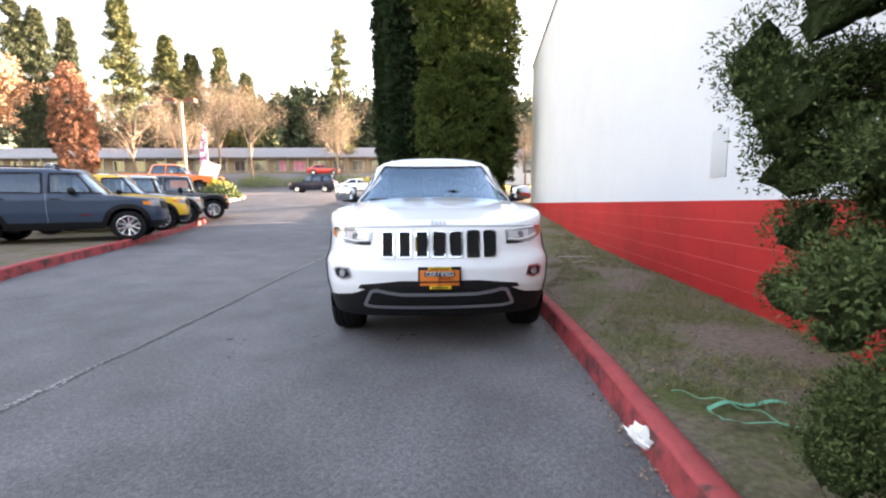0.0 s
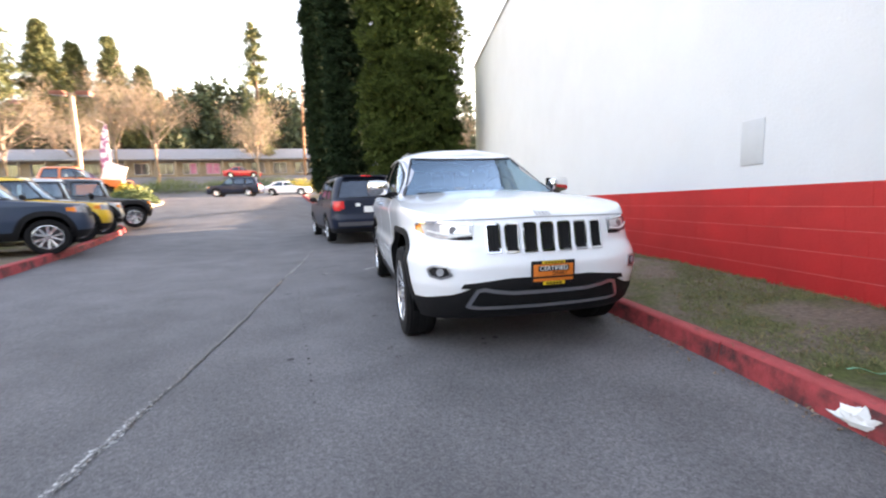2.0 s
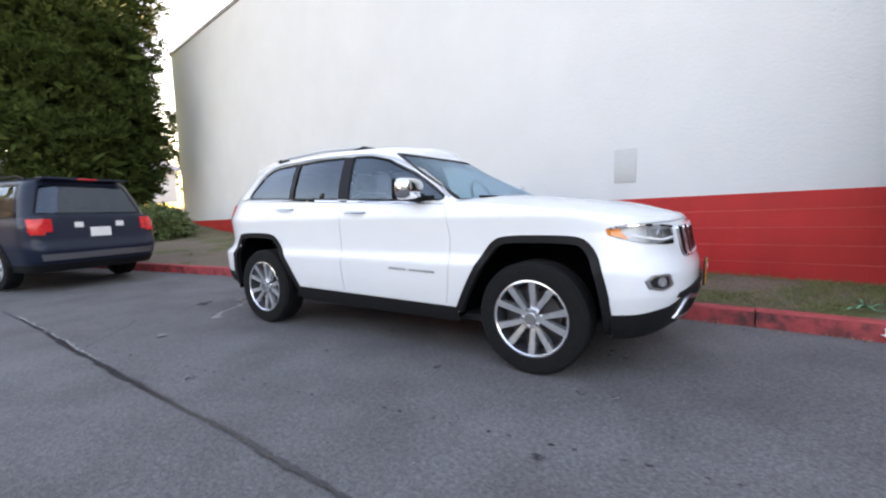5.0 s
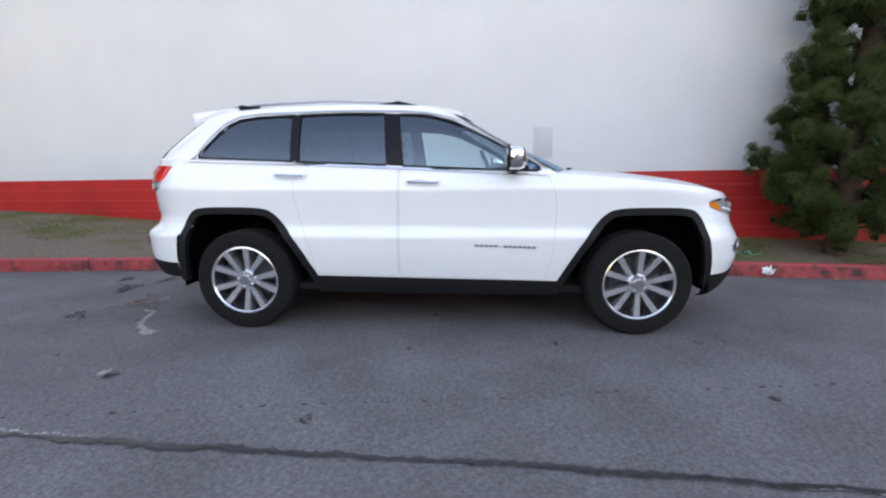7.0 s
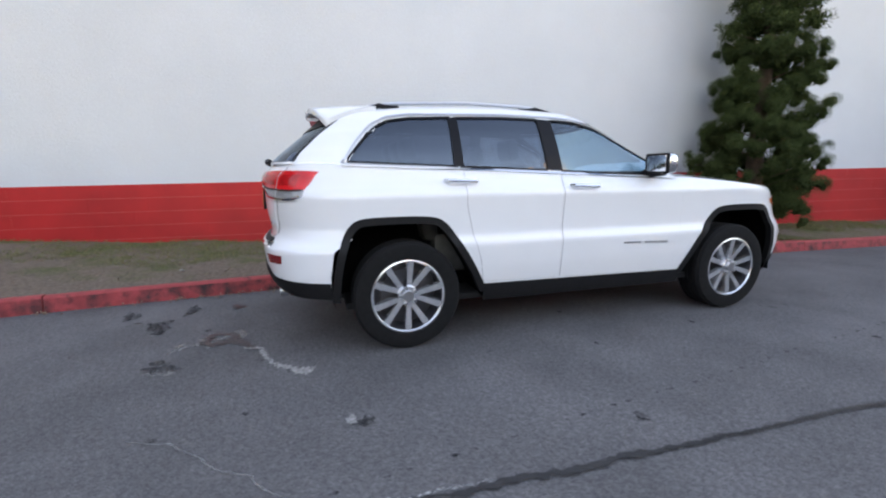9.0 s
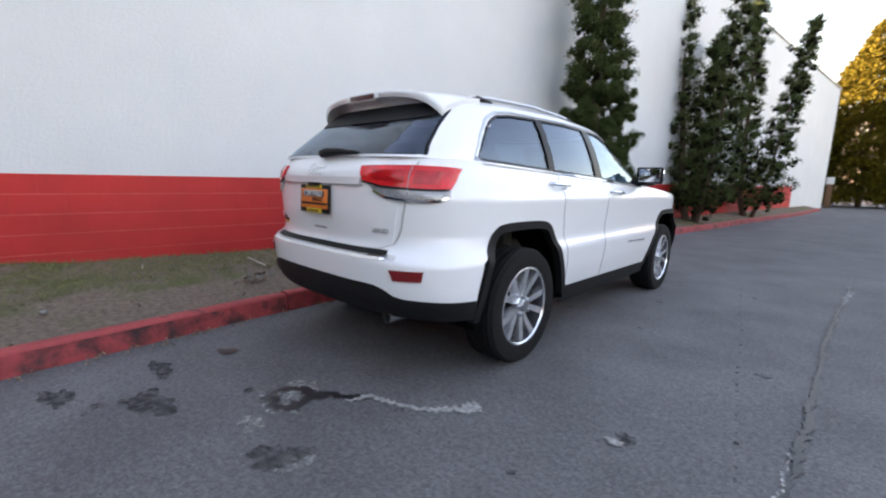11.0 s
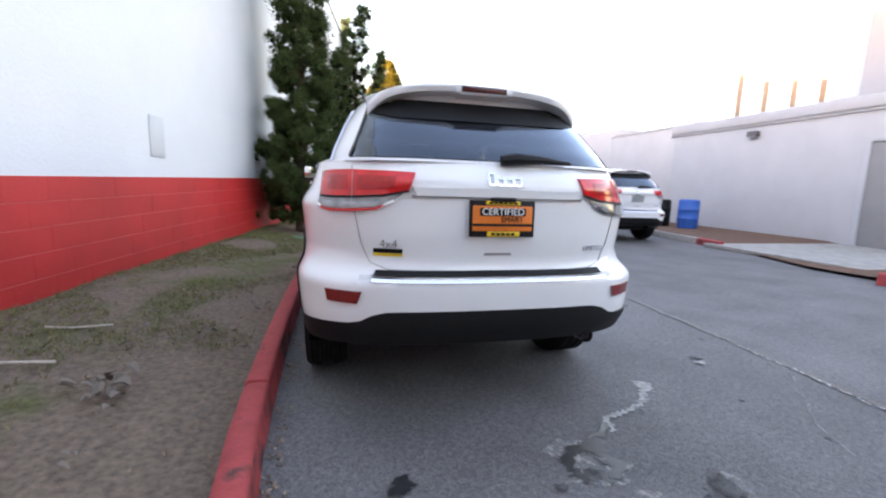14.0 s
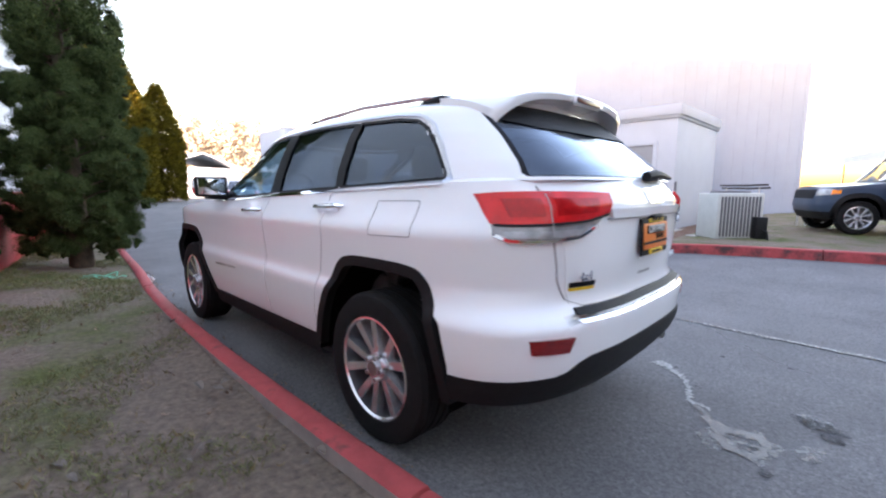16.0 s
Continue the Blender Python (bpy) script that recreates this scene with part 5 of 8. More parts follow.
rows = []
for c in kp:
    x1 = wall_x(c[1]) if c[1] < 16.5 else wall_x(16.5) + (c[1] - 16.5) * 0.3
    row = []
    for t in np.linspace(0, 1, 22):
        x = c[0] + 0.145 + (max(x1, c[0] + 0.4) + 0.05 - c[0] - 0.145) * t
        row.append((x, c[1], strip_z(x, c[1], t)))
    rows.append(row)
strip = lawn("lawn", "patchy moss and bare soil strip between kerb and wall", rows, SOIL)
bare = strip.data.attributes.new("trodden", "FLOAT", "POINT")
worn = []
for c in rows:
    for i, p in enumerate(c):
        along = min(1, max(0, (p[1] + 1.6) / 2.4))
        worn.append(min(1, max(0, along * (1.25 - 2.6 * i / 21 + 0.9 * noise.noise((p[0] * 1.1, p[1] * 0.7, 9))))))
bare.data.foreach_set("value", worn)
rows = []
for y in np.linspace(14, 46, 34):
    x0 = float(np.interp(y, [14, 16.5, 21, 26, 30, 33.5, 36], [-1.3, -2.05, -3.35, -4.15, -4.25, -3.25, 0.2]))
    rows.append([(x0 + (26 - x0) * t ** 1.5, y, G(x0, y) + 0.12 + 0.15 * min(1, t * 3) - (0.3 if y > 37 else 0)) for t in np.linspace(0, 1, 14)])
lawn("lawn", "grass island under the tall cypress trees", rows, SOIL)
# left lots
rows = []
for y in np.linspace(0.3, 13.6, 40):
    x0 = float(np.interp(y, [0.2, 1.3, 3.2, 6.5, 10.2, 12.1, 12.8, 13.6], [-6.08, -6.27, -6.73, -7.55, -8.55, -9.1, -9.55, -10.2]))
    rows.append([(x0 - 14 * t ** 1.4, y, G(x0, y) + 0.115 + 0.02 * noise.noise((x0 - 9 * t, y, 1)) + 0.05 * t) for t in np.linspace(0, 1, 22)])
lawn("lawn", "worn grass verge under the parked cars", rows, SOIL)
rows = []
for y in np.linspace(-21.5, 0.6, 40):
    x0 = float(np.interp(y, [-22, -14, -7, -3.6, 0.0, 0.6], [-9.5, -8.55, -7.95, -7.75, -6.4, -6.15]))
    rows.append([(x0 - 12 * t, y, G(x0, y) + (0.118 if y < -3.6 or y > 0.1 else 0.05)) for t in np.linspace(0, 1, 10)])
lawn("planting_bed", "brown mulch bed along the white building", rows, BARK2)
bm = box(B(), -11.6, -3.75, 0.0, -7.35, -0.25, 0.085, 0.01)
tagged(link("concrete_apron", bm, CONCRETE), "pale concrete apron before the grey door", "pavement", kind="structure")


# ---- the red and white block wall ----
def wm(u, out, z):
    """Point on the wall: along u, out from its face towards the road, up z."""
    p = on_wall(u)
    return Vector((p.x - WD.y * out, p.y + WD.x * out, z))


WM = Matrix(((WD.x, -WD.y, 0, WALL0.x), (WD.y, WD.x, 0, WALL0.y), (0, 0, 1, 0), (0, 0, 0, 1)))   # local x along, y out, z up
U0, U1, UR, ZT = -32.0, 17.6, -24.0, 7.55
band = lambda u: 1.172 - 0.0125 * u
bm = B()
us = np.linspace(U0, U1, 40)
f = [[WM @ Vector((u, 0.0, z)) for z in np.linspace(-0.5, ZT, 12)] for u in us]
b = [[WM @ Vector((u, -0.35, z)) for z in np.linspace(-0.5, ZT, 12)] for u in us]
solid_grid(bm, f, b)
wall = link("wall_east", bm, WHITEWALL)
tagged(wall, "tall white painted block wall with a red base", "wall", kind="structure")
bm = box(B(), U0 - 0.1, -0.42, ZT, U1 + 0.1, 0.05, ZT + 0.10, 0.01, WM)
part("wall_coping", bm, GALV, wall)
# rounded corner return at the far end and the hidden back of the hall
bm = box(B(), U1 - 0.35, -24, -0.5, U1, -0.35, ZT, 0.0, WM)
tagged(link("wall_north", bm, WHITEWALL), "white painted end wall of the hall", "wall", kind="structure")
bm = box(B(), U0, -24, -0.5, U0 + 0.35, -0.35, ZT, 0.0, WM)
tagged(link("wall_south", bm, WHITEWALL), "white painted end wall of the hall", "wall", kind="structure")
bm = box(B(), U0, -24, ZT - 0.3, U1, -0.36, ZT - 0.05, 0.0, WM)
tagged(link("roof", bm, ROOFGREY), "flat grey roof of the hall", "roof", kind="structure")
# red base: backing with worn joints, then the blocks
bm = B()
us = np.linspace(UR, U1 - 0.02, 30)
f = [[WM @ Vector((u, 0.010, z)) for z in (-0.4, 0.2, band(u) - 0.004)] for u in us]
b = [[WM @ Vector((u, 0.002, z)) for z in (-0.4, 0.2, band(u) - 0.004)] for u in us]
part("joint_backing", solid_grid(bm, f, b), REDJOINT, wall)
hatch = box(B(), -0.14, 0.003, 1.40, 0.15, 0.010, 1.86, 0.002, WM @ pose(0, 0, 0, 0, 0, 0))
part("painted_patch", hatch, HATCHPAINT, wall, "grey painted-over patch")


# ---- far buildings on the road's other side ----
def building(name, label, x0, y0, x1, y1, h, z0=-0.3, m=None, material=BUILDWHITE, coping=0.18, lip=0.10):
    t = empty(name, label, "building", m=m)
    part("outer_wall", box(B(), x0, y0, z0, x1, y1, h - coping, 0.01), material, t)
    part("roof_edge", box(B(), x0 - lip, y0 - lip, h - coping, x1 + lip, y1 + lip, h, 0.02), material, t, "pale roof edge moulding")
    part("roof_top", box(B(), x0 + 0.1, y0 + 0.1, h, x1 - 0.1, y1 - 0.1, h + 0.04, 0.0), ROOFGREY, t)
    return t


GX = -11.3
gar = building("garage", "low white garage with a grey steel door", -15.5, -9.5, GX, -0.90, 3.62, coping=0.30)
part("roof_edge", box(B(), -15.7, -9.7, 3.24, GX + 0.05, -0.85, 3.33, 0.02), BUILDWHITE, gar)
door = part("door_panel", box(B(), GX - 0.02, -3.30, 0.05, GX + 0.012, -1.52, 2.52, 0.004), GREYDOOR, gar, "grey steel roll-up door")
for y0, y1, z0, z1 in ((-3.42, -3.30, 0.05, 2.62), (-1.52, -1.40, 0.05, 2.62), (-3.30, -1.52, 2.52, 2.62)):
    part("door_frame", box(B(), GX - 0.01, y0, z0, GX + 0.05, y1, z1, 0.006), BUILDWHITE, gar)
for y in (-6.3,):
    lm = part("wall_light", box(B(), GX, y - 0.16, 2.95, GX + 0.16, y + 0.16, 3.10, 0.02), GREYPLAST, gar, "grey wall pack light")
    part("lens", box(B(), GX + 0.03, y - 0.13, 2.93, GX + 0.17, y + 0.13, 2.96, 0.005), CLEARLENS, lm)
part("downpipe", box(B(), GX - 0.10, -0.91, 0.1, GX - 0.02, -0.85, 1.45, 0.01), GREYPLAST, gar)
rec = building("link_building", "white wall section between the garage and the next hall", -16, -15.0, -12.4, -9.45, 3.9, coping=0.10, lip=0.03)
hall = building("white_hall", "pale painted hall with a wall lamp", -22, -24, -9.0, -20.5, 4.75, coping=0.05, lip=0.02)
lm = part("wall_light", box(B(), -11.5, -20.5, 3.75, -11.0, -20.2, 4.0, 0.03), GREYPLAST, hall, "grey wall pack light")
part("roof_vent", cyl(B(), 0.22, 0.28, 0.35, Matrix.Translation((-11.3, -23, 4.95)), 14), GALV, hall)
part("side_wall_panel", box(B(), -16, -20.5, -0.2, -12.7, -15.0, 4.3, 0.01), BUILDWHITE, hall)

HR, HL = Vector((-19.45, 1.15)), Vector((-13.75, -5.4))
hd = (HL - HR).normalized()
HM = Matrix(((hd.x, hd.y, 0, HR.x), (hd.y, -hd.x, 0, HR.y), (0, 0, 1, 0), (0, 0, 0, 1)))
if HM.to_3x3().determinant() < 0:
    HM = HM @ Matrix.Diagonal((1, 1, 1, 1))
house = empty("tall_hall", "tall pale metal-sided hall", "building")
hw = (HL - HR).length
bn = Vector((-0.70, -0.71, 0))


def hp(u, back, z):
    p = HR + hd * u
    n2 = Vector((hd.y, -hd.x))
    if n2.dot(Vector((-1, -1))) < 0:
        n2 = -n2
    return Vector((p.x + n2.x * back, p.y + n2.y * back, z))


def hbox(u0, b0, z0, u1, b1, z1):
    bm = B()
    f = [[hp(u, b0, z) for z in (z0, z1)] for u in (u0, u1)]
    b = [[hp(u, b1, z) for z in (z0, z1)] for u in (u0, u1)]
    solid_grid(bm, f, b)
    bmesh.ops.recalc_face_normals(bm, faces=bm.faces)
    return bm


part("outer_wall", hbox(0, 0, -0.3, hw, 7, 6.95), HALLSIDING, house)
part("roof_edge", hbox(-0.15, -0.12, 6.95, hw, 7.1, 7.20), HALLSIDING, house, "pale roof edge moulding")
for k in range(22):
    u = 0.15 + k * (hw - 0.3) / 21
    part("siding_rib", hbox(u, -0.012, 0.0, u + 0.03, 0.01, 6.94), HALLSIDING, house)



# ---- plants ----
def blades(rng, centres, radii, k, length, width, up=0.3, out=None, droop=0.0, loose=0.35):
    """Many small pointed leaves in clumps: vertices and triangles pairs as quads."""
    n = len(centres)
    c = np.repeat(centres, k, 0)
    r = np.repeat(np.broadcast_to(radii, (n,)), k)
    d = rng.normal(size=(n * k, 3))
    d /= np.linalg.norm(d, axis=1)[:, None]
    if out is not None:
        d = d * 0.75 + np.repeat(out, k, 0) * 0.75
    d[:, 2] += up
    d /= np.linalg.norm(d, axis=1)[:, None]
    p = c + d * (r * rng.uniform(0.15, 1.0, n * k) ** 0.6)[:, None]
    L = length * rng.uniform(0.6, 1.3, n * k)
    a = rng.normal(size=(n * k, 3))
    dd = d + rng.normal(size=d.shape) * loose
    dd[:, 2] -= droop
    dd /= np.linalg.norm(dd, axis=1)[:, None]
    s = np.cross(dd, a)
    s /= np.linalg.norm(s, axis=1)[:, None] + 1e-9
    s *= (width * rng.uniform(0.6, 1.3, n * k))[:, None]
    v = np.stack([p - dd * L[:, None] * 0.3, p + s, p + dd * L[:, None], p - s], 1).reshape(-1, 3)
    f = np.arange(n * k * 4).reshape(-1, 4)
    return v, f


def trunk_mesh(pts, rads, n=9):
    return tube(B(), pts, rads, n)


def make_tree(name, label, pos, trunk_pts, trunk_r, centres, radii, k, length, width, leaf, seed, limbs=(), up=0.3, out=None, group="", droop=0.0, bark=None, category="tree"):
    t = empty(name, label, category, group, Matrix.Translation(pos))
    bm = trunk_mesh(trunk_pts, trunk_r)
    for a, b, r in limbs:
        a, b = Vector(a), Vector(b)
        mid = (a + b) / 2 + Vector((0, 0, 0.06 * (b - a).length))
        tube(bm, [a, mid, b], [r, r * 0.7, r * 0.25], 5)
    part("trunk", bm, bark or BARK, t, "", 60)
    rng = np.random.default_rng(seed)
    v, f = blades(rng, np.asarray(centres, float), np.asarray(radii, float), k, length, width, up, out, droop)
    arrays("crown", v, f, leaf, t, flat=True)
    return t


def column_crown(rng, h0, h1, rfun, n, lump=0.25):
    """Clump centres over an upright crown; rfun(t) gives its radius."""
    c, o = [], []
    ph = rng.uniform(0, 6.28, 6)
    while len(c) < n:
        t = rng.uniform(0, 1)
        if rng.uniform() > 0.25 + 0.75 * rfun(t) / max(rfun(0.3), 1e-6):
            continue
        a = rng.uniform(0, 2 * math.pi)
        z = h0 + (h1 - h0) * t
        wob = 1 + lump * (math.sin(3 * a + ph[0] + z * 1.1) * 0.45 + math.sin(5 * a + ph[1] - z * 1.9) * 0.35 + math.sin(2 * a + z * 3.1 + ph[2]) * 0.4)
        r = rfun(t) * wob * (rng.uniform(0.72, 1.0) if rng.uniform() < 0.85 else rng.uniform(0.3, 0.8))
        c.append((r * math.cos(a), r * math.sin(a), z))
        o.append((math.cos(a), math.sin(a), 0.2))
    return np.array(c), np.array(o)


def inner(tree, rng, c, rad, k, length, width, leaf):
    """Coarser shaded foliage inside a crown."""
    v, f = blades(rng, c, rad, k, length, width, 0.3)
    arrays("inner_foliage", v, f, leaf, tree, flat=True)


def puffs(tree, rng, c, rad, sub, leaf):
    """Small spiky lumps of packed sprays at the heart of each clump."""
    bm = B()
    bmesh.ops.create_icosphere(bm, subdivisions=sub, radius=1.0)
    bv = np.array([tuple(v.co) for v in bm.verts])
    bf = np.array([[v.index for v in f.verts] for f in bm.faces])
    bm.free()
    n, m = len(c), len(bv)
    k = np.clip(1 + 0.30 * rng.normal(size=(n, m)), 0.45, 1.8) * rad[:, None]
    sq = rng.uniform(0.75, 1.25, (n, 1, 3))
    v = c[:, None, :] + bv[None] * k[:, :, None] * sq
    f = bf[None] + (np.arange(n) * m)[:, None, None]
    arrays("packed_sprays", v.reshape(-1, 3), f.reshape(-1, 3), leaf, tree, flat=True)


def cypress(pos, h, r, leaf, seed, n=1500, k=26, label="tall dense green cypress tree", base=0.3, length=0.26, width=0.045, clump=0.42):
    rng = np.random.default_rng(seed)
    prof = lambda t: r * (min(1, 0.72 + t * 2.2) if t < 0.25 else 1.0) * (1 - max(0, t - 0.55) / 0.47) ** 0.7 if t < 0.995 else 0.08 * r
    c, o = column_crown(rng, base, h, prof, n, 0.22)
    tr = make_tree("cypress_tree", label, pos, [(0, 0, -0.3), (0, 0, h * 0.5), (0, 0, h * 0.93)], [0.22, 0.14, 0.03], c, clump * rng.uniform(0.7, 1.2, n), k, length, width, leaf, seed, up=0.5, out=o, group="tall cypress trees")
    c2 = column_crown(rng, base, h, lambda t: 0.80 * prof(t), 1500, 0.2)[0]
    inner(tr, rng, c2, 0.3, 16, 0.36, 0.10, leaf)
    return tr


cypress((1.95, 15.6, 1.0), 17.0, 2.25, CYPRESS, 11, n=2900, k=46, clump=0.34, length=0.13, width=0.026)
cypress((-0.95, 18.7, 1.3), 19.0, 1.05, CYPRESSDARK, 12, n=1500, k=50, length=0.16, width=0.030, clump=0.32, label="dark green tall narrow cypress tree")
cypress((-2.55, 26.1, 1.7), 23.0, 0.95, CYPRESSDARK, 13, n=1300, k=40, label="dark blue-green far cypress tree", length=0.2, width=0.038, clump=0.36)


def layered(pos, h, r, leaf, seed, stems=1, limb_n=120, per=9, k=60, lean=(0, 0), label="", length=0.085, width=0.014, base=0.35, gap=0.35, size=1.0, girth=0.10):
    """A juniper: stems with stepped, ragged foliage pads at the ends of limbs."""
    rng = np.random.default_rng(seed)
    c, o, limbs, trunk = [], [], [], []
    st = []
    for s in range(stems):
        a = 2 * math.pi * s / max(1, stems) + 0.5
        st.append((0.35 * math.cos(a) * (stems > 1), 0.35 * math.sin(a) * (stems > 1), 0.16 * math.cos(a) * (stems > 1) + lean[0], 0.16 * math.sin(a) * (stems > 1) + lean[1], h * (1 - 0.13 * s)))
    for (x0, y0, lx, ly, hh) in st:
        for j in range(int(limb_n / stems)):
            t = ((j + 0.5) / int(limb_n / stems)) ** 1.2
            z = base + (hh - base) * t + rng.normal() * 0.06
            a = j * 2.39996 + rng.normal() * 0.15
            rad = r * float(np.interp(z, [0, 0.6, 1.1, 1.5, 1.9, 2.4], [0.76, 0.80, 1.00, 0.98, 0.72, 0.76])) * (1 - t) ** 0.5 * (0.55 + 0.5 * rng.uniform() ** 0.6) / (1 + 0.45 * (stems > 1)) + 0.05
            bx, by = x0 + lx * z * 0.5, y0 + ly * z * 0.5
            root = np.array([bx, by, z - 0.10 * rad])
            tip = np.array([bx + rad * math.cos(a), by + rad * math.sin(a), z + 0.22 * rad])
            limbs.append((tuple(root), tuple(root + (tip - root) * 0.8), 0.016))
            for q in range(per):
                s = rng.uniform(gap, 1.0)
                c.append(root * (1 - s) + tip * s + rng.normal(size=3) * np.array([0.09, 0.09, 0.085]) * (0.35 + 0.75 * rad) * size)
                o.append((math.cos(a) * 0.45, math.sin(a) * 0.45, 0.45))
        trunk.append([(x0 * 0.3, y0 * 0.3, -0.2), (x0, y0, 0.6), (x0 + lx * hh * 0.5, y0 + ly * hh * 0.5, hh * 0.97)])
    c, o = np.array(c), np.array(o)
    rad = rng.uniform(0.08, 0.15, len(c)) * size
    near = size < 1.2
    fine = (c[:, 2] < 3.0) & near
    tr = make_tree("juniper_tree", label, pos, trunk[0], [girth * 1.2, girth, 0.012], c[~fine], rad[~fine] * (1.12 if near else 1.0), k, length, width, leaf, seed, limbs, up=0.35, out=o[~fine] * (0.5 if near else 1.0), group="junipers along the wall")
    if near:
        v, f = blades(rng, c[fine], rad[fine] * 0.98, 900, 0.0110, 0.0030, 0.3, o[fine] * 0.5, loose=0.8)
        arrays("lower_crown", v, f, leaf, tr, flat=True)
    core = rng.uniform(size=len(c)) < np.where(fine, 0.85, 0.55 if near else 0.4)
    puffs(tr, rng, c[core] - o[core] * rad[core][:, None] * 0.15, rad[core] * np.where(fine[core], 0.46, 0.36), 2, SPRAYHEART if near else DARKINNER)
    for p in trunk[1:]:
        part("stem", trunk_mesh(p, [0.08, 0.06, 0.01]), BARK, tr)
    return tr


layered((1.50, -4.80, 0.17), 7.6, 1.0, JUNIPER, 21, 1, limb_n=150, per=15, k=70, base=0.25, label="ragged dark green juniper beside the red wall", length=0.045, width=0.0075, gap=0.46, girth=0.13)
layered((0.86, -11.0, 0.24), 7.4, 1.15, JUNIPER, 22, 3, limb_n=190, per=9, k=28, label="many-stemmed green juniper by the wall", length=0.07, width=0.013, size=1.5)
layered((0.08, -16.0, 0.30), 7.8, 1.0, JUNIPER, 23, 2, limb_n=130, per=9, k=28, lean=(-0.10, -0.05), label="leaning thin juniper by the wall", length=0.08, width=0.015, size=1.5)


def hedge_tree(pos, h, r, seed, leaf, label, n=1500):
    rng = np.random.default_rng(seed)
    prof = lambda t: r * (1.0 if t < 0.55 else max(0.03, (1 - (t - 0.55) / 0.46)) ** 0.9)
    c, o = column_crown(rng, 0.1, h, prof, n, 0.10)
    return make_tree("hedge_tree", label, pos, [(0, 0, -0.3), (0, 0, h * 0.9)], [0.2, 0.04], c, 0.5 * rng.uniform(0.7, 1.2, n), 32, 0.20, 0.05, leaf, seed, up=0.4, out=o, group="clipped hedge trees")


hedge_tree((-3.5, -38.5, 0.3), 12.2, 2.7, 31, HEDGE, "broad clipped hedge tree with a sunlit yellow top", 2200)
hedge_tree((-7.3, -41.0, 0.3), 9.6, 1.5, 32, HEDGE, "narrow clipped hedge tree with a sunlit tip", 1300)
hedge_tree((0.8, -38.0, 0.3), 9.0, 2.6, 33, HEDGE, "dark hedge tree beyond the end of the wall", 1300)


def fir(pos, h, r, leaf, seed, label, bare=0.25, n=700, k=16):
    rng = np.random.default_rng(seed)
    c, o, limbs = [], [], []
    for j in range(int(n / 7)):
        t = rng.uniform(0, 1)
        z = h * (bare + (1 - bare) * t)
        a = rng.uniform(0, 6.283)
        rad = r * (1 - t) ** 0.75 * rng.uniform(0.6, 1.15) + 0.2
        for q in range(7):
            s = 0.12 + 0.88 * (q + rng.uniform()) / 7
            c.append((rad * s * math.cos(a) + rng.normal() * 0.25, rad * s * math.sin(a) + rng.normal() * 0.25, z - 0.16 * rad * s + rng.normal() * 0.14))
            o.append((math.cos(a) * 0.8, math.sin(a) * 0.8, -0.1))
    c, o = np.array(c), np.array(o)
    return make_tree("fir_tree", label, pos, [(0, 0, -1), (0, 0, h * 0.5), (0, 0, h)], [0.45, 0.3, 0.03], c, 0.42, k, 0.75, 0.075, leaf, seed, up=0.05, out=o, group="far firs", droop=0.25)


def seat_t0(px, y, z=None):
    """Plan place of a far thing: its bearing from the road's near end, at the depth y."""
    x = -0.1 + ((px - 784) / 750 + 0.04) * (y + 5.48)
    return (x, y, G(x, y) if z is None else z)


for i, (px, y, top, r, bare, leaf) in enumerate(((20, 84, 30, 5.0, 0.12, FIR), (92, 80, 37, 5.6, 0.10, FIR), (125, 82, 36, 4.6, 0.12, FIR), (172, 86, 36, 3.8, 0.15, FIR), (258, 76, 36, 5.2, 0.30, FIRSUNLIT), (330, 82, 31, 5.0, 0.32, FIRSUNLIT), (368, 86, 29, 4.2, 0.35, FIRSUNLIT), (415, 88, 31, 4.4, 0.25, FIRSUNLIT), (456, 92, 27, 3.4, 0.3, FIRSUNLIT), (-40, 82, 34, 5.5, 0.1, FIR), (-95, 78, 33, 5.5, 0.1, FIR))):
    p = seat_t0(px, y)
    fir(p, top - p[2] + 1, r, leaf, 100 + i, "tall fir with warm low sun put into its foliage colour" if leaf is FIRSUNLIT else "tall dark fir behind the low building", bare, n=1500, k=15)
fir(seat_t0(612, 64), 22, 2.4, FIRSUNLIT, 130, "thin tall fir behind the utility pole", 0.15, n=500, k=11)
# far wood: one mass
rng = np.random.default_rng(5)
c, o = [], []
for i in range(270):
    px = rng.uniform(440, 1150) if i < 90 else rng.uniform(470, 690) if i < 170 else rng.uniform(-250, 0) if i < 190 else rng.uniform(90, 500)
    y = rng.uniform(112, 150) if i < 190 else rng.uniform(92, 108)
    x = -0.1 + ((px - 784) / 750 + 0.04) * (y + 5.5)
    h = rng.uniform(14, 25) if i < 190 else rng.uniform(8, 14)
    for j in range(34):
        t = rng.uniform(0, 1)
        a = rng.uniform(0, 6.28)
        rad = 3.6 * (1 - t) ** 0.8 * rng.uniform(0.4, 1) + 0.2
        c.append((x + rad * math.cos(a), y + rad * math.sin(a), G(-30, y) - 2 + h * t))
v, f = blades(rng, np.array(c), 1.3, 12, 1.3, 0.42, 0.1)
tagged(arrays("far_woods", v, f, FIR, flat=True), "dark green conifer woods on the far hillside", "woods", kind="stuff")


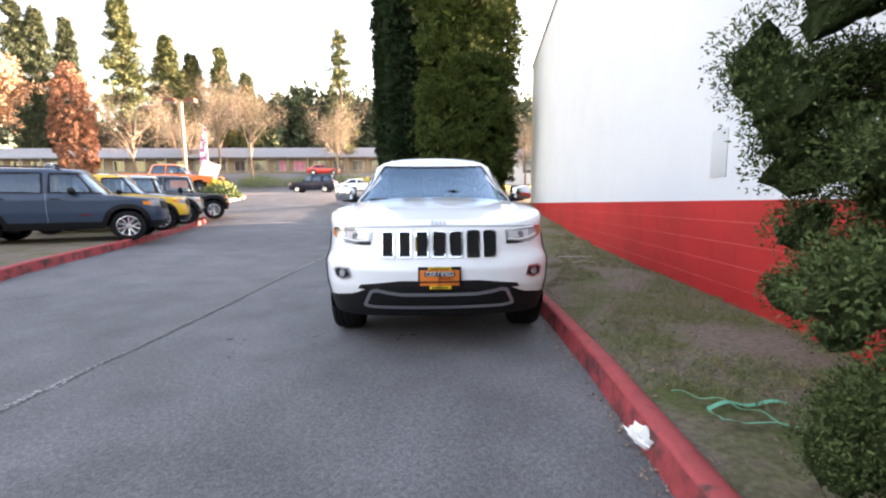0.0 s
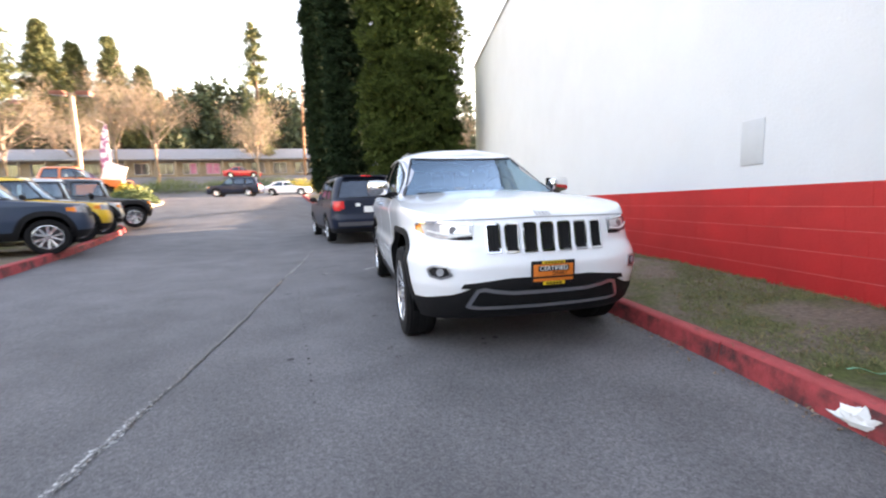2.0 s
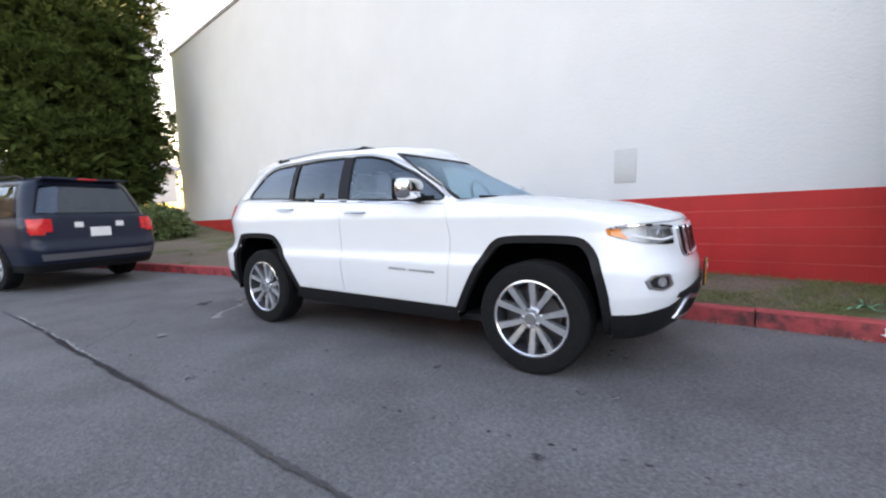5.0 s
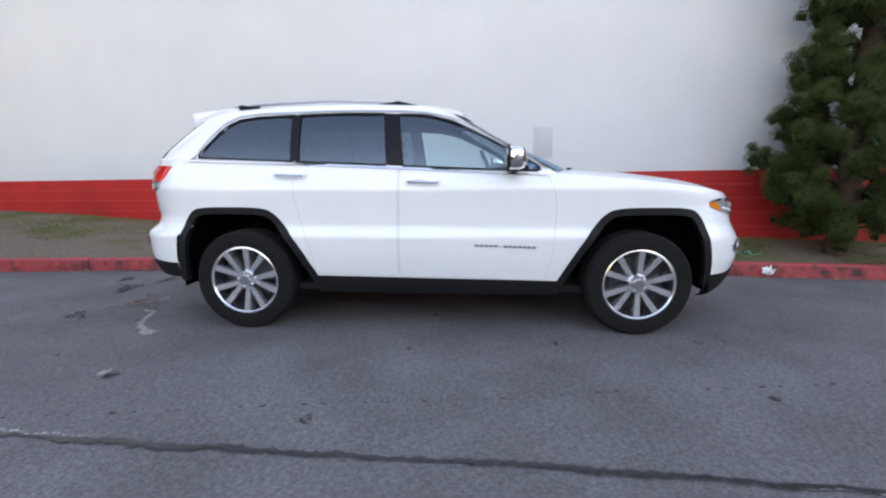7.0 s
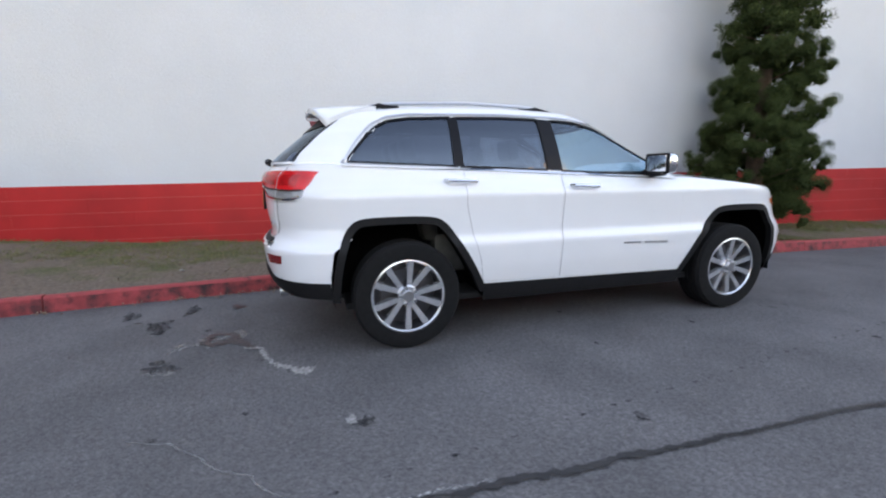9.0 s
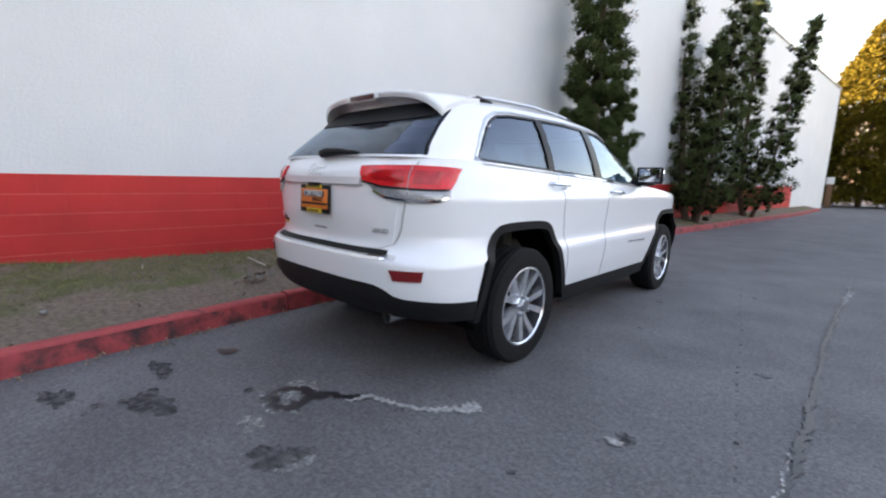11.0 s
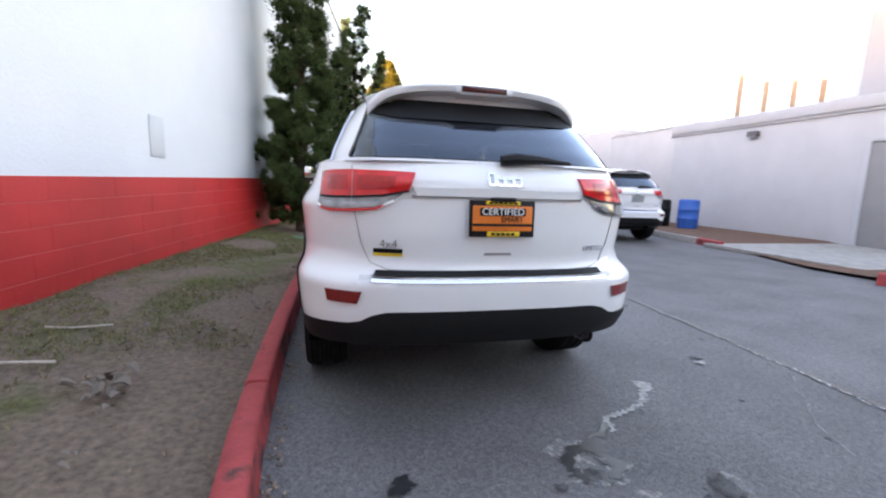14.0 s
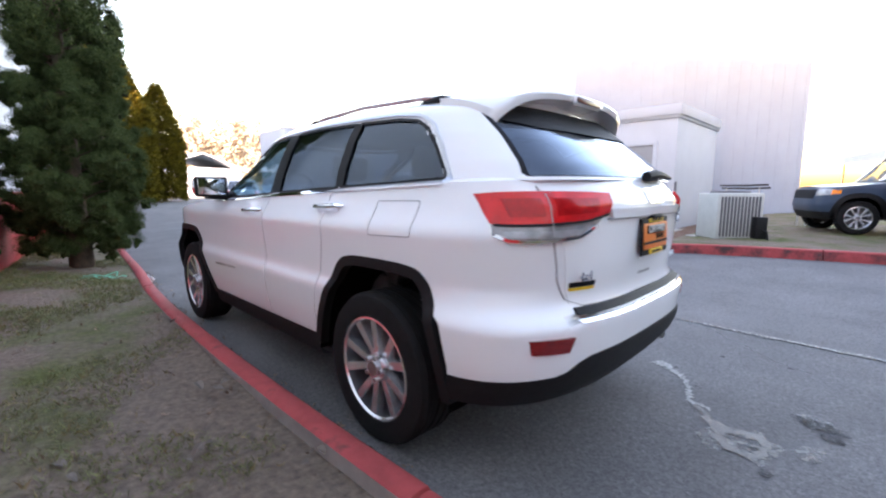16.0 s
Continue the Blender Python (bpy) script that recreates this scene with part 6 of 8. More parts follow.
def bare_tree(pos, h, spread, seed, leaf, label, k=5, leaves=0, first=0.28):
    """A leafless or leafy broad tree: forked limbs ending in twigs."""
    rng = np.random.default_rng(seed)
    t = empty("broadleaf_tree", label, "tree", "trees round the far lot", Matrix.Translation(pos))
    bm = B()
    tips = []
    top = Vector((0, 0, h * first))
    tube(bm, [(0, 0, -0.5), (0, 0, h * first * 0.6), top, (0, 0, h * 0.7)], [0.22, 0.17, 0.14, 0.03], 7)
    for i in range(16):
        a = i * 2.4 + rng.uniform(-0.3, 0.3)
        z0 = h * rng.uniform(first * 0.8, 0.6)
        e = Vector((spread * rng.uniform(0.55, 1) * math.cos(a), spread * rng.uniform(0.55, 1) * math.sin(a), z0 + (h - z0) * rng.uniform(0.35, 0.95)))
        s = Vector((0, 0, z0))
        mid = (s + e) / 2 + Vector((0, 0, 0.1 * h * rng.uniform(-0.2, 0.6)))
        tube(bm, [s, mid, e], [0.07, 0.045, 0.01], 5)
        for j in range(6):
            b0 = s.lerp(e, rng.uniform(0.35, 0.95))
            b1 = b0 + Vector(rng.normal(size=3)) * spread * 0.22 + Vector((0, 0, 0.08 * h))
            tube(bm, [b0, b1], [0.025, 0.006], 4)
            tips.append(b1)
            tips.append(b0.lerp(b1, 0.5))
    part("limb_structure", bm, BARETWIG, t, "", 60)
    c = np.array([tuple(p) for p in tips])
    v, f = blades(rng, c, spread * 0.2, 26 if not leaves else leaves, 0.40 if not leaves else 0.22, 0.018 if not leaves else 0.09, 0.35)
    arrays("twig_growth" if not leaves else "crown", v, f, leaf, t, flat=True)
    return t


bare_tree(seat_t0(262, 50), 11, 5.6, 41, BARETWIG, "bare spreading tree with pale twigs")
bare_tree(seat_t0(457, 50), 13, 5.0, 42, BARETWIG, "bare tree with pale tan twigs")
bare_tree(seat_t0(603, 55), 9.0, 4.6, 43, BARETWIG, "round bare tree with fine tan twigs")
bare_tree(seat_t0(405, 58), 14, 4.4, 44, BARETWIG, "tall bare tree with warm lit twigs")
bare_tree(seat_t0(30, 40), 13.5, 4.3, 45, BLUSH, "broad tree with pale reddish leaves", leaves=60)
bare_tree(seat_t0(355, 62), 9, 4.6, 46, BARETWIG, "low bare tree with pale twigs")
bare_tree(seat_t0(930, 60), 10, 4.6, 47, BARETWIG, "bare tree beyond the end of the wall")
rng = np.random.default_rng(48)
p = seat_t0(170, 43)
c, o = column_crown(rng, 2.2, 13.6, lambda t: 1.9 * math.sin(math.pi * min(1, t * 0.82 + 0.16)) ** 0.7, 700, 0.2)
make_tree("column_tree", "narrow upright tree with rust brown leaves", p, [(0, 0, -0.5), (0, 0, 3), (0, 0, 11)], [0.2, 0.15, 0.03], c, 0.35, 26, 0.22, 0.07, RUST, 48, up=0.3, out=o)


def shrub(pos, rx, ry, rz, seed, leaf, label, n=160, k=40):
    rng = np.random.default_rng(seed)
    d = rng.normal(size=(n, 3))
    d /= np.linalg.norm(d, axis=1)[:, None]
    d[:, 2] = np.abs(d[:, 2])
    c = d * np.array([rx, ry, rz]) * rng.uniform(0.6, 1, (n, 1))
    v, f = blades(rng, c, 0.16 * (rx + ry), k, 0.10, 0.035, 0.3)
    t = empty("shrub", label, "shrub", "shrubs", Matrix.Translation(pos))
    bm = B()
    for i in range(6):
        tube(bm, [(0, 0, -0.1), tuple(c[i] * 0.8)], [0.02, 0.006], 5)
    part("stem", bm, BARK, t)
    arrays("leaves", v, f, leaf, t, flat=True)
    return t


p = (-11.8, 19.6, G(-11.8, 19.6) + 0.05)
shrub(p, 1.0, 0.9, 0.75, 51, SHRUB, "rounded green shrub on the kerbed bed")
shrub((-12.6, 21.0, G(-12.6, 21.0) + 0.05), 0.7, 0.7, 1.0, 52, YELLOWSHRUB, "yellowish shrub beside the orange truck")
shrub((2.6, 12.0, 0.55), 0.9, 0.7, 0.9, 53, SHRUB, "clipped shrub by the wall's far corner")
shrub((-10.6, -20.0, 0.2), 1.6, 0.5, 0.8, 54, SHRUB, "low shrub row at the pale hall")
for i, (x, y) in enumerate(((-26, 47), (-20, 48), (-14, 47.5), (-9, 48), (-5, 46.5), (-1, 46), (4, 47))):
    shrub((x, y, G(x, y)), 3.4, 1.5, 1.0, 60 + i, YELLOWSHRUB if i in (4, 5) else SHRUB, "low spreading shrub on the bank", n=220, k=26)

# grass and litter on the near strip
rng = np.random.default_rng(7)
c = []
while len(c) < 6500:
    y = rng.uniform(-8, 8)
    i = np.argmin(np.abs(kp[:, 1] - y))
    x0, x1 = kp[i, 0] + 0.17, wall_x(y) - 0.03
    t = rng.uniform(0, 1)
    x = x0 + (x1 - x0) * t
    if noise.noise((x * 0.9, y * 0.9, 5)) < 0.02 + 0.35 * (1 - t) - 0.2 and t < 0.9:
        continue
    c.append((x, y, strip_z(x, y, t)))
c = np.array(c)
v, f = blades(rng, c, 0.035, 8, 0.026, 0.0024, 0.9)
tagged(arrays("grass", v, f, GRASS, flat=True), "thin short grass and moss on the strip", "grass", kind="stuff")
v, f = blades(rng, c[::3] + rng.normal(size=c[::3].shape) * np.array([0.1, 0.1, 0.0]), 0.03, 4, 0.035, 0.003, 0.7)
tagged(arrays("dry_grass", v, f, STRAW, flat=True), "dry straw coloured grass on the strip", "grass", kind="stuff")


# ---- other cars ----
def simple_spec(L, W, H, wb, fo, belt, nose, cowlz, cowl, header, rbase, rtop, wheel, wins, sill=0.28, nf=3.2, nr=4.0, **kw):
    """Tables for a plainer car from its main sizes; lengths run from the middle of the wheelbase."""
    yF, yR, h = -wb / 2 - fo, L - wb / 2 - fo, W / 2
    rz = H - 0.06
    bz = smooth_fn([(yF, nose - 0.04), (cowl, belt - 0.02), (0, belt), (yR, belt + 0.03)], 0.12)
    rf = smooth_fn([(header - 0.5, rz - 0.10), (header, rz - 0.03), (header + 0.5, rz), (rtop - 0.4, rz), (rtop + 0.2, rz - 0.05)], 0.12)
    gyf, gyr = [(0, cowl), (1, header)], [(0, rbase), (1, rtop)]
    polys = []
    for y0, y1, gl, first, last in wins:
        lo, hi = belt + 0.035, rz - 0.09
        sl = (header - cowl) * 0.80 if first else 0.02
        sr = (rbase - rtop) * 0.75 if last else 0.02
        polys.append(([(y1, lo + 0.01), (y0, lo)], [(y1 - sr, hi - 0.01), (y0 + sl, hi)], gl))
    d = dict(sill=sill, w=[(sill - 0.05, h * 0.90), (sill + 0.12, h * 0.955), (belt * 0.62, h), (belt - 0.10, h * 0.995), (belt, h * 0.95), (belt + 0.1, h * 0.92)],
             yf=[(sill - 0.05, yF + 0.14), (sill + 0.15, yF + 0.03), (0.60, yF), (nose - 0.08, yF + 0.06), (nose + 0.05, yF + 0.16)],
             yr=[(sill - 0.05, yR - 0.16), (sill + 0.15, yR - 0.03), (0.62, yR), (0.75, yR - 0.05), (belt, yR - 0.07), (belt + 0.1, yR - 0.09)],
             ya=yF + 0.75, yb=yR - 0.55, nf=nf, nr=nr, belt=bz, hood=smooth_fn([(yF, nose), (cowl, cowlz), (cowl + 0.5, cowlz)], 0.12), cowl=cowl + 0.1, crown=0.05,
             roof=rf, gw=[(0, h * 0.93), (0.5, h * 0.85), (0.9, h * 0.75), (1, h * 0.66)], gyf=gyf, gyr=gyr, gya=[(0, cowl + 0.45), (1, header + 0.35)], gyb=[(0, rbase - 0.35), (1, rtop - 0.3)], gnf=3.2, gnr=4.0,
             wind=(h * 0.86, h * 0.66, 0.06, 0.92), back=(h * 0.78, h * 0.62, 0.10, 0.86), windows=polys, axles=(-wb / 2, wb / 2), track=h - 0.13, wheel=wheel,
             cladz=lambda y: np.full_like(np.asarray(y, float), sill + 0.10), ns=64, nl=20, ng=14, ngs=80, trimw=0.036)
    d.update(kw)
    return d


def plain_details(car, q, sp, paint, tail=True):
    side, fr, rr = q["side"], q["fr"], q["rr"]
    h = sp["track"] + 0.13
    nose = sp["yf"][3][0] + 0.08
    bz = float(sp["belt"](1.5))
    for s in (1, -1):
        hl = part("headlight", patch([(s * h * 0.62, nose - 0.20), (s * h * 0.90, nose - 0.18)], [(s * h * 0.62, nose - 0.05), (s * h * 0.90, nose - 0.05)], fr, 0.012, 0.02, 10, 5), CLEARLENS, car, "clear headlight")
        part("side_marker", patch([(s * h * 0.90, nose - 0.17), (s * h * 0.965, nose - 0.15)], [(s * h * 0.90, nose - 0.07), (s * h * 0.965, nose - 0.08)], fr, 0.012, 0.02, 5, 4), AMBER, hl)
        part("tail_light", patch([(s * h * 0.66, bz - 0.22), (s * h * 0.93, bz - 0.22)], [(s * h * 0.66, bz - 0.02), (s * h * 0.92, bz - 0.02)], rr, 0.014, 0.02, 10, 5), REDLENS, car, "red tail light")
        my = sp["cowl"] + 0.45
        x = abs(side(s)(my, bz + 0.02, 0)[0])
        mb = B()
        bmesh.ops.create_icosphere(mb, subdivisions=2, radius=1.0)
        for v in mb.verts:
            v.co = Vector((v.co.x * 0.11, v.co.y * 0.07, v.co.z * 0.085)) + Vector((s * (x + 0.14), my, bz + 0.05))
        tube(mb, [(s * (x - 0.02), my, bz - 0.01), (s * (x + 0.14), my, bz)], 0.025, 6)
        part("mirror", mb, BLACKPLAST, car, "black wing mirror")
        for lo, hi, gl in sp["windows"][:2]:
            y = lo[0][0] - 0.12
            part("door_handle", tube(B(), [side(s, True)(y + 0.09, bz - 0.11, 0.0), side(s, True)(y + 0.07, bz - 0.11, 0.03), side(s, True)(y - 0.07, bz - 0.11, 0.03), side(s, True)(y - 0.09, bz - 0.11, 0.0)], 0.012, 6), BLACKPLAST, car)
            seam = [(lo[0][0] + 0.04, sp["sill"] + 0.12), (lo[0][0] + 0.04, bz - 0.01)]
            part("door_gap", ribbon(seam, 0.008, side(s, True), 0.002, 0.006, 16), SEAM, car)
    part("grille", patch([(-h * 0.55, nose - 0.26), (h * 0.55, nose - 0.26)], [(-h * 0.58, nose - 0.07), (h * 0.58, nose - 0.07)], fr, 0.008, 0.02, 16, 5), BLACK, car, "dark grille")
    part("number_plate", patch([(-0.15, 0.80), (0.15, 0.80)], [(-0.15, 0.95), (0.15, 0.95)], rr, 0.012, 0.01, 4, 4), WHITEPRINT, car, "pale plate with its characters as bars")
    add_cabin(car, sp)


def stand(car, wheel_at, local, theta, z):
    """Set a car so that the wheel at local (x, y) stands at wheel_at."""
    r = Matrix.Rotation(radians(theta), 2) @ Vector(local)
    car.matrix_basis = pose(wheel_at[0] - r.x, wheel_at[1] - r.y, z, 0, 0, theta)


SMALL = simple_spec(4.12, 1.81, 1.69, 2.57, 0.69, 1.07, 0.99, 1.07, -0.88, -0.42, 1.98, 1.80, (0.345, 0.225, 0.22),
                    [(-0.80, 0.10, GLASS, True, False), (0.20, 1.02, TINT, False, False), (1.12, 1.62, TINT, False, True)], sill=0.32, nf=3.6, nr=5, archk=1.06, archw=0.075, rimmat=ALLOY, cladz=lambda y: np.full_like(np.asarray(y, float), 0.46))
small, q = make_car("small_suv", "grey-blue boxy small SUV with black trim on the verge", SMALL, GREYBLUE)
plain_details(small, q, SMALL, GREYBLUE)
for s in (1, -1):
    part("roof_rail", tube(B(), [(s * 0.60, y, float(SMALL["roof"](y)) + dz) for y, dz in ((-0.1, 0.0), (0.05, 0.05), (1.4, 0.05), (1.55, 0.0))], 0.016, 6), BLACKPLAST, small)
part("door_badge", patch([(-0.62, 0.60), (-0.42, 0.60)], [(-0.62, 0.625), (-0.42, 0.625)], q["side"](-1, True), 0.006, 0.006, 4, 3), DEEPRED, small)
small["group"] = "parked cars"
stand(small, (-7.05, 4.75), (-0.80, -1.285), 114, G(-7.5, 4.8) + 0.12)
m3 = pose(0, 0, 0, 0, 0, 24)
r = m3.to_3x3() @ Vector((0.80, -1.285, 0))
second_small = copy_thing(small, pose(-10.05 - r.x, 2.95 - r.y, 0.30, 0, 0, 24))
tagged(second_small, "grey-blue boxy small SUV beside the tent")
ysmall, q = make_car("small_suv", "yellow boxy small SUV with a black roof", SMALL, YELLOW)
plain_details(ysmall, q, SMALL, YELLOW)
part("roof_cover", solid_grid(B(), [[(x, y, float(SMALL["roof"](y)) + 0.012 + 0.05 * (1 - abs(x / 0.6) ** 2.2)) for x in np.linspace(-0.59, 0.59, 11)] for y in np.linspace(-0.25, 1.75, 16)], [[(x, y, float(SMALL["roof"](y)) - 0.01) for x in np.linspace(-0.59, 0.59, 11)] for y in np.linspace(-0.25, 1.75, 16)]), BLACKPAINT, ysmall, "black roof panel")
ysmall["group"] = "parked cars"
stand(ysmall, (-7.95, 7.5), (-0.80, -1.285), 114, G(-8.5, 7.5) + 0.12)

OFFROAD = simple_spec(3.9, 1.82, 1.80, 2.42, 0.62, 1.12, 1.02, 1.08, -0.62, -0.40, 1.88, 1.82, (0.385, 0.235, 0.25),
                      [(-0.50, 0.45, GLASS, True, False), (0.55, 1.75, TINT, False, True)], sill=0.42, nf=7, nr=8, archk=1.10, archw=0.11, rimmat=ALLOY)
for nm, paint, label, at, dz in (("offroad_car", SILVERPAINT, "pale silver off-road car with a black top", (-8.75, 10.1), 0), ("offroad_car", BLACKPAINT, "black off-road car with silver wheels", (-8.9, 12.6), 0)):
    o, q = make_car(nm, label, OFFROAD, paint)
    plain_details(o, q, OFFROAD, paint)
    o["group"] = "parked cars"
    stand(o, at, (-0.78, -1.21), 114, G(-10, at[1]) + 0.06)

TRUCK = simple_spec(5.82, 2.02, 1.95, 3.57, 1.0, 1.28, 1.16, 1.26, -1.15, -0.45, 1.25, 1.05, (0.42, 0.26, 0.28),
                    [(-0.95, 0.10, GLASS, True, False), (0.20, 0.98, TINT, False, True)], sill=0.40, nf=4, nr=8, archk=1.0, archw=0.05, rimmat=DARKALLOY, cladding=False)
o, q = make_car("pickup_truck", "bright orange crew-cab pickup truck on the raised lot", TRUCK, ORANGE)
plain_details(o, q, TRUCK, ORANGE)
o["group"] = "parked cars"
stand(o, (-14.1, 21.8), (-0.88, -1.785), 96, G(-14, 21.8) + 0.10)
wt, q = make_car("pickup_truck", "white pickup truck at the far lot", TRUCK, WHITE)
plain_details(wt, q, TRUCK, WHITE)
p = seat_t0(140, 46)
wt.matrix_basis = pose(p[0], p[1], p[2] + 1.2, 0, 0, 85)
wt["group"] = "parked cars"

FAMILY = simple_spec(4.77, 1.97, 1.80, 2.70, 0.98, 1.10, 0.98, 1.10, -1.10, -0.35, 2.25, 2.02, (0.355, 0.22, 0.23),
                     [(-0.92, 0.08, GLASS, True, False), (0.18, 1.05, TINT, False, False), (1.15, 1.95, TINT, False, True)], sill=0.30, nf=3.0, nr=5, archw=0.03)
o, q = make_car("family_suv", "dark navy family SUV parked along the kerb", FAMILY, NAVYPAINT)
plain_details(o, q, FAMILY, NAVYPAINT)
rr = q["rr"]
for s in (1, -1):
    part("tall_tail_light", patch([(s * 0.74, 0.86), (s * 0.90, 0.86)], [(s * 0.74, 1.10), (s * 0.90, 1.10)], rr, 0.020, 0.02, 8, 6), REDLENS, o, "tall red tail light")
    part("paper_tag", patch([(s * 0.30 - 0.06, 0.955), (s * 0.30 + 0.06, 0.955)], [(s * 0.30 - 0.06, 1.04), (s * 0.30 + 0.06, 1.04)], rr, 0.014, 0.008, 3, 3), WHITEPRINT, o)
    part("roof_rail", tube(B(), [(s * 0.66, y, float(FAMILY["roof"](y)) + dz) for y, dz in ((-0.1, 0.0), (0.05, 0.05), (1.6, 0.05), (1.8, 0.0))], 0.018, 6), BLACKPLAST, o)
part("bumper_step", patch([(-0.80, 0.46), (0.80, 0.46)], [(-0.82, 0.56), (0.82, 0.56)], rr, 0.02, 0.03, 20, 4), GREYPLAST, o, "grey bumper step")
part("roof_visor", box(B(), -0.62, 1.95, 1.72, 0.62, 2.16, 1.76, 0.015), NAVYPAINT, o)
part("high_brake_light", box(B(), -0.14, 2.15, 1.725, 0.14, 2.17, 1.75, 0.004), REDLENS, o)
o["group"] = "parked cars"
fam = o
stand(o, (-1.8, 7.05), (0.86, 1.35), 191, 0.06)

far, q = make_car("far_suv", "white SUV parked beside orange cones", FAMILY, WHITE)
plain_details(far, q, FAMILY, WHITE)
far.matrix_basis = pose(-7.9, -24.2, G(-8, -24), 0, 0, -22)
far["group"] = "parked cars"
p = seat_t0(560, 38)
dk, q = make_car("far_suv", "dark SUV on the far cross road", FAMILY, NAVYPAINT)
plain_details(dk, q, FAMILY, NAVYPAINT)
dk.matrix_basis = pose(p[0], p[1], p[2], 0, 0, -90)
SEDAN = simple_spec(4.7, 1.82, 1.44, 2.75, 0.95, 0.92, 0.78, 0.92, -0.95, -0.15, 1.90, 1.15, (0.325, 0.21, 0.21),
                    [(-0.75, 0.25, GLASS, True, False), (0.35, 1.45, TINT, False, True)], sill=0.24, nf=2.8, nr=3.5, cladding=False)
sd, q = make_car("sedan", "white sedan on the far cross road", SEDAN, WHITE)
plain_details(sd, q, SEDAN, WHITE)
sd.matrix_basis = pose(-7.0, 40.7, G(-7, 40.7), 0, 0, 88)
rd, q = make_car("sedan", "red sedan at the low building", SEDAN, REDPAINT)
plain_details(rd, q, SEDAN, REDPAINT)
p = seat_t0(580, 56)
rd.matrix_basis = pose(p[0], p[1], G(p[0], p[1]), 0, 0, 95)

suv2 = copy_thing(suv, pose(-6.1, -6.7, 0.0, 0, 0, -4))
tagged(suv2, "white SUV parked at the opposite kerb by the bins")
for ch in list(suv2.children):
    if ch.name.startswith("dealer_plate"):
        for o in list(ch.children_recursive) + [ch]:
            bpy.data.objects.remove(o)
part("number_plate", patch([(-0.15, 0.955), (0.15, 0.955)], [(-0.15, 1.11), (0.15, 1.11)], suv_q["rr"], 0.02, 0.01, 4, 4), SILVERPAINT, suv2, "pale plate without readable characters")


# ---- street furniture and far things ----
def lamp_post(pos, h, label):
    t = empty("street_lamp", label, "street lamp", m=Matrix.Translation(pos))
    part("pole", box(B(), -0.10, -0.10, -0.3, 0.10, 0.10, h, 0.02), POLETAN, t)
    part("base", cyl(B(), 0.30, 0.30, 0.8, Matrix.Translation((0, 0, 0.2)), 20), CONCRETE, t)
    part("cross_arm", box(B(), -0.9, -0.05, h - 0.12, 0.9, 0.05, h - 0.02, 0.01), POLETAN, t)
    for s in (1, -1):
        hd_ = part("lamp_head", box(B(), s * 0.75 - 0.38, -0.28, h - 0.16, s * 0.75 + 0.38, 0.28, h + 0.10, 0.03), BROWNWALL, t, "brown box lamp head")
        part("lens", box(B(), s * 0.75 - 0.30, -0.22, h - 0.18, s * 0.75 + 0.30, 0.22, h - 0.155, 0.004), CLEARLENS, hd_)
    return t


lamp_post((-18.4, 28.2, G(-18.4, 28.2)), 7.0, "tan lamp post with two box heads")
t = empty("utility_pole", "bare wooden utility pole at the road bend", "utility pole", m=Matrix.Translation((-6.7, 58.2, G(-6.7, 58))))
part("pole", tube(B(), [(0, 0, -0.5), (0.1, 0, 6), (0.25, 0, 12.5)], [0.20, 0.17, 0.14], 12), WOOD, t)
part("cross_arm", box(B(), -1.2, -0.06, 11.3, 1.4, 0.06, 11.45, 0.01), WOOD, t)
t = empty("feather_flag", "red, white and blue feather flag in the lot", "flag", m=Matrix.Translation((-15.6, 26.0, G(-15.6, 26))))
part("pole", tube(B(), [(0, 0, 0), (0, 0, 4.2), (-0.15, 0, 4.8), (-0.5, 0, 4.95)], 0.025, 6), GALV, t)
part("cloth", solid_grid(B(), [[(0.02 - (0.10 + 0.45 * math.sin(math.pi * min(1, 0.25 + s * 0.7))) * k, 0.05 * math.sin(5 * s + 2 * k), 1.0 + 3.7 * s) for k in (0, 0.35, 0.7, 1.0)] for s in np.linspace(0, 1, 12)], [[(0.02 - (0.10 + 0.45 * math.sin(math.pi * min(1, 0.25 + s * 0.7))) * k, 0.006 + 0.05 * math.sin(5 * s + 2 * k), 1.0 + 3.7 * s) for k in (0, 0.35, 0.7, 1.0)] for s in np.linspace(0, 1, 12)]), FLAGRED, t)
t = empty("sale_board", "white tilted display board beside the truck", "sign", m=pose(-15.2, 24.0, G(-15, 24), 0, 0, 8))
part("board", box(B(), -0.55, -0.03, 1.1, 0.55, 0.03, 2.3, 0.01, pose(0, 0, 0, 0, 20, 0)), WHITEPRINT, t)
part("stand", tube(B(), [(-0.4, 0, 0), (-0.2, 0, 1.2)], 0.03, 6), GALV, t)

# long low building with its posts and windows
lowb = empty("low_building", "long low building with a grey roof and tan walls", "building", m=pose(-34, 62, G(-34, 62) - 0.2, 0, 0, 0))
part("outer_wall", box(B(), -52, 0, -1.0, 27, 8, 2.6, 0.02), TANWALL, lowb)
part("roof", solid_grid(B(), [[(x, y, z) for y, z in ((-1.6, 2.55), (4, 4.5), (9, 2.7))] for x in np.linspace(-53, 28, 12)], [[(x, y, z - 0.18) for y, z in ((-1.6, 2.55), (4, 4.5), (9, 2.7))] for x in np.linspace(-53, 28, 12)]), ROOFGREY, lowb, "grey shingle roof")
PINKPANE = mat("pink_poster", (0.55, 0.22, 0.36), 0.6, var=0.3, scale=1.5)
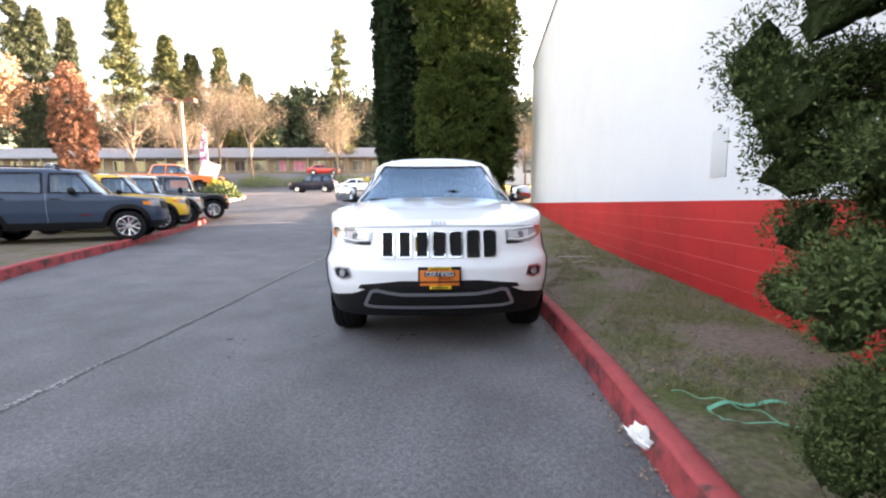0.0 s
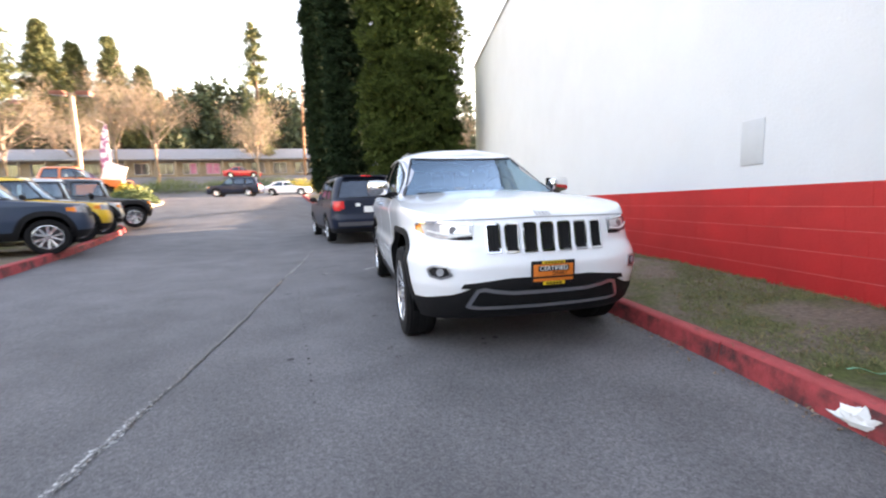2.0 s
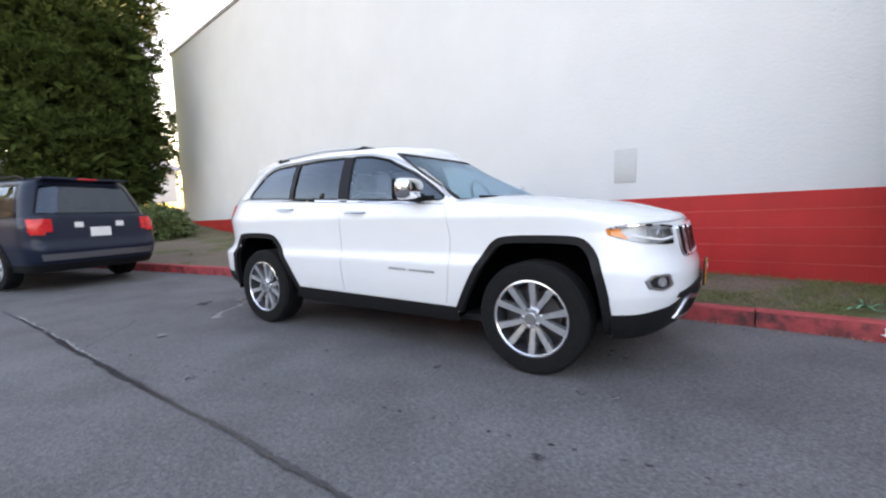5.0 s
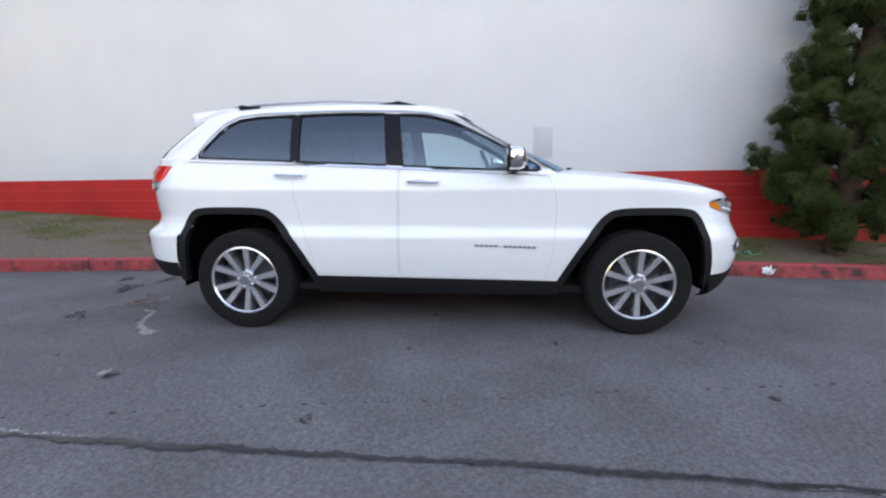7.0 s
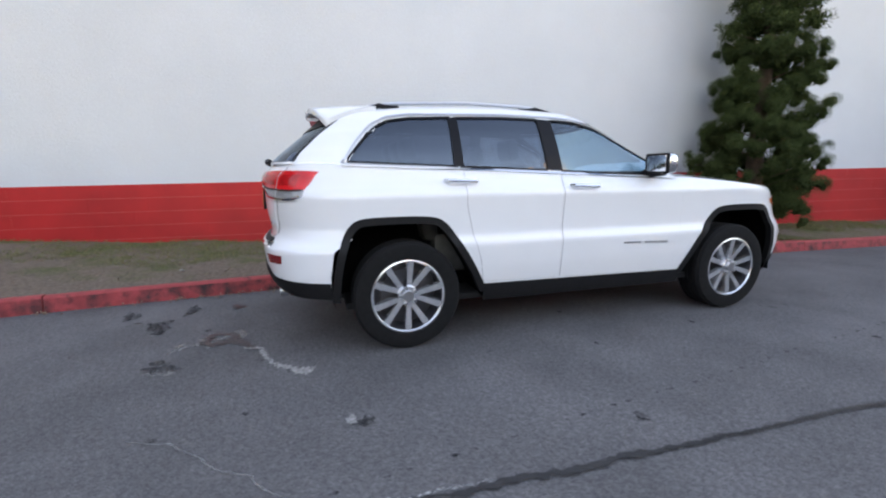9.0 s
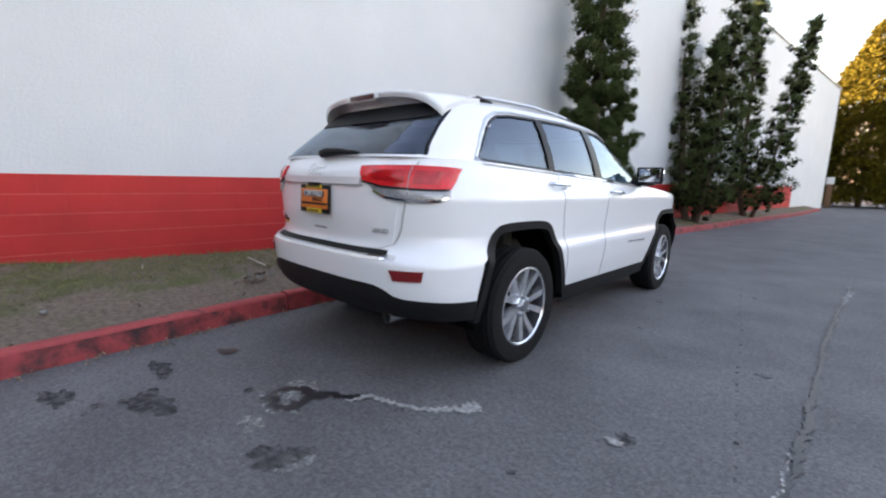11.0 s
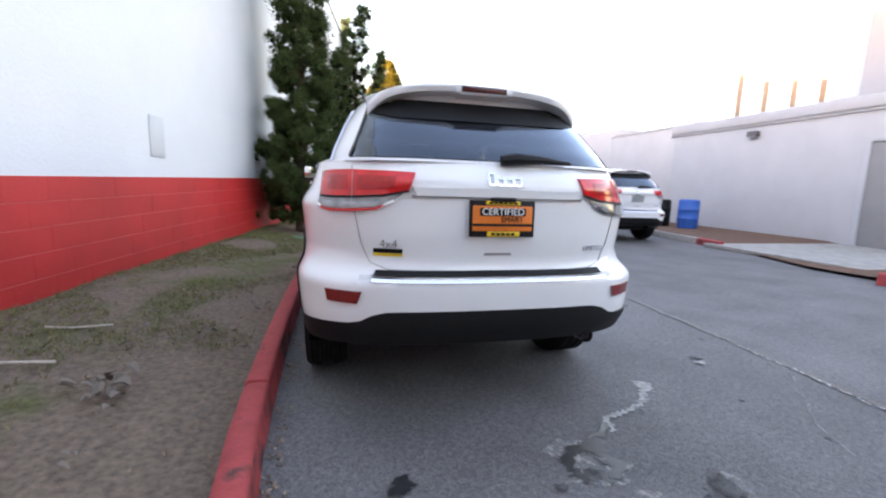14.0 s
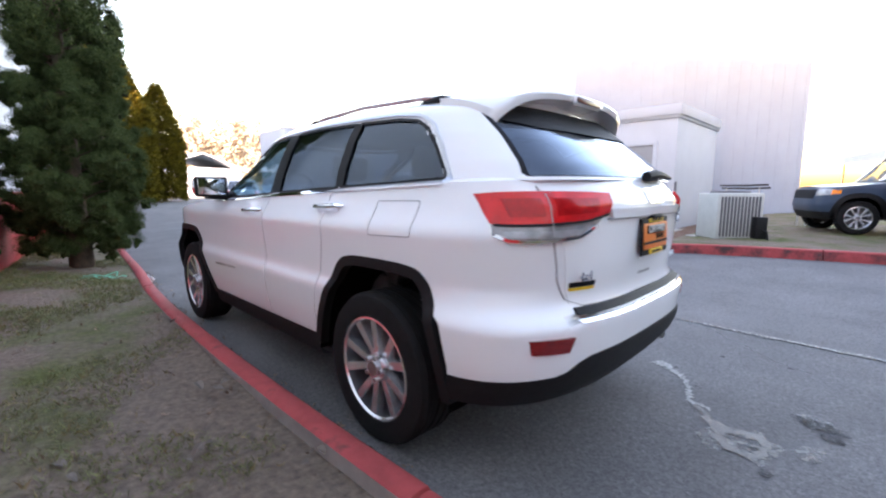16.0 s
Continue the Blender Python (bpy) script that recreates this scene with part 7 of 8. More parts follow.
for i in range(26):
    x = -50 + i * 3.0
    part("post", box(B(), x, -1.4, -0.5, x + 0.18, -1.2, 2.5, 0.01), TANWALL, lowb)
    w = part("window", box(B(), x + 0.6, -0.06, 0.5, x + 2.4, 0.02, 2.1, 0.01), BUILDWHITE, lowb)
    part("pane", box(B(), x + 0.68, -0.08, 0.58, x + 1.46, -0.05, 2.02, 0.0), TINT if i != 21 else PINKPANE, w)
    part("pane", box(B(), x + 1.54, -0.08, 0.58, x + 2.32, -0.05, 2.02, 0.0), TINT if i not in (20, 21) else PINKPANE, w)
lowb2 = empty("shop_building", "low grey-roofed shop beyond the road bend", "building", m=pose(4, 63, G(0, 62) - 0.3, 0, 0, -4))
part("outer_wall", box(B(), -10, 0, -1.5, 22, 8, 2.9, 0.02), BUILDWHITE, lowb2)
part("roof", solid_grid(B(), [[(x, y, z) for y, z in ((-1.2, 2.85), (4, 4.5), (9, 2.9))] for x in np.linspace(-10.5, 22.5, 8)], [[(x, y, z - 0.18) for y, z in ((-1.2, 2.85), (4, 4.5), (9, 2.9))] for x in np.linspace(-10.5, 22.5, 8)]), ROOFGREY, lowb2)
for i in range(9):
    part("window", box(B(), -9 + i * 3.4, -0.05, 0.3, -7.2 + i * 3.4, 0.02, 2.2, 0.01), TINT, lowb2)
hh = empty("hill_house", "brown house among the far trees", "house", m=pose(*seat_t0(322, 105)[:2], 19.5, 0, 0, 10))
part("outer_wall", box(B(), -4.5, -3, -6, 4.5, 4, 3.0, 0.05), BROWNWALL, hh)
part("roof", solid_grid(B(), [[(x, y, z) for y, z in ((-4, 2.8), (0.5, 5.0), (5, 2.8))] for x in (-5.2, 0, 5.2)], [[(x, y, z - 0.25) for y, z in ((-4, 2.8), (0.5, 5.0), (5, 2.8))] for x in (-5.2, 0, 5.2)]), BROWNWALL, hh)
for x in (-2.5, 1.5):
    part("window", box(B(), x, -3.1, 0.5, x + 1.5, -2.98, 2.0, 0.02), TINT, hh)

# tall open letters on posts behind the garage, seen edge on
# metal colour darkened to the tone of the letters' shaded side
SIGNTAN = mat("shade_toned_sign_metal", (0.20, 0.175, 0.155), 0.6, var=0.15, scale=3)
sg = empty("rooftop_sign", "tall pale open-frame sign letters on posts", "sign", m=pose(-16.9, -12.45, 0.0, 0, 0, math.degrees(math.atan2(7.4, -6.8))))
for k in range(6):
    x = k * 1.95
    for dx in (0.0, 0.95):
        part("post", box(B(), x + dx, -0.06, -0.3, x + dx + 0.26, 0.06, 11.6 - 0.2 * (k % 2), 0.01), SIGNTAN, sg)
    part("letter_bar", box(B(), x, -0.08, 11.1, x + 1.21, 0.08, 11.5, 0.02), SIGNTAN, sg)
    if k % 2:
        part("letter_bar", box(B(), x, -0.08, 9.5, x + 1.21, 0.08, 9.8, 0.02), SIGNTAN, sg)

# air conditioner on its pad
ac = empty("air_conditioner", "grey outdoor air-conditioning unit on a concrete pad", "air conditioner", m=pose(-8.15, 1.10, 0.16, 0, 0, 38))
part("pad", box(B(), -0.60, -0.55, 0.0, 0.60, 0.55, 0.09, 0.015), CONCRETE, ac)
part("cabinet", box(B(), -0.42, -0.42, 0.09, 0.42, 0.42, 1.0, 0.03), ACGREY, ac)
part("fan_guard", cyl(B(), 0.36, 0.34, 0.05, Matrix.Translation((0, 0, 1.02)), 28), GREYPLAST, ac)
for k in range(12):
    part("fin", box(B(), -0.36 + k * 0.062, 0.42, 0.16, -0.33 + k * 0.062, 0.435, 0.93, 0.002), GREYPLAST, ac)
    part("fin", box(B(), 0.42, -0.36 + k * 0.062, 0.16, 0.435, -0.33 + k * 0.062, 0.93, 0.002), GREYPLAST, ac)
part("pipe_box", box(B(), 0.44, 0.20, 0.12, 0.62, 0.40, 0.55, 0.02), BLACKPLAST, ac)
part("pipe", tube(B(), [(0.53, 0.30, 0.30), (0.70, 0.34, 0.28), (0.74, 0.36, 0.02)], 0.02, 8), BLACKPLAST, ac)
bar = empty("pipe_rack", "dark pipe bundle on the wall behind the unit", "pipe", m=pose(-10.3, 1.0, 0.2, 0, 0, 38))
part("rail", tube(B(), [(-1.2, 0, 1.13), (0, 0.01, 1.12), (0.8, 0, 1.13)], 0.022, 8), BLACKPLAST, bar)
part("rail", tube(B(), [(-1.2, 0.05, 1.06), (0, 0.06, 1.05), (0.8, 0.05, 1.06)], 0.022, 8), BLACKPLAST, bar)
for x in (-0.9, 0.5):
    part("leg", box(B(), x, -0.012, 0, x + 0.025, 0.012, 1.06, 0.003), GALV, bar)
tubes = empty("meter_pipes", "thin white gas pipes by the pale hall", "pipe", m=pose(-12.2, 2.0, 0.1, 0, 0, 40))
part("pipe", tube(B(), [(0, 0, 0), (0, 0, 0.7), (0.25, 0, 0.7), (0.25, 0, 0)], 0.02, 6), GALV, tubes)
part("pipe", tube(B(), [(-0.3, 0, 0), (-0.3, 0, 0.5), (0.5, 0, 0.5)], 0.02, 6), GALV, tubes)

# bins and cones
for nm, matl, lab, p, r_, h_ in (("plastic_barrel", BLUEPLAST, "blue plastic barrel against the white wall", (-9.9, -7.0, 0.12), 0.30, 0.88), ("rubbish_bin", BLACKPLAST, "black rubbish bin beside the blue barrel", (-9.6, -7.9, 0.12), 0.33, 0.85)):
    t = empty(nm, lab, "bin", m=Matrix.Translation(p))
    part("body", lathe(B(), [(0.0, r_ * 0.2), (0.0, r_ * 0.94), (0.03, r_), (h_ * 0.33, r_), (h_ * 0.35, r_ * 1.04), (h_ * 0.38, r_), (h_ * 0.65, r_), (h_ * 0.67, r_ * 1.04), (h_ * 0.70, r_), (h_ - 0.02, r_ * 0.98), (h_, r_ * 0.9), (h_ - 0.02, 0.02)], 28, axis="z"), matl, t)
    part("lid", cyl(B(), r_ * 0.9, r_ * 0.86, 0.03, Matrix.Translation((0, 0, h_)), 28), matl, t)
cone = None
for p in ((-7.35, -20.6), (-8.7, -20.2), (-9.1, -22.5)):
    if cone is None:
        cone = empty("traffic_cone", "orange traffic cone with a white band", "cone", "traffic cones", Matrix.Translation((*p, 0.06)))
        part("base_plate", box(B(), -0.18, -0.18, 0, 0.18, 0.18, 0.04, 0.01), CONE, cone)
        part("cone_body", cyl(B(), 0.13, 0.03, 0.66, Matrix.Translation((0, 0, 0.36)), 20), CONE, cone)
        part("white_band", cyl(B(), 0.088, 0.068, 0.13, Matrix.Translation((0, 0, 0.44)), 20), WHITEPRINT, cone)
    else:
        copy_thing(cone, Matrix.Translation((*p, 0.06)))
t = empty("sign_post", "short wooden post with a small red sign", "sign post", m=Matrix.Translation((-1.9, -34.5, G(-2, -34))))
part("post", box(B(), -0.16, -0.10, -0.2, 0.16, 0.10, 2.0, 0.02), WOOD, t)
part("sign", box(B(), -0.20, 0.10, 1.55, 0.20, 0.13, 2.0, 0.005), WHITEPRINT, t)
sh = empty("gabled_shed", "pale gabled shed behind the hedge", "shed", m=pose(-13.5, -58, 0.4, 0, 0, 10))
part("outer_wall", box(B(), -5, -4, -0.5, 5, 4, 3.6, 0.02), BUILDWHITE, sh)
part("roof", solid_grid(B(), [[(x, y, z) for x, z in ((-5.6, 3.4), (0, 5.4), (5.6, 3.4))] for y in (-4.4, 4.4)], [[(x, y, z - 0.2) for x, z in ((-5.6, 3.4), (0, 5.4), (5.6, 3.4))] for y in (-4.4, 4.4)]), BUILDWHITE, sh)
tent = empty("canopy_tent", "white peaked canopy tent behind the small SUV", "tent", m=pose(-22.5, 6.4, 0.15, 0, 0, 20))
part("canopy", solid_grid(B(), [[((1 - t) * 3.4 * a, (1 - t) * 3.4 * b_, 2.5 + 1.7 * t ** 1.4) for a, b_ in ((-1, -1), (0, -1), (1, -1), (1, 0), (1, 1), (0, 1), (-1, 1), (-1, 0), (-1, -1))] for t in np.linspace(0, 0.97, 7)], [[((1 - t) * 3.4 * a, (1 - t) * 3.4 * b_, 2.48 + 1.7 * t ** 1.4) for a, b_ in ((-1, -1), (0, -1), (1, -1), (1, 0), (1, 1), (0, 1), (-1, 1), (-1, 0), (-1, -1))] for t in np.linspace(0, 0.97, 7)]), TENT, tent)
for a in (-1, 1):
    for b_ in (-1, 1):
        part("leg", tube(B(), [(a * 3.3, b_ * 3.3, 0), (a * 3.3, b_ * 3.3, 2.6)], 0.04, 6), GALV, tent)
    part("valance", box(B(), -3.4, a * 3.4 - 0.01, 2.15, 3.4, a * 3.4 + 0.01, 2.52, 0.0), TENT, tent)
# sunlit hillside beyond the hedge trees
vv, ff = [], []
for j, y in enumerate(np.linspace(-95, -190, 12)):
    for i, x in enumerate(np.linspace(-150, 40, 30)):
        vv.append((x, y, -1 + 26 * (j / 11) ** 0.8 * (0.75 + 0.35 * noise.noise((x * 0.02, y * 0.02, 2))) + 2.5 * noise.noise((x * 0.12, y * 0.12, 7))))
for j in range(11):
    for i in range(29):
        ff.append((j * 30 + i, j * 30 + i + 1, (j + 1) * 30 + i + 1, (j + 1) * 30 + i))
tagged(arrays("hillside", vv, ff, HILL), "sunlit tan wooded hillside", "hill", kind="structure")
rng = np.random.default_rng(9)
c = []
for i in range(230):
    x, y = rng.uniform(-140, 30), rng.uniform(-175, -95)
    j = (-95 - y) / 95
    z0 = 26 * j ** 0.8 * 0.8
    h = rng.uniform(6, 12) + (6 if rng.uniform() < 0.08 else 0)
    for k in range(18):
        tt = rng.uniform(0, 1)
        c.append((x + rng.normal() * 1.8 * (1.1 - tt), y + rng.normal() * 1.8 * (1.1 - tt), z0 + h * tt))
v, f = blades(rng, np.array(c), 1.2, 9, 1.0, 0.25, 0.2)
tagged(arrays("hill_woods", v, f, BARETWIG, flat=True), "bare sunlit woods on the hillside", "woods", kind="stuff")

# ---- road marks, cracks, litter ----
def flat_strip(name, pts, widths, material, parent, z=0.004, n=120, seed=0, rough=0.3):
    P = poly(pts, n)
    W = np.interp(np.linspace(0, 1, n), np.linspace(0, 1, len(widths)), widths)
    rnd = np.random.default_rng(seed)
    d = np.gradient(P, axis=0)
    d /= np.linalg.norm(d, axis=1)[:, None] + 1e-9
    nr = np.stack([-d[:, 1], d[:, 0]], 1)
    mid = np.convolve(rnd.normal(size=n + 8), np.ones(9) / 9, "valid") * 0.03
    P = P + nr * mid[:, None]
    a = np.clip(1 + rough * rnd.normal(size=n), 0.15, 2.2) * W / 2
    b = np.clip(1 + rough * rnd.normal(size=n), 0.15, 2.2) * W / 2
    bm = B()
    f = [[(P[i, 0] - nr[i, 0] * a[i], P[i, 1] - nr[i, 1] * a[i], G(*P[i]) + z + 0.00003 * i), (P[i, 0] + nr[i, 0] * b[i], P[i, 1] + nr[i, 1] * b[i], G(*P[i]) + z + 0.00003 * i)] for i in range(n)]
    rows = [[bm.verts.new(p) for p in r] for r in f]
    for r, q in zip(rows, rows[1:]):
        bm.faces.new((r[0], r[1], q[1], q[0]))
    bmesh.ops.recalc_face_normals(bm, faces=bm.faces)
    for fc in bm.faces:
        if fc.normal.z < 0:
            fc.normal_flip()
    return part(name, bm, material, parent)


def blot(name, c, rx, ry, material, parent, seed, z=0.004, lobes=0.35):
    z = z + 0.00025 * (seed % 37)
    rnd = np.random.default_rng(seed)
    ph = rnd.uniform(0, 6.28, 5)
    bm = B()
    vs = []
    for k in range(40):
        a = 2 * math.pi * k / 40
        r = 1 + lobes * (0.5 * math.sin(2 * a + ph[0]) + 0.35 * math.sin(3 * a + ph[1]) + 0.3 * math.sin(5 * a + ph[2]) + 0.25 * math.sin(9 * a + ph[3]))
        vs.append(bm.verts.new((c[0] + rx * r * math.cos(a), c[1] + ry * r * math.sin(a), G(*c) + z)))
    bm.faces.new(vs)
    bmesh.ops.triangulate(bm, faces=bm.faces)
    return part(name, bm, material, parent)


long_crack = [(-2.19, 6.0), (-2.25, 3.2), (-2.33, 1.89), (-2.36, 1.15), (-2.37, 0.5), (-2.38, 0.2), (-2.39, -0.41), (-2.41, -0.76), (-2.44, -1.16), (-2.47, -1.61), (-2.50, -2.17), (-2.54, -2.7), (-2.60, -3.4), (-2.66, -5.0)]
flat_strip("crack", long_crack, [0.003, 0.004, 0.010, 0.026, 0.040, 0.028, 0.036, 0.022, 0.030, 0.022, 0.012, 0.006, 0.004, 0.003], TAR, ground, 0.004, 420, 1, 0.45)
GREYSTAIN = stain_mat("pale_dusty_stain", (0.27, 0.265, 0.255), 0.8)
DARKSTAIN = stain_mat("dark_oil_stain", (0.035, 0.035, 0.036), 0.75)
FAINT = stain_mat("faint_sheen_film", (0.30, 0.295, 0.285), 0.45, 60, 0.2, 0.5)
WORNSHEEN = stain_mat("worn_and_sheen_film", (0.42, 0.42, 0.41), 0.85, 40)
flat_strip("worn_mark", [(-2.52, -2.35), (-2.57, -2.85), (-2.62, -3.2)], [0.03, 0.06, 0.03], WORNSHEEN, ground, 0.006, 40, 2, 0.5)
# next two: pale strips painted for sky sheen on the crack at low angles
flat_strip("worn_mark", [(-2.34, 1.25), (-2.31, 1.83), (-2.24, 3.0), (-2.20, 4.4)], [0.010, 0.022, 0.020, 0.010], WORNSHEEN, ground, 0.0085, 200, 4, 0.6)
flat_strip("worn_mark", [(-2.47, -1.5), (-2.50, -2.1), (-2.54, -2.75), (-2.60, -3.6)], [0.004, 0.012, 0.024, 0.006], WORNSHEEN, ground, 0.0085, 120, 24, 0.6)
FILM = stain_mat("pale_crack_film", (0.36, 0.355, 0.34), 0.85, 60, 0.15, 0.48)
wc = [(-1.08, 2.11), (-1.04, 2.22), (-0.90, 2.38), (-0.75, 2.44), (-0.60, 2.47), (-0.55, 2.58)]
# pale strip painted in for the sealer's sheen at grazing angles
flat_strip("white_crack", wc, [0.10, 0.05, 0.035, 0.03, 0.035, 0.02], FILM, ground, 0.006, 60, 5, 0.5)
flat_strip("crack", [(-0.60, 2.47), (-0.48, 2.58), (-0.40, 2.66), (-0.30, 2.68), (-0.22, 2.74), (-0.24, 2.84), (-0.34, 2.88), (-0.42, 2.82), (-0.40, 2.70), (-0.33, 2.66)], [0.04, 0.05, 0.06, 0.07, 0.05, 0.05, 0.06, 0.05, 0.06, 0.05], TAR, ground, 0.005, 90, 6, 0.5)
blot("stain", (-0.31, 2.77), 0.16, 0.14, GREYSTAIN, ground, 7, 0.003, 0.5)
blot("stain", (-0.44, 3.02), 0.07, 0.06, GREYSTAIN, ground, 8)
blot("stain", (-0.82, 3.02), 0.08, 0.07, GREYSTAIN, ground, 9)
blot("stain", (-0.75, 3.05), 0.10, 0.09, DARKSTAIN, ground, 10, 0.005, 0.6)
blot("stain", (0.10, 3.30), 0.14, 0.10, DARKSTAIN, ground, 11, 0.004, 0.5)
blot("stain", (0.50, 3.15), 0.12, 0.06, DARKSTAIN, ground, 12, 0.004, 0.5)
blot("stain", (0.47, 3.62), 0.13, 0.06, DARKSTAIN, ground, 13, 0.004, 0.5)
blot("stain", (-2.13, 0.54), 0.05, 0.025, DARKSTAIN, ground, 14)
blot("stain", (-1.81, -1.84), 0.03, 0.025, DARKSTAIN, ground, 15)
blot("stain", (-1.75, 1.86), 0.05, 0.04, DARKSTAIN, ground, 16)
rnd = random.Random(3)
for k in range(26):
    blot("spot", (rnd.uniform(-1.7, 0.5), rnd.uniform(-2.2, 3.6)), rnd.uniform(0.012, 0.03), rnd.uniform(0.012, 0.03), DARKSTAIN if k % 3 else GREYSTAIN, ground, 200 + k)
dots = poly([(-2.2, 2.04), (-2.0, 0.59), (-1.9, -0.36), (-1.8, -0.94), (-1.59, -2.58)], 46)
for k, p in enumerate(dots):
    if k % 3 != 1:
        blot("joint_pit", tuple(p), 0.005 + 0.008 * rnd.random(), 0.010 + 0.014 * rnd.random(), DARKSTAIN, ground, 300 + k)
# faint curl: a grazing-angle sheen laid on as pale colour
flat_strip("worn_mark", [(-2.26, 1.9), (-2.29, 2.12), (-2.05, 2.32), (-1.90, 2.5), (-1.68, 2.72), (-1.58, 2.95)], [0.010, 0.014, 0.009, 0.011, 0.009, 0.005], FAINT, ground, 0.006, 90, 26, 0.6)
blot("stain", (-1.72, 1.93), 0.05, 0.02, FILM, ground, 27, 0.005, 0.5)
blot("stain", (0.50, 2.77), 0.055, 0.045, TAR, ground, 28, 0.005, 0.5)
flat_strip("yellow_line", [(-12.5, 13.5), (-9, 15), (-5.5, 17.2), (-3.8, 18.4)], [0.12, 0.12, 0.12, 0.10], OLDYELLOW, ground, 0.008, 60, 20, 0.35)
flat_strip("yellow_line", [(-8.2, 26), (-8.6, 31)], [0.12, 0.12], OLDYELLOW, ground, 0.03, 20, 21, 0.3)

t = empty("crumpled_paper", "crumpled white paper lying at the kerb", "paper", m=pose(0.93, -3.62, 0.03, 0, 0, 20))
bm = B()
bmesh.ops.create_icosphere(bm, subdivisions=3, radius=1.0)
for v in bm.verts:
    k = 0.75 + 0.55 * noise.noise(v.co * 2.1) + 0.3 * noise.noise(v.co * 5.3)
    v.co = Vector((v.co.x * 0.045 * k, v.co.y * 0.105 * k, (v.co.z * 0.06 + 0.05) * k))
part("sheet", bm, PAPER, t, "", 25)
t = empty("packing_strap", "green plastic packing strap on the grass", "strap", m=Matrix.Translation((0, 0, 0.0)))


def strap(pts, w):
    P = poly(pts, 60)
    f, b = [], []
    for i, p in enumerate(P):
        d = P[min(i + 1, 59)] - P[max(i - 1, 0)]
        d /= np.linalg.norm(d)
        z = strip_z(p[0], p[1], 0.3) + 0.02 + 0.012 * math.sin(i * 0.4)
        f.append([(p[0] - d[1] * w, p[1] + d[0] * w, z), (p[0] + d[1] * w, p[1] - d[0] * w, z + 0.006)])
        b.append([(p[0] - d[1] * w, p[1] + d[0] * w, z - 0.002), (p[0] + d[1] * w, p[1] - d[0] * w, z + 0.004)])
    return solid_grid(B(), f, b)


part("band", strap([(1.20, -3.38), (1.42, -3.52), (1.55, -3.74), (1.62, -3.86)], 0.012), STRAP, t)
part("band", strap([(1.70, -3.55), (1.45, -3.52), (1.28, -3.56), (1.24, -3.72), (1.40, -3.70), (1.62, -3.80)], 0.010), STRAP, t)
for k, (x, y, s) in enumerate(((1.78, 3.55, 0.03), (2.62, 1.35, 0.03), (2.6, 3.3, 0.035))):
    t = empty("stone", "grey broken lump of stone on bare soil", "stone", "stones", Matrix.Translation((x, y, strip_z(x, y, 0.4) + s * 0.3)))
    bm = B()
    bmesh.ops.create_icosphere(bm, subdivisions=2, radius=s)
    for v in bm.verts:
        v.co *= 0.8 + 0.6 * noise.noise(v.co * (3 / s) * 0.4 + Vector((k, 0, 0)))
        v.co.z *= 0.6
    part("lump", bm, STONE, t, "", 20)
# dead leaf clump, sticks and bark chips on the strip
DEADLEAF = mat("grey_dead_leaf", (0.17, 0.14, 0.115), 0.85, island=0.5)
PALESTICK = mat("pale_dry_stick", (0.48, 0.44, 0.38), 0.8, var=0.2, scale=30)


def curled_leaf(bm, c, ax, L, W, up):
    d, s = Vector((math.cos(ax), math.sin(ax), up)).normalized(), Vector((-math.sin(ax), math.cos(ax), 0))
    rows_ = []
    for i in range(6):
        t = i / 5
        w = W * math.sin(math.pi * (0.08 + 0.90 * t)) ** 0.8
        p = Vector(c) + d * (L * t) + Vector((0, 0, 0.25 * L * math.sin(2.4 * t)))
        rows_.append([bm.verts.new(p + s * w * k + Vector((0, 0, 0.5 * abs(k) * w))) for k in (-1, 0, 1)])
    for r_, q_ in zip(rows_, rows_[1:]):
        for k in (0, 1):
            bm.faces.new((r_[k], r_[k + 1], q_[k + 1], q_[k]))


rl = random.Random(23)
for (x, y, cnt, spread, L) in ((1.84, 2.03, 16, 0.07, 0.09), (1.62, 1.15, 4, 0.05, 0.07), (1.38, 0.62, 5, 0.05, 0.08), (1.32, 1.55, 3, 0.03, 0.06), (1.36, 2.35, 3, 0.03, 0.06), (2.05, 1.0, 2, 0.04, 0.06), (1.75, 2.55, 3, 0.06, 0.05), (1.45, 3.1, 2, 0.05, 0.05), (1.30, -0.9, 3, 0.05, 0.06), (1.9, -2.0, 3, 0.1, 0.05)):
    t = empty("dead_leaf_clump", "curled grey-brown dead leaves lying on the strip", "leaves", "dead leaves", Matrix.Translation((x, y, strip_z(x, y, 0.4))))
    for k in range(cnt):
        bm = B()
        curled_leaf(bm, (rl.gauss(0, spread), rl.gauss(0, spread), 0.005 + 0.02 * rl.random() * (cnt > 6)), rl.uniform(0, 6.28), L * rl.uniform(0.5, 1.1), L * 0.3 * rl.uniform(0.6, 1.2), rl.uniform(-0.1, 0.7))
        part("leaf", bm, DEADLEAF, t, "", 30)
for pts, r_ in (([(2.77, 1.68), (2.5, 1.71), (2.2, 1.73)], 0.009), ([(2.60, 1.10), (2.42, 1.16), (2.22, 1.10)], 0.007), ([(2.9, 2.7), (2.7, 2.75)], 0.008)):
    t = empty("dry_stick", "pale dry stick on the mossy strip", "stick", "dry sticks", Matrix.Translation((0, 0, 0)))
    part("stem", tube(B(), [(x, y, strip_z(x, y, 0.75) + 0.015) for x, y in pts], r_, 6), PALESTICK, t)
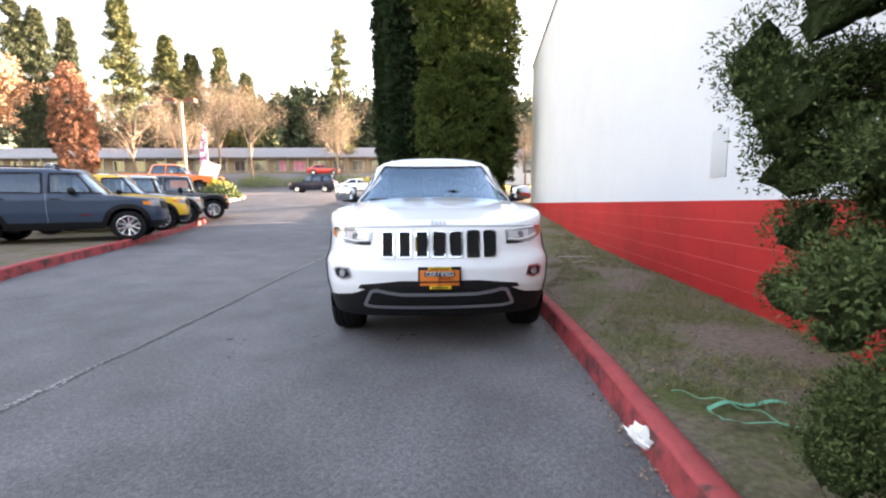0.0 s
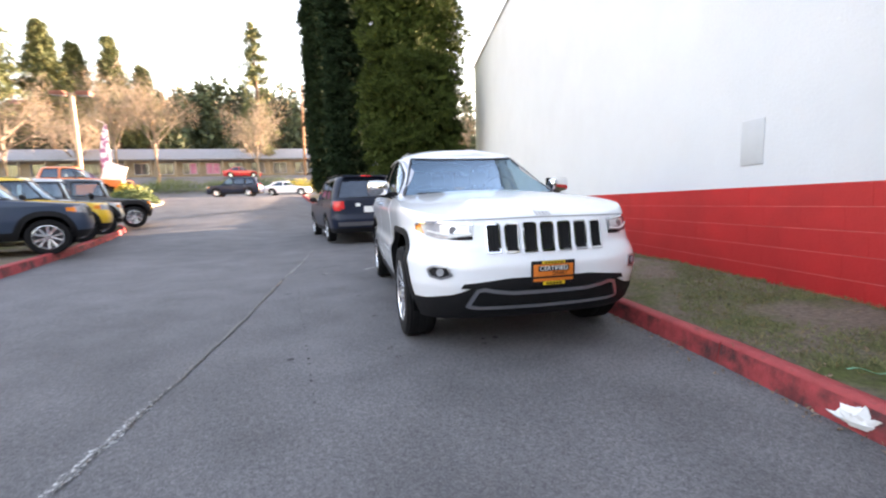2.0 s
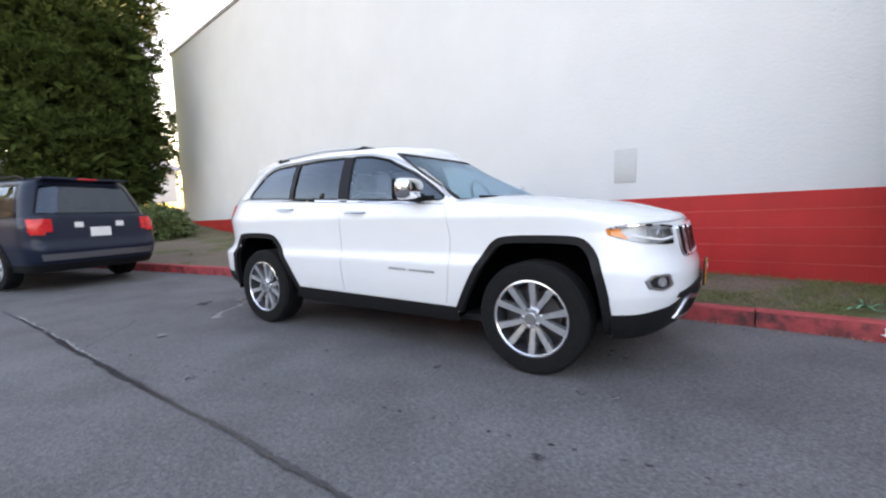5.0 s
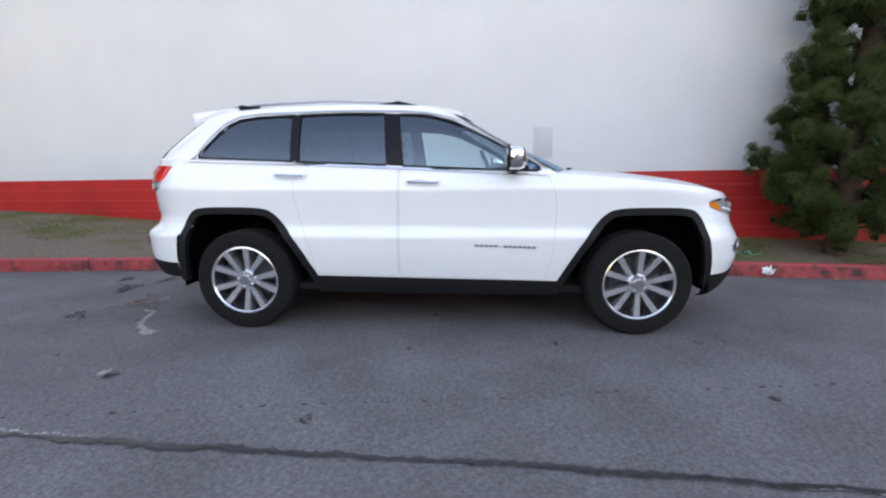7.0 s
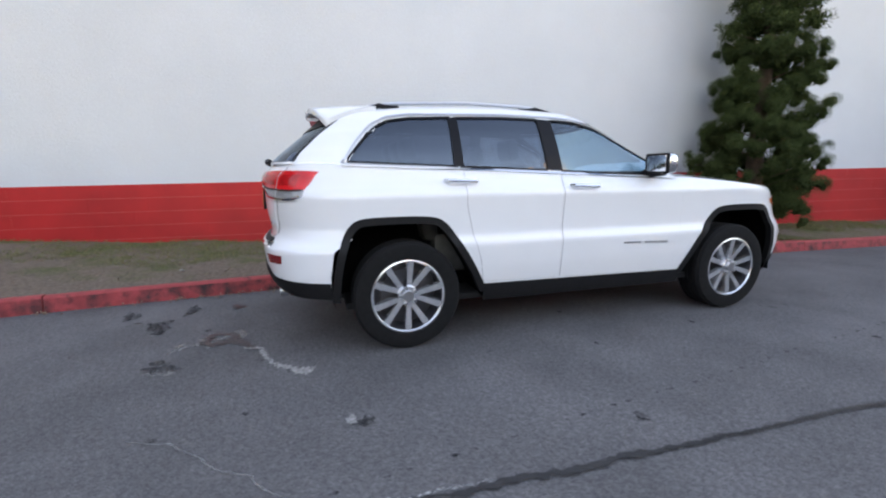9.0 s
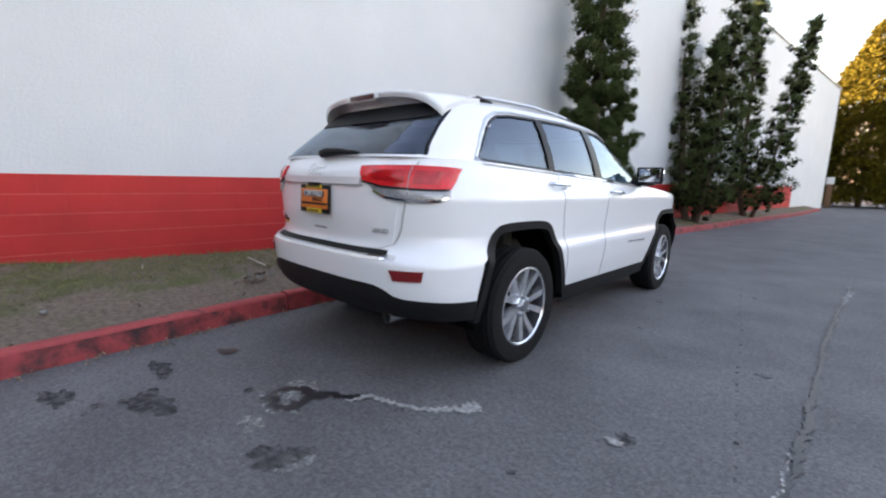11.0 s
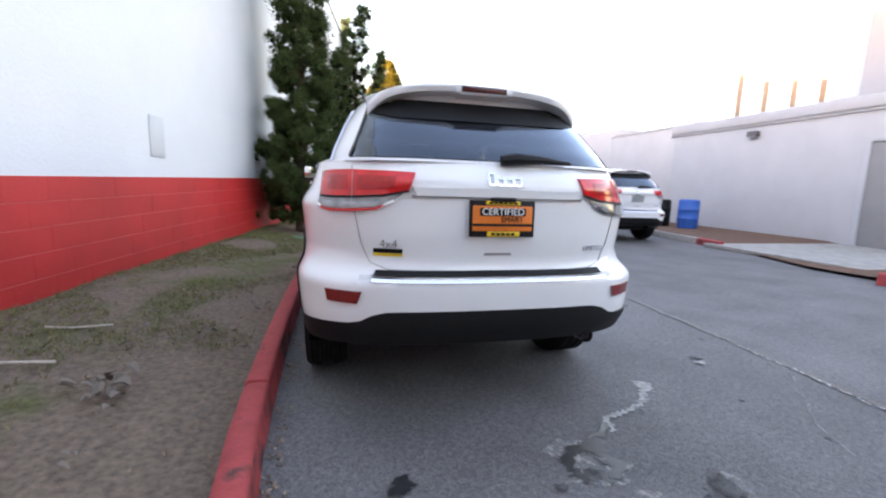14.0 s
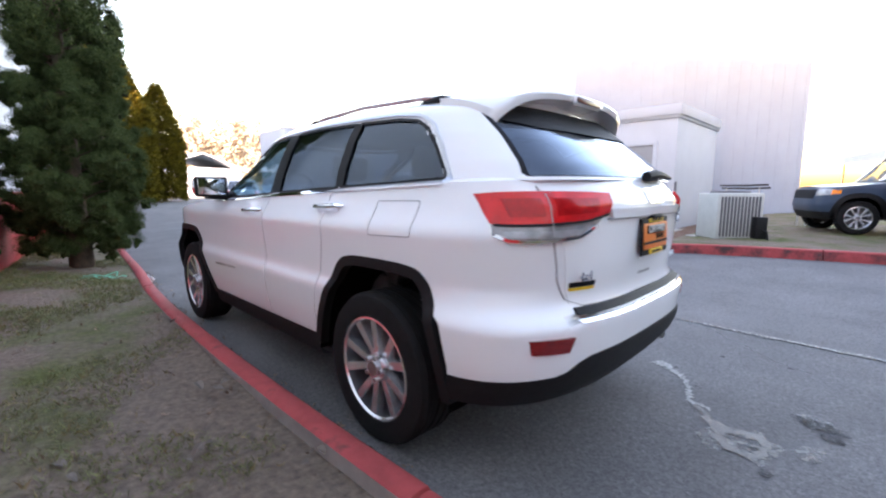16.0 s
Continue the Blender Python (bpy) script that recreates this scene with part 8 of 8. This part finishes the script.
for (x, y, rz) in ((1.24, 3.44, 30), (1.20, 3.85, -20)):
    t = empty("bark_chip", "flat grey bark chip beside the kerb", "bark", "bark chips", pose(x, y, strip_z(x, y, 0.1) + 0.008, 0, 4, rz))
    part("flake", box(B(), -0.06, -0.025, -0.006, 0.06, 0.025, 0.008, 0.005), DEADLEAF, t)
rng = np.random.default_rng(17)
c = []
while len(c) < 260:
    y = rng.uniform(-6, 6)
    i = np.argmin(np.abs(kp[:, 1] - y))
    x0, x1 = kp[i, 0] + 0.17, wall_x(y) - 0.05
    t = rng.uniform(0, 1) ** 1.5
    x = x0 + (x1 - x0) * t
    c.append((x, y, strip_z(x, y, t) + 0.008))
for y in rng.uniform(-5, 4.5, 260):
    i = np.argmin(np.abs(kp[:, 1] - y))
    c.append((kp[i, 0] - abs(rng.normal()) * 0.05 - 0.01, y, 0.008))
v, f = blades(rng, np.array(c), 0.02, 3, 0.019, 0.007, 0.1)
tagged(arrays("leaf_litter", v, f, LEAFDRY, flat=True), "dry brown leaf litter along the kerb", "litter", kind="stuff")

# ---- red wall blocks, last: near ones each their own, the far ones joined ----
bm = box(B(), -0.1998, 0.008, -0.0975, 0.1998, 0.0135, 0.0975, 0.0012, seg=1)
me = bpy.data.meshes.new("block")
bm.to_mesh(me)
bm.free()
me.materials.append(REDWALL)
smooth(me, 15)
tilt = Matrix.Rotation(math.atan(0.0125), 4, "Y")
fv, fq = [], []
corners = [Vector(p) for p in ((-0.1986, 0.0135, -0.0963), (0.1986, 0.0135, -0.0963), (0.1986, 0.0135, 0.0963), (-0.1986, 0.0135, 0.0963), (-0.1998, 0.0123, -0.0975), (0.1998, 0.0123, -0.0975), (0.1998, 0.0123, 0.0975), (-0.1998, 0.0123, 0.0975))]
for course in range(6):
    u = UR + 0.2 + (0.2 if course % 2 else 0)
    while u < U1 - 0.2:
        z = band(u) - 0.098 - 0.2 * course
        m = WM @ Matrix.Translation((u, rnd.uniform(-0.0012, 0.0012), z)) @ tilt
        if z > 0.02:
            if -5.2 < u < 7.5:
                ob = new("block", me)
                ob.parent, ob.matrix_basis = wall, m
            else:
                k = len(fv)
                fv += [m @ p for p in corners]
                fq += [(k, k + 1, k + 2, k + 3), (k, k + 4, k + 5, k + 1), (k + 1, k + 5, k + 6, k + 2), (k + 2, k + 6, k + 7, k + 3), (k + 3, k + 7, k + 4, k)]
        u += 0.4
far_ob = arrays("far_blocks", [tuple(p) for p in fv], fq, REDWALL, wall, flat=True)
far_ob["kind"] = "stuff"
